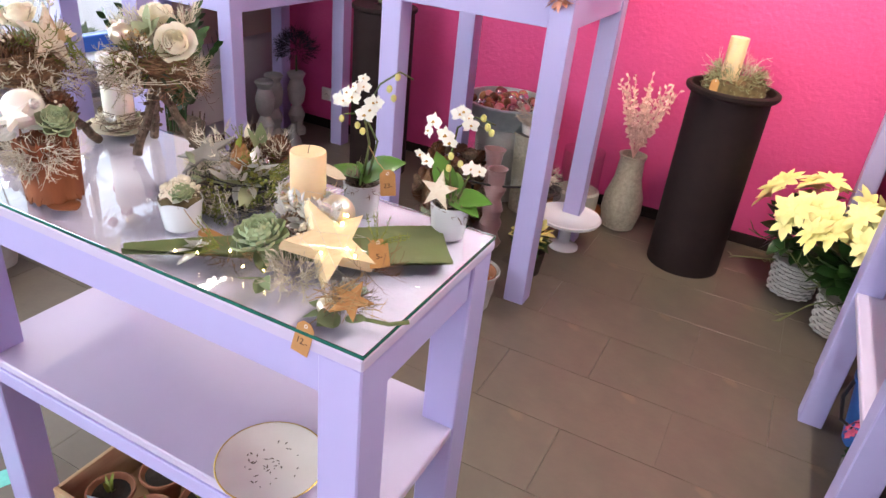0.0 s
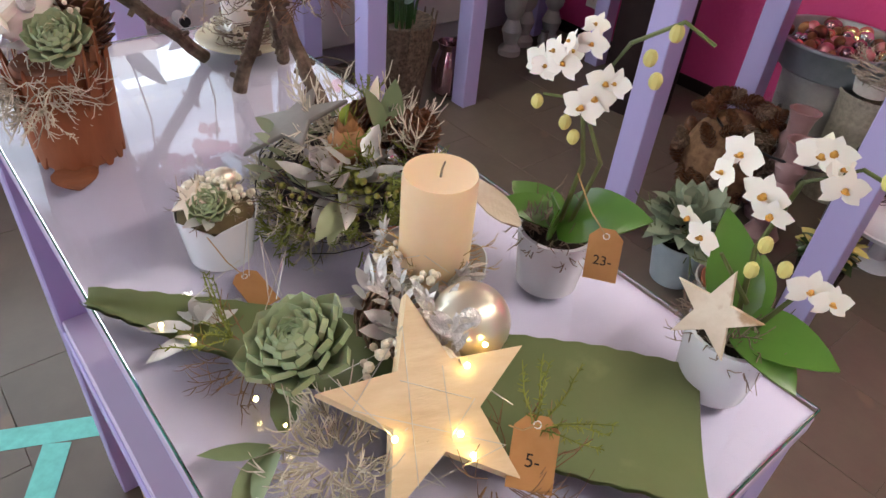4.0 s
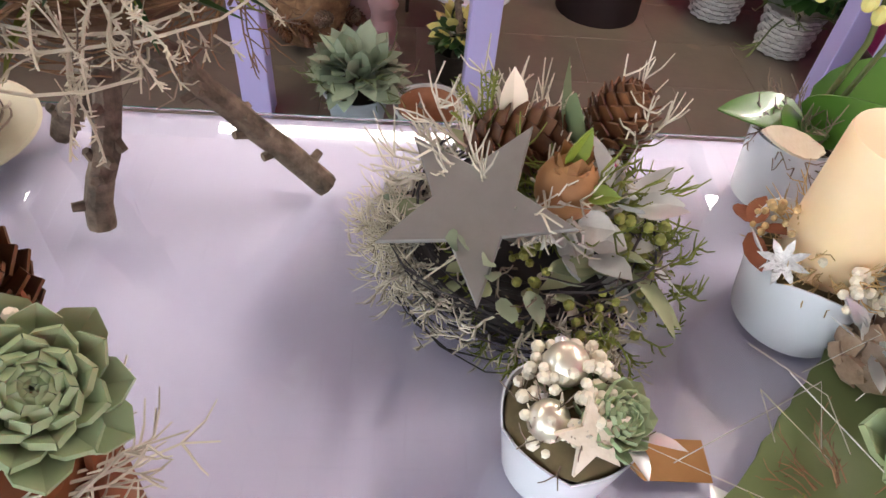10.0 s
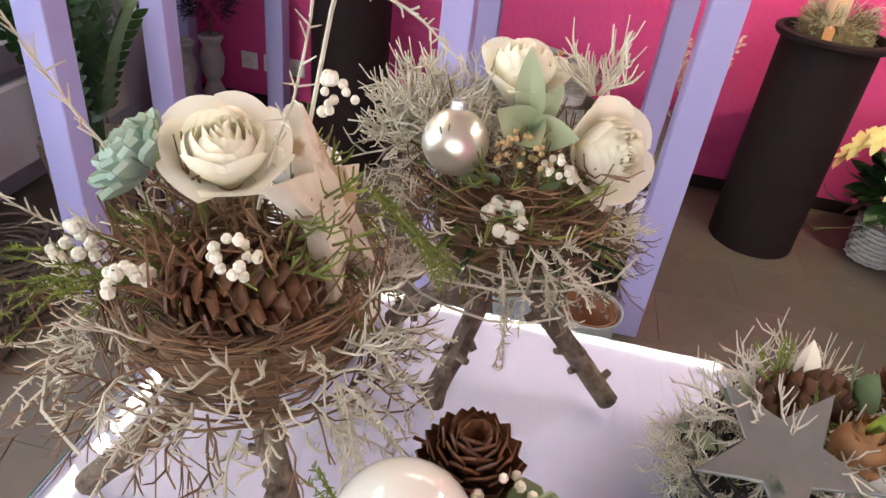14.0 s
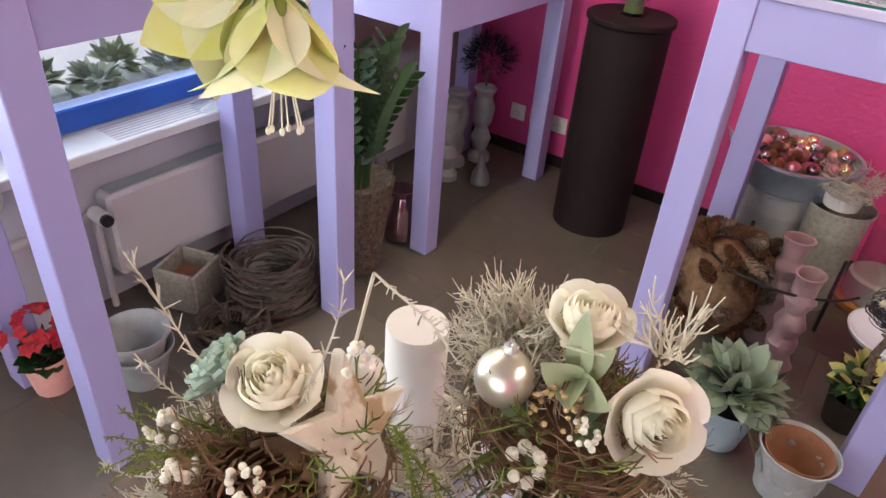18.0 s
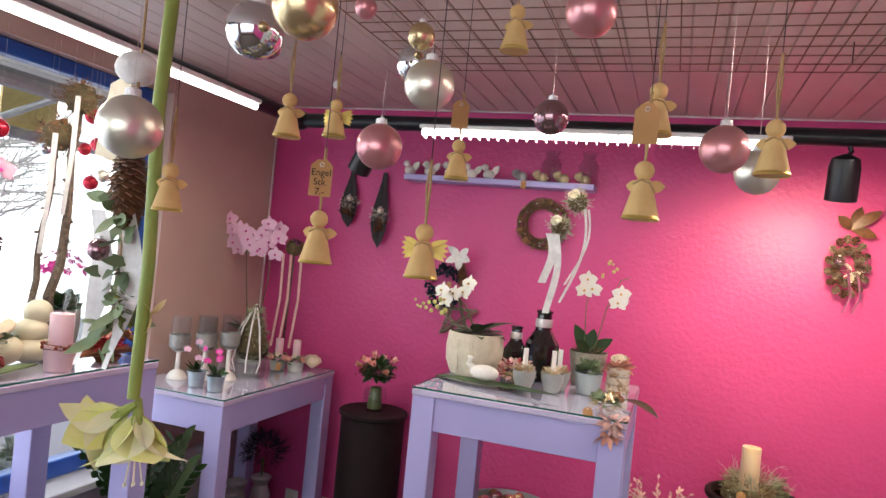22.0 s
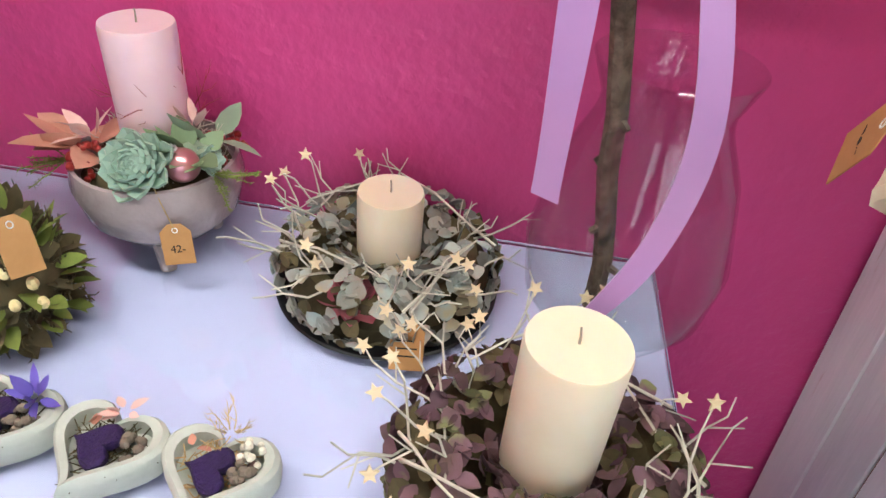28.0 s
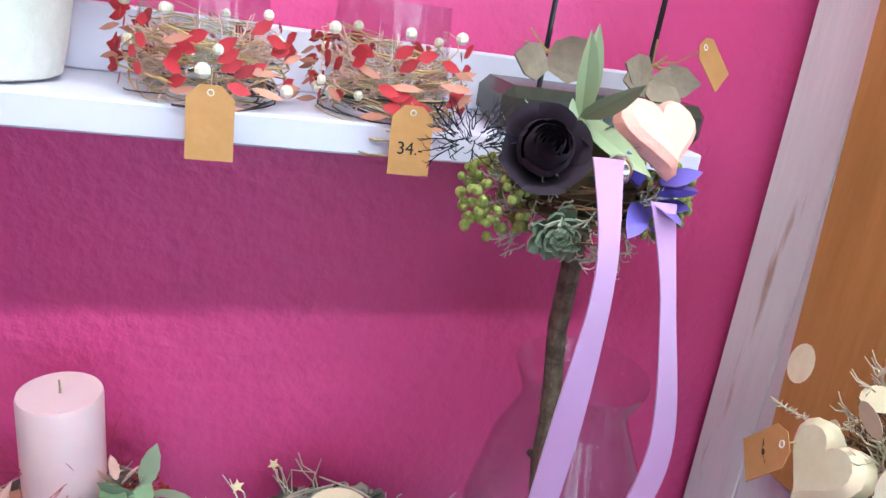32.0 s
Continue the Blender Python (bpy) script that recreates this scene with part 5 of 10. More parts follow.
# nest arrangement with the grey star
t = thing("nest_arrangement", "dark vine nest with grey star, bulb, cones and pale lichen", "flower arrangement", (-0.993, 1.005, Z))
nest(t, (0, 0, 0.004), 0.088, 0.05, 90, 0.0011, M_TWIGDK, label="dark vine nest")
part("bowl", Geo().lathe([(0.03, 0.0), (0.078, 0.012), (0.082, 0.04), (0.07, 0.045), (0.001, 0.04)], 20), M_TWIGDK, t)
part("grey_star", Geo().prism(star_poly(0.066, 0.42, turn=84), 0.005, at((-0.043, -0.040, 0.096), (-0.22, -0.36, 0.90)), 0.04), M_GREYSTAR, t, "grey zinc star", False)
g = Geo()
for k in range(18):
    a = k * 2.4
    q = 0.008 + 0.014 * k / 18
    g.leaf(V(0.02, -0.012, 0.078), V(math.cos(a) * 0.5, math.sin(a) * 0.5, 1.0 - 0.03 * k), 0.052 - 0.001 * k, 0.026, (math.cos(a), math.sin(a), 0.3), bend=-0.25, cup=-0.4, seg=4)
pieces("amaryllis_bulb", "skin", g, M_BULB, t, "brown flaking amaryllis bulb")
part("bulb_body", Geo().ball((0.02, -0.012, 0.092), 0.022, 14, 10, 1.1), M_BULB, t)
g = Geo()
g.leaf((0.016, -0.014, 0.11), (0.3, -0.1, 1), 0.034, 0.013, (0, -1, 0.2), bend=-0.1, cup=0.5, thick=0.002)
g.leaf((0.03, -0.026, 0.098), (0.6, -0.5, 0.5), 0.024, 0.013, (0, -0.6, 1), bend=-0.1, cup=0.4, thick=0.002)
part("shoot_cluster", g, M_HANGPL, t, "fresh green shoots")
cone(t, (-0.045, 0.035, 0.088), (1, 0.15, 0.05), 0.08, 0.027, M_CONE, "brown pine cone")
cone(t, (0.048, 0.04, 0.078), (0.5, 0.2, 1), 0.055, 0.026, M_CONE, "brown pine cone")
g = Geo()
for k in range(9):
    g.leaf(V(0.005 + 0.004 * k, -0.028, 0.068 + uni(-0.008, 0.008)), (uni(-1, 1), -0.5, uni(-0.2, 0.9)), 0.03, 0.022, (0, -0.7, 0.7), bend=0.3, cup=0.4, seg=4, thick=0.002)
pieces("felt_cup", "felt_petal", g, M_FELT, t, "soft felt petal cup")
bauble(t, (0.056, 0.022, 0.085), 0.010, M_CHROME, "clear silvery ball", d=(0, 0.2, 1))
blades(t, (0.055, -0.02, 0.085), 0.03, 7, 0.042, 0.022, M_SILVLEAF, "silver_leaf_spray", 0.0, 0.7, bend=0.3)
blades(t, (0.03, -0.03, 0.055), 0.05, 12, 0.05, 0.02, M_SILVLEAF, "silver_leaf_spray", -0.2, 0.45, bend=0.4)
blades(t, (-0.06, -0.055, 0.012), 0.02, 6, 0.045, 0.014, M_SILVLEAF, "silver_leaf_spray", -0.4, 0.2, bend=0.3)
blades(t, (0.055, -0.035, 0.055), 0.03, 8, 0.055, 0.022, M_SAGE, "eucalyptus_leaves", -0.7, 0.2)
blades(t, (0.03, 0.035, 0.085), 0.01, 2, 0.06, 0.026, M_EUCA, "upright_leaf", 0.85, 0.98)
part("seed_leaf", Geo().leaf((-0.012, 0.05, 0.095), (-0.1, 0.05, 1), 0.046, 0.02, (0, -1, 0), cup=0.5, seg=5), M_ROSEW, t, "white skeleton leaf")
berries(t, (0.07, -0.01, 0.05), 0.03, 40, 0.004, M_SEED, "seed_cluster", -0.4, 0.9)
berries(t, (0.045, -0.072, 0.024), 0.02, 26, 0.004, M_SEED, "seed_cluster", -0.4, 0.9)
berries(t, (0.02, -0.062, 0.034), 0.02, 8, 0.0042, M_BERRY, "white_berry_cluster")
sprigs(t, (-0.02, 0.02, 0.06), 0.085, 60, 0.06, 0.0013, M_LICHEN, "pale_lichen", -0.1, 0.8, kink=0.5, sub=5)
sprigs(t, (-0.07, 0.0, 0.035), 0.05, 130, 0.04, 0.0009, M_FROST, "lichen_beard", -0.4, 0.6, kink=0.8, sub=6)
sprigs(t, (-0.075, -0.01, 0.02), 0.03, 40, 0.05, 0.0009, M_LICHEN, "lichen_beard", -0.5, 0.5, kink=0.6, sub=4)
sprigs(t, (0.04, -0.07, 0.012), 0.03, 40, 0.04, 0.0009, M_LICHEN, "lichen_beard", -0.3, 0.5, kink=0.6, sub=4)
sprigs(t, (0.075, 0.035, 0.09), 0.012, 5, 0.06, 0.0012, M_LICHEN, "upright_lichen", 0.7, 1.0, kink=0.3, sub=7)
frost_fern(t, (-0.03, 0.045, 0.09), (-0.2, 0.1, 1), 0.045, M_MOSS, "green_fern", 10, 0.0009, 0.5)
frost_fern(t, (-0.01, -0.07, 0.03), (1, -0.3, 0.0), 0.07, M_MOSS, "green_fern", 8, 0.0009, 0.4)

sprigs(t, (0.0, -0.01, 0.02), 0.10, 170, 0.03, 0.0011, M_LICHEN, "pale_lichen", -0.3, 0.35, kink=0.6, sub=5, start=0.8)
sprigs(t, (0.03, -0.03, 0.025), 0.09, 110, 0.03, 0.0011, M_MOSS, "moss_tuft", -0.3, 0.4, kink=0.6, sub=4, start=0.8)
blades(t, (0.0, 0.0, 0.035), 0.095, 26, 0.026, 0.012, M_SAGE, "sage_tuft", -0.2, 0.5, start=0.75)
blades(t, (-0.02, -0.02, 0.05), 0.09, 12, 0.03, 0.013, M_GREYL, "grey_leaf_tuft", 0.0, 0.6, start=0.7)
berries(t, (0.03, -0.05, 0.03), 0.05, 90, 0.0034, M_SEED, "seed_cluster", -0.3, 0.8)
sprigs(t, (0.045, 0.02, 0.05), 0.06, 70, 0.05, 0.0012, M_MOSS, "moss_tuft", -0.1, 0.8, kink=0.5, sub=4)
sprigs(t, (0.02, -0.03, 0.03), 0.075, 80, 0.045, 0.001, M_TWIGG, "dry_thread_tuft", -0.3, 0.5, kink=0.6, sub=3)

# agave leaf with the wooden star
t = thing("agave_arrangement", "long agave leaf with lit wooden star, succulent and silver ball", "flower arrangement", (-0.73, 0.88, Z))
P0, P1 = V(-0.266, -0.162, 0.006), V(0.171, 0.183, 0.012)


def agave(u, v):
    c = P0 + (P1 - P0) * u
    w = 0.008 + 0.062 * min(1, u * 1.2) ** 0.85
    s = V(0.60, -0.80, 0)
    k = (v - 0.5) * 2
    tooth = 0.0022 * (1 if int(u * 46) % 2 else 0) if abs(k) > 0.9 else 0
    return c + s * k * (w + tooth) + V(0, 0, 0.012 * k * k * (1 - 0.3 * u) + 0.003)


g = Geo().patch(agave, 46, 6)
low = Geo().patch(lambda u, v: agave(u, v) - V(0, 0, 0.0045), 46, 6)
g.add(low.v, [f[::-1] for f in low.f])
part("agave_leaf", g, M_AGAVE, t, "matt green agave leaf with toothed edge")
sm = at((0.034, 0.001, 0.046), (0.511, -0.192, 0.838), (-0.75, 0.25, 0.55))
part("wooden_star", Geo().prism(star_poly(0.085, 0.42, turn=90), 0.028, sm, 0.02), M_WOODST, t, "thick pale wooden star wound with wire lights", False)
g = Geo()
for k in range(9):
    a, b = star_poly(0.06, 0.5, turn=100)[k], star_poly(0.06, 0.45, turn=100)[(k * 3 + 4) % 10]
    g.tube([sm @ V(*a, 0.0325), sm @ V(*b, 0.0325)], 0.0004, n=3)
for k in range(14):
    p = V(uni(-0.2, 0.06), uni(-0.10, 0.05), uni(0.03, 0.08))
    g.tube([p, p + rdir() * 0.05, p + rdir() * 0.08], 0.0004, n=3)
part("light_wire", g, M_COPPER, t)
for q in ((0.012, -0.026, 0.0335), (0.030, 0.02, 0.0335), (-0.035, -0.018, 0.0335)):
    part("fairy_light", Geo().ball(sm @ V(*q), 0.0024, 8, 6), M_GLIM, t, "glowing warm fairy light")
for q in ((-0.155, -0.105, 0.02), (-0.11, -0.075, 0.026), (-0.03, -0.085, 0.02), (0.09, 0.0, 0.05), (0.04, 0.05, 0.09), (-0.07, -0.09, 0.016), (0.1, -0.05, 0.02), (-0.19, -0.12, 0.018)):
    part("fairy_light", Geo().ball(q, 0.0022, 8, 6), M_GLIM, t, "glowing warm fairy light")
rosette(t, (-0.062, -0.047, 0.045), (-0.1, -0.35, 1), 0.060, M_SUCC, "large grey green rosette succulent", n=52)
bauble(t, (0.006, 0.066, 0.078), 0.033, M_PEARL, "large matt silver ball", d=(0.45, -0.5, 0.75))
cone(t, (-0.085, 0.02, 0.04), (0.85, 0.45, 0.15), 0.075, 0.032, M_CONESILV, "pine cone with silvered scales")
for k in range(9):
    d = V(uni(-0.7, 0.7), uni(-0.4, 0.5), uni(0.5, 1))
    g = Geo()
    b = V(uni(-0.06, 0.05), 0.03, 0.07)
    for j in range(7):
        g.leaf(b + d.normalized() * 0.006 * j, (d + rdir() * 0.6).normalized(), 0.02, 0.007, (0, -0.5, 1), seg=3)
    part("glitter_sprig", g, M_SILVER, t, "silver glitter leaf sprig")
blades(t, (-0.165, -0.095, 0.018), 0.02, 9, 0.042, 0.020, M_SILVLEAF, "silver_leaf_spray", -0.05, 0.15)
blades(t, (-0.02, 0.035, 0.06), 0.04, 26, 0.030, 0.013, M_SILVLEAF, "silver_leaf_spray", 0.0, 0.8)
blades(t, (-0.075, 0.03, 0.055), 0.03, 16, 0.030, 0.013, M_SILVLEAF, "silver_leaf_spray", 0.0, 0.8)
blades(t, (-0.02, -0.095, 0.018), 0.02, 5, 0.05, 0.024, M_EUCA, "green_leaf_spray", 0.0, 0.4)
berries(t, (0.0, 0.0, 0.055), 0.026, 40, 0.0042, M_BERRY, "white_berry_cluster", 0.0)
sprigs(t, (0.02, -0.07, 0.02), 0.03, 70, 0.05, 0.0009, M_LICHEN, "lichen", -0.2, 0.6, kink=0.6, sub=4)
sprigs(t, (-0.11, -0.07, 0.015), 0.05, 34, 0.04, 0.0006, M_TWIG, "twig_tuft", -0.1, 0.5, kink=0.4)
sprigs(t, (0.10, 0.02, 0.02), 0.03, 26, 0.06, 0.0006, M_TWIG, "twig_tuft", -0.1, 0.6, kink=0.4)
frost_fern(t, (0.10, 0.05, 0.05), (0.3, 0.2, 0.7), 0.06, M_MOSS, "green_fern", 7, 0.0009, 0.6)
frost_fern(t, (-0.13, -0.08, 0.03), (-0.5, -0.5, 0.3), 0.06, M_MOSS, "green_fern", 7, 0.0009, 0.7)
tag(t, (0.112, 0.040, 0.045), (0.3, -0.5, 0.8), 0.034, 0.054, 8, "5-", (0.10, 0.02, 0.08))

# small star posy at the corner
t = thing("star_posy", "small posy with brown star and silver ball at table corner", "flower arrangement", (-0.603, 0.79, Z))
part("kraft_star", Geo().prism(star_poly(0.036, 0.42, turn=80), 0.005, at((0.018, -0.006, 0.04), (0.1, -0.5, 0.85))), M_KRAFT, t, "brown felt star wound with jute", False)
g = Geo()
for k in range(26):
    p = V(0.018, -0.006, 0.046) + V(uni(-0.028, 0.028), uni(-0.02, 0.02), uni(0, 0.012))
    g.tube([p, p + rdir(-0.3, 0.3) * 0.03, p + rdir(-0.3, 0.3) * 0.045], 0.0006, n=3)
part("jute_threads", g, M_ROPE, t)
bauble(t, (-0.024, -0.012, 0.02), 0.0145, M_PEARL, d=(-0.4, 0.5, 0.5))
rosette(t, (0.006, 0.028, 0.03), (0, 0.2, 1), 0.022, M_SUCCB, n=30)
berries(t, (-0.016, 0.026, 0.03), 0.02, 30, 0.004, M_GREYSTAR, "grey_berry_cluster", -0.2)
blades(t, (0.0, 0.0, 0.008), 0.02, 8, 0.055, 0.032, M_EUCA, "green_leaf_spray", -0.1, 0.3)
sprigs(t, (0, 0.01, 0.02), 0.03, 60, 0.035, 0.0007, M_TWIGG, "dry_thread_tuft", 0.0, 0.7)
part("cut_stem", Geo().tube([(0.03, 0.0, 0.012), (0.075, 0.012, 0.012), (0.10, 0.03, 0.016)], 0.003, 0.0036, 6), M_STEM, t)
tag(t, (-0.028, -0.062, -0.012), (0.0, -0.95, 0.2), 0.032, 0.054, -8, "12.-", (-0.006, -0.01, 0.04))

# bark pot arrangement
M_WHITEW = mat("white_chalk_wood", (0.80, 0.76, 0.68), (0.70, 0.64, 0.54), 0.7, scale=20, bump=0.25)
t = thing("bark_pot_arrangement", "bark clad pot with pearl ball, succulent, white star and lichen", "flower arrangement", (-1.24, 0.805, Z))
g = Geo()
for k in range(15):
    a = k / 15 * 6.283
    hgt = uni(0.115, 0.14)
    g.leaf(V(math.cos(a) * 0.05, math.sin(a) * 0.05, 0.0), (0.05 * math.cos(a), 0.05 * math.sin(a), 1), hgt, 0.03, (math.cos(a), math.sin(a), 0), cup=-0.25, seg=4, tip=0.5, thick=0.003)
part("bark_cladding", g, M_REDBARK, t, "strips of red brown bark")
part("pot", Geo().lathe([(0.04, 0), (0.048, 0.004), (0.05, 0.115), (0.045, 0.12), (0.001, 0.11)], 18), M_REDBARK, t)
for a, h, w in ((90, 0.098, 0.036), (60, 0.08, 0.02), (130, 0.075, 0.03), (20, 0.082, 0.022), (165, 0.07, 0.03)):
    a = radians(a)
    part("bark_shard", Geo().leaf(V(math.cos(a) * 0.045, math.sin(a) * 0.04, 0.09), (0.15 * math.cos(a), 0.1, 1), h, w, (math.cos(a) * 0.4, -1, 0.1), bend=0.05, cup=0.4, seg=5, tip=0.42, thick=0.003), M_REDBARK, t, "upright red brown bark shard")
part("fallen_leaf", Geo().leaf((0.03, -0.02, 0.004), (1, -0.15, 0.02), 0.075, 0.05, (0, 0, 1), bend=0.1, seg=6, thick=0.001), M_REDBARK, t, "dry brown oak leaf")
bauble(t, (-0.024, -0.014, 0.172), 0.037, M_PEARLW, "large pearl white ball", d=(0.8, 0.0, 0.4))
rosette(t, (0.040, 0.003, 0.150), (0.45, -0.3, 0.85), 0.044, M_SUCC, "green rosette succulent", n=46)
cone(t, (0.0, 0.045, 0.125), (0.02, -0.1, 1), 0.065, 0.030, M_CONE, "dark brown pine cone")
part("white_star", Geo().prism(star_poly(0.036, 0.42, turn=84), 0.010, at((0.004, -0.046, 0.168), (0.0, -0.5, 0.85)), 0.04), M_WHITEW, t, "chunky white wooden star", False)
blades(t, (0.01, -0.05, 0.15), 0.02, 5, 0.042, 0.016, M_SILVLEAF, "silver_leaf_spray", -0.6, 0.2)
berries(t, (0.02, 0.02, 0.17), 0.016, 10, 0.0034, M_BERRY, "white_berry_cluster")
sprigs(t, (0.0, -0.035, 0.105), 0.04, 110, 0.055, 0.0011, M_LICHEN, "lichen_beard", -1.0, 0.1, kink=0.7, sub=4)
sprigs(t, (0.03, -0.02, 0.11), 0.035, 60, 0.055, 0.001, M_LICHEN, "lichen_beard", -1.0, 0.1, kink=0.7, sub=4)
sprigs(t, (-0.04, 0.0, 0.08), 0.03, 40, 0.04, 0.0009, M_STRAW, "raffia", -0.6, 0.4, kink=0.7)
frost_fern(t, (0.05, -0.035, 0.09), (0.9, -0.3, 0.1), 0.06, M_FROST, "white_sprig", 4, 0.0009, 0.4)
frost_fern(t, (-0.055, 0.02, 0.11), (-0.6, 0.1, 0.4), 0.05, M_MOSS, "green_sprig", 3, 0.0009, 0.4)
part("wire_curl", Geo().tube([(0.0, 0.045, 0.1), (-0.012, 0.05, 0.14), (-0.022, 0.05, 0.165), (-0.034, 0.05, 0.168)], 0.0013, n=5), M_REDBARK, t)


# tripods of sticks with nests
def tripod(x, y, feet, hub, label):
    t = thing("stick_tripod", label, "flower arrangement", (x, y, Z), group="stick tripods with nests")
    for f in feet:
        g = twig(Geo(), V(*f, 0.006), Vector(hub) + (Vector(hub) - V(*f, 0)) * 0.12, 0.0105, 0.0085, 9, 0.018, 9)
        knots = []
        for k in range(5):
            c = V(*f, 0.006).lerp(Vector(hub), uni(0.15, 0.85))
            knots.append(twig(Geo(), c, c + V(uni(-1, 1), uni(-1, 1), uni(0, 1)).normalized() * uni(0.013, 0.022), 0.006, 0.0032, 2, 0.1, 6))
        st = part("stick", g, M_BARK, t, "bark covered stick")
        for k in knots:
            part("knot", k, M_BARK, st)
    return t


t = tripod(-1.252, 1.06, ((-0.102, 0.066), (-0.035, -0.041), (0.127, 0.015)), (0.0, 0.0, 0.16), "tripod of bark sticks with nest of white roses and silver ball")
h = V(0.0, 0.0, 0.188)
nest(t, h + V(0, 0, -0.012), 0.074, 0.05, 120, 0.0010, M_TWIG, label="brown twig nest")
nest(t, h + V(0, 0, -0.01), 0.10, 0.02, 5, 0.0017, M_FROST, "pale_ring", label="whitened willow ring")
part("core", Geo().ball(h + V(0, 0, 0.0), 0.062, 14, 9, 0.5), M_TWIG, t)
rose(t, h + V(0.060, 0.010, 0.070), (0.6, -0.65, 0.5), 0.048, M_ROSEW, "large cream white rose")
rose(t, h + V(-0.010, 0.030, 0.110), (0.1, -0.2, 1), 0.042, M_ROSEW, "cream white rose")
bauble(t, h + V(-0.045, -0.035, 0.078), 0.0245, M_PEARL, "matt silver ball", d=(-0.05, 0.25, 1))
for d, L, W in (((-0.15, -0.05, 1), 0.062, 0.022), ((0.4, 0.1, 0.8), 0.042, 0.018), ((0.5, -0.5, 0.2), 0.046, 0.026), ((-0.35, -0.6, 0.4), 0.042, 0.030), ((0.1, -0.8, 0.2), 0.040, 0.028)):
    part("sage_leaf", Geo().leaf(h + V(0.005, -0.005, 0.085), d, L, W, (0, -1, 0.4), bend=-0.2, cup=0.3, seg=6), M_SAGE, t, "soft sage green leaf")
for k in range(12):
    a = uni(-2.8, 0.4)
    d = V(math.cos(a), math.sin(a), uni(-0.2, 0.25))
    part("grass_blade", Geo().leaf(h + d * 0.05 + V(0, 0, 0.01), d, uni(0.045, 0.07), 0.008, (0, 0, 1), bend=uni(-0.4, 0.1), cup=0.4, seg=5, tip=0.5), M_LEAF if k % 3 else M_MOSS, t)
berries(t, h + V(0.0, -0.07, 0.04), 0.014, 12, 0.005, M_BERRY, "white_berry_cluster", -0.5)
berries(t, h + V(0.005, -0.04, 0.075), 0.02, 30, 0.0022, M_STRAW, "golden_bead_cluster", -0.5)
berries(t, h + V(0.03, -0.045, 0.075), 0.012, 12, 0.003, M_BERRY, "white_bud_cluster", -0.5)
sprigs(t, h + V(-0.065, 0.02, 0.06), 0.035, 150, 0.055, 0.0012, M_FROST, "white_lichen", -0.3, 0.9, kink=0.7, sub=6)
sprigs(t, h + V(0.05, 0.04, 0.10), 0.012, 14, 0.05, 0.0014, M_FROST, "white_lichen", 0.3, 1, kink=0.5, sub=6)
for k in range(16):
    a = uni(0, 6.283)
    frost_fern(t, h + V(math.cos(a) * 0.075, math.sin(a) * 0.075, uni(-0.01, 0.03)), (math.cos(a), math.sin(a), -0.2), uni(0.04, 0.075), M_FROST, n=2, droop=0.08)
sprigs(t, h + V(0, 0, 0.02), 0.07, 90, 0.06, 0.0012, M_TWIG, "twig_filling", 0.0, 0.8, kink=0.6, start=0.5)
sprigs(t, h + V(0, 0, 0.02), 0.075, 60, 0.055, 0.0012, M_MOSS, "moss_tuft", -0.1, 0.8, kink=0.5, start=0.6)
sprigs(t, h + V(0, 0, 0.0), 0.10, 110, 0.034, 0.0010, M_FROST, "frosted_tuft", -0.25, 0.5, kink=0.5, sub=5, start=0.85)
sprigs(t, h + V(0, 0, -0.01), 0.09, 40, 0.045, 0.0009, M_TWIGG, "loose_twig_fringe", -0.2, 0.4, kink=0.5, start=0.85)
blades(t, h + V(0.0, -0.03, 0.04), 0.06, 16, 0.026, 0.010, M_EUCA, "sage_tuft", 0.0, 0.7)
sprigs(t, h + V(0.07, 0.02, -0.005), 0.03, 50, 0.06, 0.0008, M_TWIG, "thread_fringe", -0.6, 0.2)

t = tripod(-1.38, 0.885, ((0.037, -0.018), (-0.134, -0.014), (-0.03, 0.154)), (0.0, 0.0, 0.17), "tripod of bark sticks with nest of rose, cone and star")
h = V(0.0, 0.0, 0.2)
nest(t, h + V(0, 0, -0.015), 0.074, 0.05, 120, 0.0010, M_TWIG, label="brown twig nest")
nest(t, h + V(0, 0, -0.02), 0.10, 0.015, 4, 0.0018, M_FROST, "pale_ring", label="whitened willow ring")
part("core", Geo().ball(h + V(0, 0, -0.006), 0.062, 14, 9, 0.45), M_TWIG, t)
rose(t, h + V(-0.012, 0.012, 0.095), (0.15, -0.4, 0.9), 0.040, M_ROSEW, "large cream white rose")
rosette(t, h + V(-0.055, 0.005, 0.085), (-0.6, -0.3, 0.7), 0.036, M_SUCCB, "blue green succulent", n=40)
cone(t, h + V(-0.026, -0.036, 0.042), (1, 0.1, 0.05), 0.078, 0.029, M_CONE, "dark brown pine cone")
part("wooden_star", Geo().prism(star_poly(0.062, 0.42, turn=0), 0.013, Matrix.Translation(V(0.033, 0.031, 0.263)) @ Matrix((V(0.336, -0.809, -0.481), V(0.329, 0.580, -0.745), V(0.883, 0.092, 0.461))).transposed().to_4x4(), 0.04), M_WOODW, t, "whitewashed rough wooden star", False)
bauble(t, h + V(0.004, 0.080, 0.063), 0.022, M_PEARLW, "pearl white ball", d=(0.1, 0.1, 1))
for q in ((-0.07, -0.045, 0.06), (-0.03, -0.06, 0.06), (0.02, -0.045, 0.075), (0.04, 0.04, 0.13)):
    berries(t, h + V(*q), 0.011, 14, 0.0033, M_BERRY, "white_berry_cluster", -0.6)
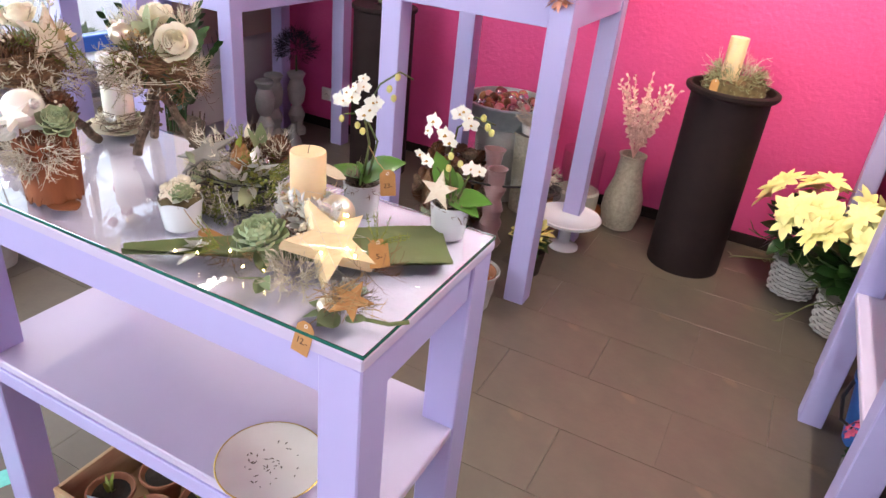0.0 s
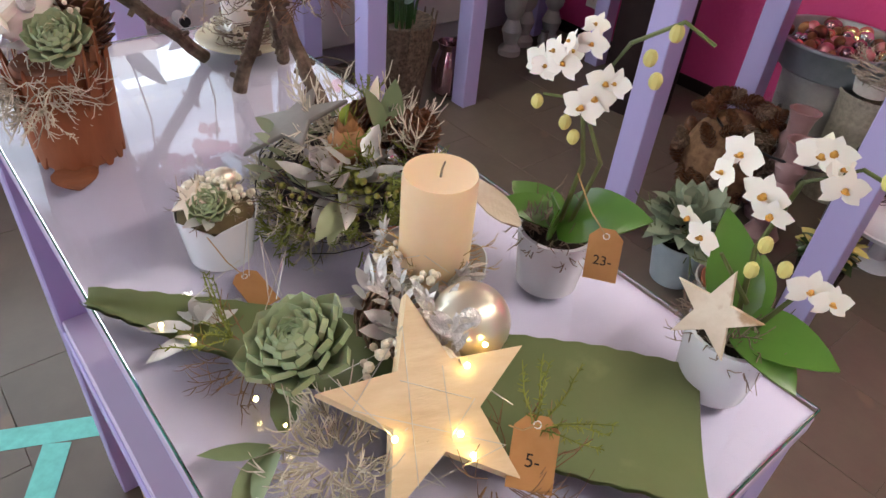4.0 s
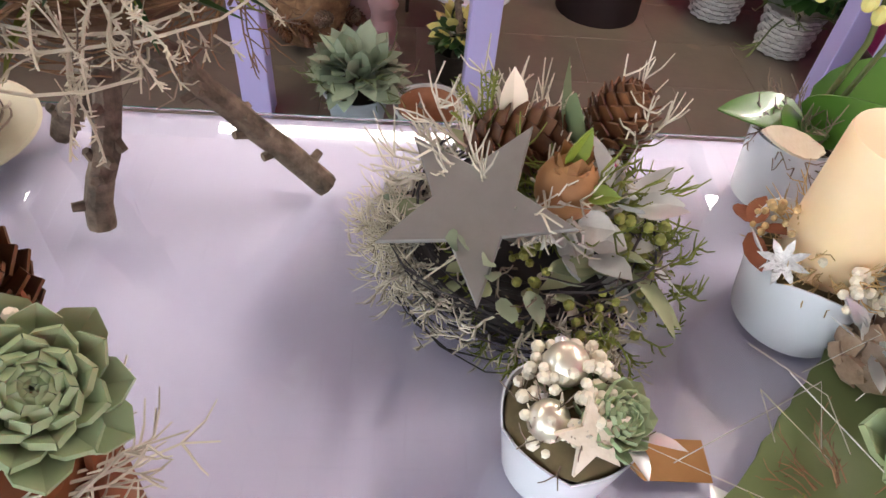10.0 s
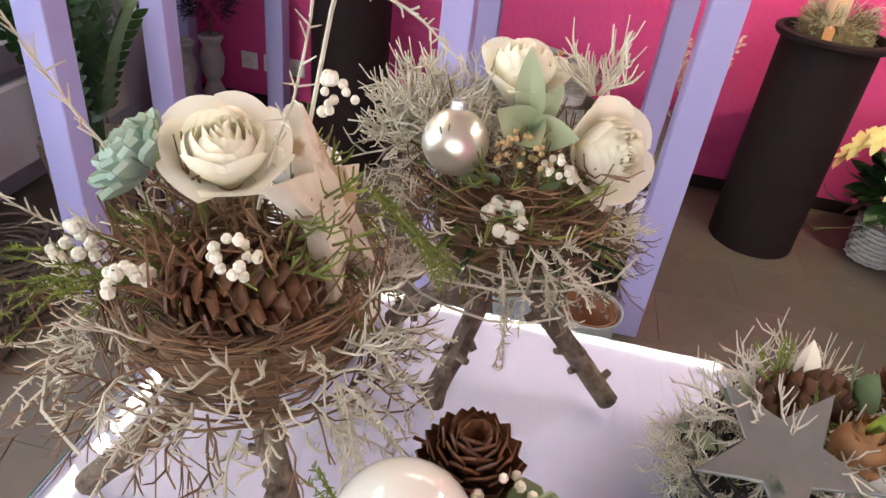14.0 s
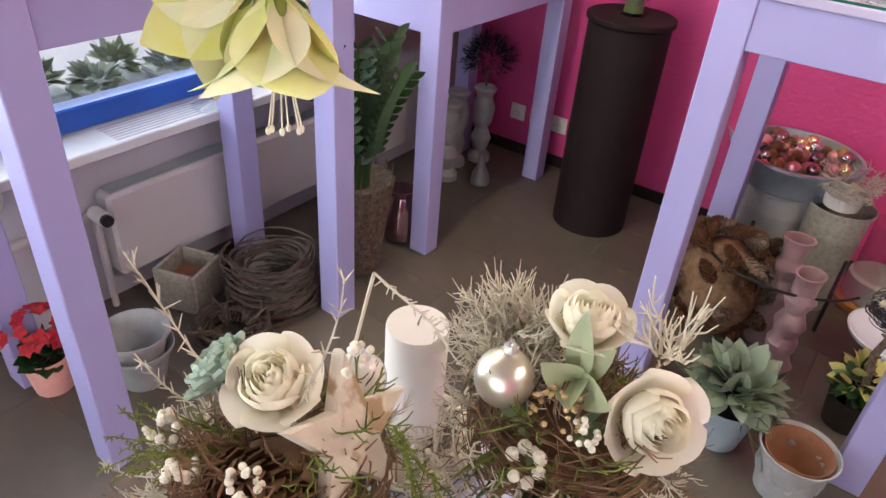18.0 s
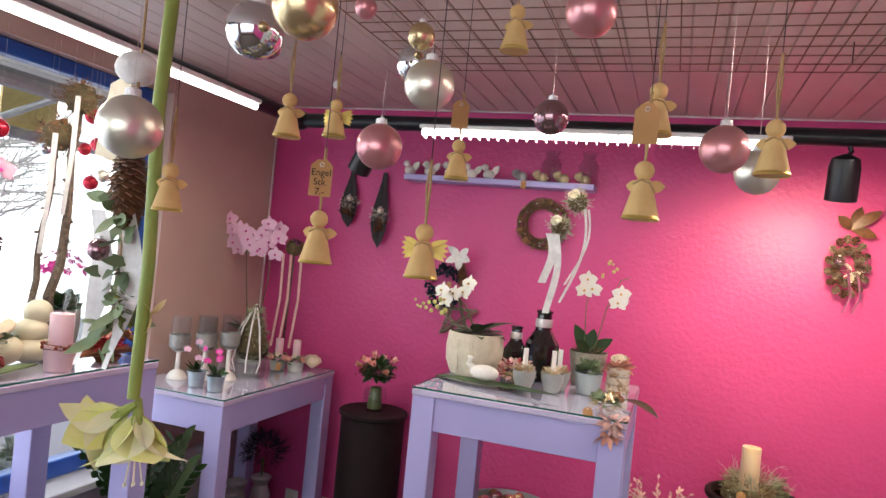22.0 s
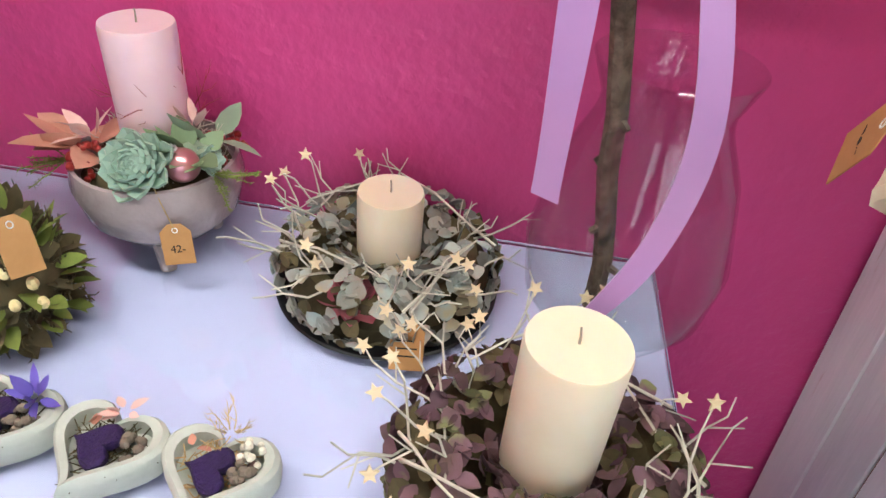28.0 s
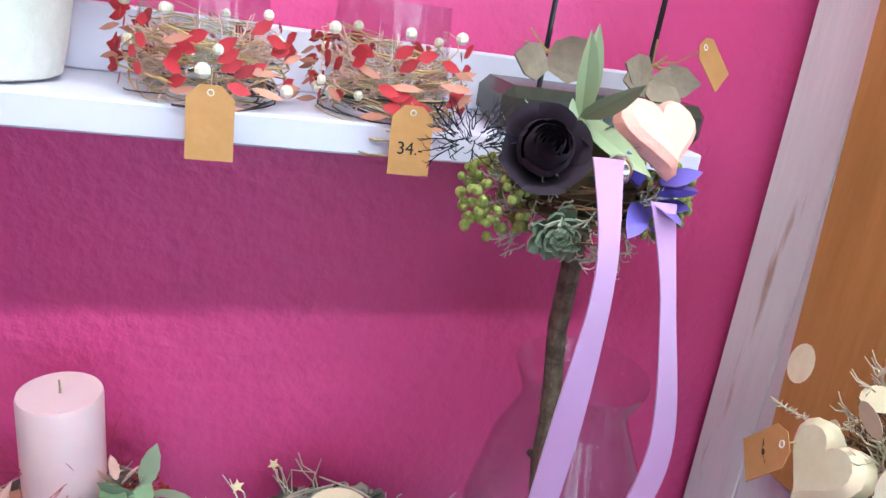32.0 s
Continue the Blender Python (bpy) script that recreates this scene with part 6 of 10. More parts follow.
for k in range(5):
    frost_fern(t, h + V(uni(-0.08, 0), uni(-0.05, 0), 0.04), (-0.5, -0.6, 0.1), 0.05, M_MOSS, "green_heath", 4, 0.0009, 0.6)
frost_fern(t, h + V(0.06, 0.055, 0.07), (0.4, -0.1, -0.3), 0.075, M_MOSS, "green_heath", 6, 0.0011, 0.3)
for d, L in (((-0.75, -0.1, 0.7), 0.15), ((-0.9, -0.1, 0.15), 0.11), ((-0.9, -0.5, -0.2), 0.10), ((-0.4, -0.8, -0.5), 0.10), ((0.15, 0.15, 1), 0.13)):
    frost_fern(t, h + Vector(d) * 0.05 + V(0, 0, 0.02), d, L, M_FROST, n=1, spread=0.15)
pts = [h + V(0.02, 0.05, 0.10), h + V(0.03, 0.06, 0.17), h + V(0.035, 0.06, 0.19)]
part("wire_stem", Geo().tube(pts, 0.0014, n=5), M_FROST, t)
frost_fern(t, pts[-1], (0.8, 0.1, -0.3), 0.075, M_FROST, n=1, spread=0.1, droop=0.06)
for k in range(16):
    a = uni(0, 6.283)
    frost_fern(t, h + V(math.cos(a) * 0.085, math.sin(a) * 0.085, uni(-0.02, 0.02)), (math.cos(a), math.sin(a), -0.3), uni(0.04, 0.07), M_FROST, n=2, droop=0.1)
sprigs(t, h + V(0, 0, 0.02), 0.07, 90, 0.06, 0.0012, M_TWIG, "twig_filling", 0.0, 0.8, kink=0.6, start=0.5)
sprigs(t, h + V(0, 0.02, 0.03), 0.075, 60, 0.05, 0.0012, M_MOSS, "moss_tuft", -0.1, 0.8, kink=0.5, start=0.6)
sprigs(t, h + V(0, 0, -0.005), 0.10, 120, 0.034, 0.0010, M_FROST, "frosted_tuft", -0.25, 0.5, kink=0.5, sub=5, start=0.85)
sprigs(t, h + V(0, 0, -0.015), 0.09, 40, 0.05, 0.0009, M_TWIG, "loose_twig_fringe", -0.3, 0.3, kink=0.5, start=0.85)
sprigs(t, h + V(-0.05, -0.04, -0.01), 0.05, 30, 0.07, 0.0007, M_TWIG, "thread_fringe", -0.6, 0.1)

# plate with the white candle
t = thing("candle_plate", "cream glazed plate with a white pillar candle in a lichen wreath", "candle arrangement", (-1.432, 1.105, Z))
part("plate", Geo().lathe([(0.04, 0), (0.045, 0.004), (0.078, 0.016), (0.08, 0.0175), (0.077, 0.0185), (0.044, 0.008), (0.001, 0.007)], 40), M_PLATE, t, "cream glazed plate with blue underside")
candle(t, (0, 0, 0.008), 0.034, 0.178, M_WAXWHITE, "white pillar candle")
nest(t, (0, 0, 0.012), 0.048, 0.03, 50, 0.0012, M_TWIGG)
sprigs(t, (0, 0, 0.02), 0.06, 90, 0.025, 0.001, M_LICHEN, "lichen", 0.0, 0.6, sub=4)
berries(t, (-0.02, -0.04, 0.03), 0.016, 16, 0.0035, M_BERRY, "white_berry_cluster")
berries(t, (0.035, -0.03, 0.03), 0.016, 16, 0.0035, M_BERRY, "white_berry_cluster")
cone(t, (-0.045, 0.0, 0.03), (0, -0.6, 0.8), 0.025, 0.012, M_CONESILV, n=40)
g = Geo()
for k in range(8):
    g.leaf((0.03, -0.045, 0.042), (math.cos(k * 0.785), math.sin(k * 0.785) * 0.6 - 0.2, 0.4), 0.017, 0.006, (0, -0.6, 0.8), seg=3, thick=0.001)
part("star_anise", g, M_SILVER, t, "silver star anise")
blades(t, (0.0, 0.02, 0.03), 0.05, 14, 0.022, 0.012, M_EUCA, "leaf_tuft", 0.0, 0.7)

# on and under the lower shelf
M_CHINA = mat("cream_china", (0.80, 0.76, 0.68), (0.74, 0.69, 0.60), 0.2, scale=12, coat=0.5)
t = thing("china_plate", "white china plate with gold rim and leaf bits on shelf", "plate", (-0.768, 0.815, 0.518))
part("dish", Geo().lathe([(0.05, 0), (0.07, 0.003), (0.105, 0.018), (0.108, 0.02), (0.104, 0.0205), (0.068, 0.006), (0.001, 0.005)], 44), M_CHINA, t)
part("rim", Geo().lathe([(0.107, 0.0195), (0.109, 0.0205), (0.107, 0.0215), (0.1055, 0.021)], 44), M_GOLDRIM, t)
g = Geo()
for k in range(40):
    a, q = uni(0, 6.28), uni(0, 0.06)
    g.leaf((q * math.cos(a), q * math.sin(a), 0.0075), rdir(0, 0.05), uni(0.004, 0.012), 0.003, seg=2)
part("leaf_bits", g, M_MOSSD, t)
t = thing("wooden_crate", "open wooden crate with terracotta pots under the table", "crate", (-1.22, 0.9, 0))
for lo, hi in (((-0.20, -0.15, 0), (0.20, -0.138, 0.14)), ((-0.20, 0.138, 0), (0.20, 0.15, 0.14)), ((-0.20, -0.137, 0), (-0.188, 0.137, 0.14)), ((0.188, -0.137, 0), (0.20, 0.137, 0.14)), ((-0.187, -0.137, 0), (0.187, 0.137, 0.01))):
    part("board", Geo().box(lo, hi, 0.002), M_CRATE, t, smooth=False)
for k, q in enumerate(((-0.10, -0.06), (0.04, -0.06), (0.12, 0.05), (-0.04, 0.06))):
    t = thing("terracotta_pot", "terracotta pot with young bulb shoots in a crate", "pot", (-1.22 + q[0] * GROW, 0.90 + q[1] * GROW, 0.011), group="pots in the crate")
    pot(t, (0, 0, 0), 0.038, 0.055, 0.10, M_TERRA, "pot", rim=0.012)
    part("soil", Geo().lathe([(0.045, 0.07), (0.048, 0.088), (0.001, 0.092)], 16), M_SOIL, t)
    blades(t, (0, 0, 0.085), 0.012, 7, 0.05, 0.012, M_HANGPL, "shoot_cluster", 0.7, 1.0)
    if k == 0:
        lb = part("plant_label", Geo().box((-0.022, -0.03, 0.09), (0.022, -0.029, 0.145), 0.0004, pose(0, 0, 0, 12, 0, 15)), M_CERBL, t, "turquoise plant label with pink bloom", False)
        part("label_bloom", Geo().lathe([(0.014, 0), (0.012, 0.001), (0.001, 0.0012)], 12, m=(pose(0, 0, 0, 12, 0, 15) @ pose(0, 0, 0, 90)).to_3x3(), c=pose(0, 0, 0, 12, 0, 15) @ V(0, -0.0312, 0.115)), M_MAGFL, lb)
for lo, hi, a in (((-0.03, -0.16, 0.0006), (0.03, 0.16, 0.0012), -24), ((-0.03, -0.12, 0.0013), (0.03, 0.12, 0.0018), 60)):
    t = solid("floor_tape", Geo().box(lo, hi), M_CYAN, "turquoise tape strip stuck on the floor", "tape", kind="structure", where=(-1.71 if a < 0 else -1.57, 0.66 if a < 0 else 0.60, 0), turn=a)


# ---- things on the low table by the pink wall ----
Z, GROW = ZT6, 0.92
# footed bowl with pink candle
t = thing("footed_bowl", "glazed rose grey footed bowl with pink candle, succulents and red berries", "candle arrangement", (0.617, 2.086, Z))
part("bowl", Geo().lathe([(0.03, 0.028), (0.06, 0.036), (0.085, 0.062), (0.094, 0.10), (0.090, 0.125), (0.086, 0.126), (0.088, 0.10), (0.06, 0.05), (0.001, 0.045)], 40), M_BOWLGL, t)
for a in (200, 320, 80):
    part("foot", Geo().tube([(0.045 * math.cos(radians(a)), 0.045 * math.sin(radians(a)), 0.045), (0.056 * math.cos(radians(a)), 0.056 * math.sin(radians(a)), 0.0)], 0.016, 0.009, 10), M_BOWLGL, t)
part("filling", Geo().ball((0, 0, 0.10), 0.082, 18, 9, 0.45), M_MOSSD, t)
candle(t, (0.012, 0.0, 0.12), 0.038, 0.148, M_WAXPINK, "pale pink pillar candle")
rosette(t, (-0.055, -0.018, 0.138), (-0.75, 0.05, 0.65), 0.048, M_SUCCB, "blue green rosette succulent", n=52)
rosette(t, (-0.02, -0.07, 0.135), (-0.4, -0.7, 0.6), 0.022, M_SUCCB, n=30)
bauble(t, (-0.045, -0.055, 0.142), 0.0185, M_PINKB, "rose coloured ball", d=(0, 0.4, 1))
blades(t, (-0.02, 0.065, 0.13), 0.03, 8, 0.06, 0.035, M_PEACH, "peach_leaves", 0.0, 0.6)
blades(t, (-0.03, 0.05, 0.15), 0.015, 7, 0.04, 0.014, M_DRYPINK, "pale_bract_spray", 0.2, 0.9)
blades(t, (-0.03, -0.06, 0.14), 0.03, 14, 0.04, 0.024, M_EUCA, "green_leaf_spray", 0.0, 0.8)
blades(t, (0.0, -0.07, 0.15), 0.02, 4, 0.05, 0.02, M_GREYL, "leaf", 0.1, 0.5)
blades(t, (0.0, -0.05, 0.16), 0.02, 6, 0.035, 0.012, M_DRYPINK, "pale_bract_spray", 0.4, 0.9)
berries(t, (0.02, -0.075, 0.13), 0.022, 26, 0.0042, M_REDBERRY, "red_berry_cluster", -0.3)
berries(t, (-0.045, 0.05, 0.125), 0.022, 26, 0.0042, M_REDBERRY, "red_berry_cluster", -0.3)
sprigs(t, (0, 0, 0.115), 0.09, 90, 0.04, 0.0009, M_LICHEN, "moss_thread_tuft", -0.5, 0.5, kink=0.6)
frost_fern(t, (-0.03, -0.08, 0.125), (-0.3, -0.8, -0.1), 0.05, M_MOSS, "green_fern", 8, 0.0009, 0.7)
frost_fern(t, (-0.04, 0.08, 0.125), (-0.3, 0.8, -0.1), 0.05, M_MOSS, "green_fern", 8, 0.0009, 0.7)
sprigs(t, (0.03, -0.02, 0.15), 0.03, 10, 0.07, 0.0007, M_REDBERRY, "red_sprig", 0.5, 1.0)
tag(t, (-0.088, -0.058, 0.07), (-0.9, -0.25, 0.25), 0.032, 0.046, 4, "42-", (-0.075, -0.03, 0.16))


def hydrangea_wreath(x, y, label, m1, m2, accent, rad, ch, wax, tagged_card, turn):
    t = thing("candle_wreath", label, "candle arrangement", (x, y, Z), turn, group="hydrangea candle wreaths")
    part("tray", Geo().lathe([(rad * 0.5, 0), (rad * 0.9, 0.004), (rad * 1.02, 0.012), (rad * 1.0, 0.014), (rad * 0.5, 0.007), (0.001, 0.006)], 40), M_BLACK, t, "dark round tray")
    for mt, n in ((m1, 620), (m2, 150)):
        g = Geo()
        for _ in range(n):
            a, q = uni(0, 6.283), uni(0, 6.283)
            c = V(math.cos(a), math.sin(a), 0) * (rad * 0.66 + rad * 0.33 * math.cos(q)) + V(0, 0, 0.042 + 0.036 * math.sin(q))
            nr = (V(math.cos(a), math.sin(a), 0) * math.cos(q) + V(0, 0, math.sin(q)) + rdir() * 0.55).normalized()
            tt = nr.orthogonal().normalized()
            tt = Matrix.Rotation(uni(0, 6.28), 3, nr) @ tt
            g.leaf(c - tt * 0.009, tt, uni(0.016, 0.025), uni(0.015, 0.022), nr, bend=uni(0, 0.45), cup=0.4, seg=4, tip=0.8)
        stuff(part("hydrangea_head", g, mt, t, "dried hydrangea petals"))
    if accent:
        blades(t, (-rad * 0.75, 0.02, 0.05), 0.022, 18, 0.028, 0.024, M_HYDR, "rose_petals", -0.2, 0.9)
    part("core", Geo().lathe([(rad * 0.36, 0.01), (rad * 0.5, 0.03), (rad * 0.66, 0.06), (rad * 0.8, 0.06), (rad * 0.92, 0.04), (rad * 0.86, 0.012)], 30), m2, t)
    candle(t, (0, 0, 0.01), wax, ch, M_WAXW, "ivory pillar candle")
    g, st = Geo(), Geo()
    for _ in range(40):
        a = uni(0, 6.283)
        p = V(math.cos(a) * rad * uni(0.5, 0.9), math.sin(a) * rad * uni(0.5, 0.9), 0.06)
        d = (V(math.cos(a + uni(-1.2, 1.2)), math.sin(a + uni(-1.2, 1.2)), uni(0.2, 1.6))).normalized()
        l = uni(0.05, 0.10)
        q = p + d * l * 0.5 + rdir() * 0.008
        e = p + d * l
        g.tube([p, p + d * l * 0.25 + rdir() * 0.006, q, p + d * l * 0.8 + rdir() * 0.007, e], 0.0015, 0.0008, 4)
        g.tube([q, q + (d + rdir() * 0.8).normalized() * 0.03], 0.001, 0.0007, 3)
        if R.random() < 0.4:
            st.prism(star_poly(0.008, 0.45, turn=uni(0, 70)), 0.002, at(e, V(-0.8, uni(-0.4, 0.4), 0.5)))
    for _ in range(10):
        a = uni(0, 6.283)
        p = V(math.cos(a) * rad * 0.95, math.sin(a) * rad * 0.95, 0.07)
        b = a + uni(0.7, 1.5)
        e = V(math.cos(b) * rad * 0.8, math.sin(b) * rad * 0.8, uni(0.07, 0.11))
        g.tube([p, p.lerp(e, 0.3) + V(0, 0, 0.010) + rdir() * 0.006, p.lerp(e, 0.65) + V(0, 0, 0.012) + rdir() * 0.008, e], 0.0018, 0.0010, 5)
    stuff(part("pale_twig_tangle", g, M_LICHEN, t, "whitewashed corkscrew twigs"))
    pieces("wooden_star", "wooden_star", st, M_WOODST, t, "tiny wooden star")
    if tagged_card:
        tag(t, (-rad * 0.98, -0.045, 0.035), (-0.85, -0.1, 0.45), 0.034, 0.05, 0, lines=3, string=(-rad * 0.7, -0.03, 0.07))
    else:
        tag(t, (-rad * 0.72, -rad * 0.85, 0.04), (-0.4, -0.9, 0.2), 0.03, 0.048, 0, string=(-rad * 0.4, -rad * 0.6, 0.07))
    return t


hydrangea_wreath(0.594, 1.834, "blue green dried hydrangea wreath with twigs, stars and ivory candle", M_HYD, M_MOSSD, True, 0.125, 0.124, 0.036, True, 0)
hydrangea_wreath(0.372, 1.664, "plum dried hydrangea wreath with twigs, stars and ivory candle", M_HYDP, M_MOSSD, False, 0.13, 0.180, 0.040, False, 0)


def heart_bowl(x, y, turn, label, extra):
    t = thing("heart_bowl", label, "bowl", (x, y, Z), turn, group="concrete heart bowls")
    out, inn = heart_poly(0.051, 40), heart_poly(0.038, 40)
    lay = [([(a * 0.72, b * 0.72) for a, b in out], 0.0), ([(a * 0.96, b * 0.96) for a, b in out], 0.012), (out, 0.030), ([(a * 0.98, b * 0.98) for a, b in out], 0.038), ([(a * 0.90, b * 0.90) for a, b in out], 0.042), (inn, 0.040), ([(a * 0.75, b * 0.75) for a, b in out], 0.022)]
    n = 40
    vs = [V(a, b, z) for pl, z in lay for a, b in pl]
    fs = [tuple(range(n - 1, -1, -1)), tuple(range((len(lay) - 1) * n, len(lay) * n))]
    for i in range(len(lay) - 1):
        for j in range(n):
            fs.append((i * n + j, i * n + (j + 1) % n, (i + 1) * n + (j + 1) % n, (i + 1) * n + j))
    part("bowl", Geo().add(vs, fs), M_HEARTC, t, "pale grey concrete heart bowl")
    g = Geo()
    for _ in range(150):
        p = heart_poly(uni(0.004, 0.036), 40)[R.randrange(40)]
        g.tube([V(*p, 0.028), V(*p, 0.028) + rdir(0.0, 0.8) * 0.016], 0.0008, 0.0005, 3)
    part("moss", g, M_STRAW if extra == 2 else M_MOSSD, t)
    g = Geo().prism(heart_poly(0.021, 24), 0.012, at((0.0, -0.004, 0.034), (0, -0.15, 1)), 0.15)
    part("violet_heart", g, M_VIOLET, t, "dark violet glitter heart")
    berries(t, (0.022, 0.004, 0.033), 0.012, 12, 0.0045, M_TWIGG, "seed_pod_cluster", 0.0)
    if extra == 0:
        blades(t, (0.022, 0.022, 0.042), 0.012, 12, 0.024, 0.009, M_VIOLETF, "violet_leaf_spray", 0.1, 0.9)
    elif extra == 1:
        blades(t, (0.0, 0.03, 0.042), 0.012, 6, 0.015, 0.008, M_DRYPINK, "dry_leaf_tuft", 0.0, 0.8)
    else:
        berries(t, (0.024, 0.018, 0.038), 0.012, 10, 0.0038, M_BERRY, "white_berry_cluster")
        sprigs(t, (0.0, 0.03, 0.04), 0.012, 14, 0.025, 0.0006, M_STRAW, "dry_grass", 0.3, 1.0)
    blades(t, (-0.024, 0.012, 0.038), 0.008, 2, 0.013, 0.009, M_PEACH, "orange_petal_tuft", 0.2, 0.8)
    return t


heart_bowl(0.337, 2.090, -98, "grey concrete heart bowl with violet heart and leaves", 0)
heart_bowl(0.329, 1.999, -100, "grey concrete heart bowl with violet heart and moss", 1)
heart_bowl(0.325, 1.909, -95, "grey concrete heart bowl with violet heart and white berries", 2)
t = thing("price_card", "brown kraft price tag lying over the table edge", "price tag", (0.262, 2.06, Z))
tag(t, (-0.004, 0.0, 0.004), (-0.25, 0, 1), 0.028, 0.056, 90)

# moss mound with star and succulent
t = thing("moss_mound", "mound of dark moss with succulents, birch star and price tag", "flower arrangement", (0.462, 2.178, Z))
t.scale = (0.9, 0.9, 1.12)
part("core", Geo().ball((0, 0, 0.045), 0.07, 16, 10, 0.75), M_MOSSD, t)
sprigs(t, (0, 0, 0.04), 0.085, 200, 0.03, 0.0013, M_MOSSD, "moss", -0.4, 1.0, kink=0.7, sub=3, start=0.75)
blades(t, (0, 0, 0.04), 0.085, 130, 0.03, 0.02, M_MOSSD, "bark_flake_cover", -0.4, 1.0, start=0.75)
blades(t, (0, 0, 0.04), 0.085, 60, 0.03, 0.016, M_MOSS, "green_leaf_spray", -0.3, 1.0, start=0.8)
rosette(t, (-0.025, -0.015, 0.10), (-0.6, -0.3, 0.75), 0.036, M_SUCCB, "blue green succulent")
rosette(t, (-0.06, 0.02, 0.075), (-0.8, 0.3, 0.4), 0.02, M_SUCC, n=28)
part("birch_star", Geo().prism(star_poly(0.036, 0.42, turn=75), 0.004, at((-0.055, 0.04, 0.118), (-0.75, -0.2, 0.6))), M_WOODW, t, "pale birch star", False)
sprigs(t, (0.0, 0.02, 0.11), 0.01, 6, 0.06, 0.0016, M_SAGE, "pale_stem_tuft", 0.6, 1.0)
berries(t, (-0.03, -0.05, 0.06), 0.03, 14, 0.005, M_OATS, "orange_pod_cluster", -0.2)
berries(t, (-0.05, 0.0, 0.04), 0.04, 14, 0.004, M_REDBERRY, "red_berry_cluster", -0.2)
tag(t, (-0.03, -0.075, 0.11), (-0.6, -0.65, 0.3), 0.03, 0.048, 0)

# agave piece with pink blossom at the table edge
t = thing("agave_posy", "curved agave leaf with pink bracts and echeveria at table edge", "flower arrangement", (0.305, 2.3, Z))
part("agave_leaf", Geo().leaf((-0.03, 0.10, 0.01), (0.05, -1, 0.1), 0.19, 0.06, (-0.3, 0, 1), bend=0.1, cup=0.4, seg=8, tip=0.6, thick=0.006), M_AGAVE, t)
part("agave_curl", Geo().tube([(0.0, -0.06, 0.02), (0.01, -0.10, 0.01), (-0.01, -0.13, 0.02), (-0.02, -0.125, 0.035)], 0.007, 0.004, 8), M_AGAVE, t)
rosette(t, (-0.015, 0.03, 0.045), (-0.4, 0.1, 1), 0.03, M_SUCCB)
blades(t, (0.0, 0.03, 0.06), 0.03, 30, 0.03, 0.014, M_DRYPINK, "pink_bract_tuft", 0.0, 0.9)
berries(t, (-0.02, 0.0, 0.04), 0.028, 30, 0.0035, M_REDBERRY, "red_berry_cluster")
sprigs(t, (0, 0.01, 0.03), 0.04, 50, 0.03, 0.0009, M_LICHEN, "lichen", 0.0, 0.6)

# dark tripod nest behind
t = thing("dark_tripod", "mossy stick tripod with dark nest, black violet roses and birch star", "flower arrangement", (0.515, 2.285, Z))
for f in ((-0.09, 0.08), (0.05, 0.10), (0.05, -0.11)):
    part("stick", twig(Geo(), V(*f, 0.006), V(0.0, 0.0, 0.25), 0.012, 0.009, 6, 0.05, 8), M_BARK, t, "mossy stick")
h = V(0, 0, 0.27)
nest(t, h, 0.085, 0.05, 110, 0.0012, M_TWIGDK)
part("core", Geo().ball(h + V(0, 0, 0.02), 0.06, 14, 9, 0.6), M_MOSSD, t)
rose(t, h + V(-0.045, 0.0, 0.065), (-0.8, -0.3, 0.5), 0.046, M_ROSEDK, "black violet rose")
rose(t, h + V(0.0, 0.03, 0.095), (-0.4, -0.2, 0.9), 0.046, M_ROSEDK, "black violet rose")
cone(t, h + V(0.0, -0.05, 0.06), (-0.3, -0.6, 0.6), 0.05, 0.022, M_CONE)
part("birch_star", Geo().prism(star_poly(0.032, 0.42, turn=80), 0.004, at(h + V(-0.06, -0.06, 0.045), (-0.8, -0.4, 0.4))), M_WOODW, t, "pale birch star", False)
berries(t, h + V(-0.06, 0.02, 0.02), 0.04, 40, 0.004, M_DRYDARK, "dark_berry_cluster", -0.6)
blades(t, h + V(0, 0, 0.03), 0.07, 30, 0.04, 0.018, M_MOSS, "foliage", -0.2, 0.9)
sprigs(t, h, 0.10, 190, 0.055, 0.0009, M_TWIG, "twig_tuft", -0.6, 0.7)
berries(t, h + V(-0.02, -0.01, 0.075), 0.05, 7, 0.004, M_BERRY, "pearl_cluster")
part("pointed_stick", Geo().tube([h + V(0, -0.05, 0.03), h + V(-0.03, -0.14, 0.04)], 0.004, 0.003, 6), M_STEM, t)
part("bare_twig", Geo().tube([h + V(0.0, 0.05, 0.08), h + V(-0.03, 0.08, 0.14)], 0.0016, n=5), M_TWIG, t)

# glass vase with ribboned stick bouquet
t = thing("glass_vase", "clear bellied glass vase on the lilac table", "vase", (0.582, 1.605, Z))
t.scale = (1.03,) * 3
prof = [(0.03, 0.0), (0.05, 0.004), (0.085, 0.055), (0.092, 0.11), (0.075, 0.19), (0.055, 0.235), (0.053, 0.25), (0.066, 0.283), (0.065, 0.284), (0.0515, 0.251), (0.0535, 0.235), (0.073, 0.19), (0.0895, 0.11), (0.083, 0.055), (0.045, 0.009), (0.001, 0.008)]
v = part("body", Geo().lathe(prof, 48), M_GLASS, t)
v.visible_shadow = False
t = thing("stick_bouquet", "stick bouquet with black rose, pink felt heart and lilac ribbons", "bouquet", (0.582, 1.605, Z + 0.02))
part("stick", twig(Geo(), V(-0.005, 0.018, 0.015), V(-0.062, 0.080, 0.49), 0.0105, 0.0095, 8, 0.015, 8), M_BARK, t, "dark bark stick")
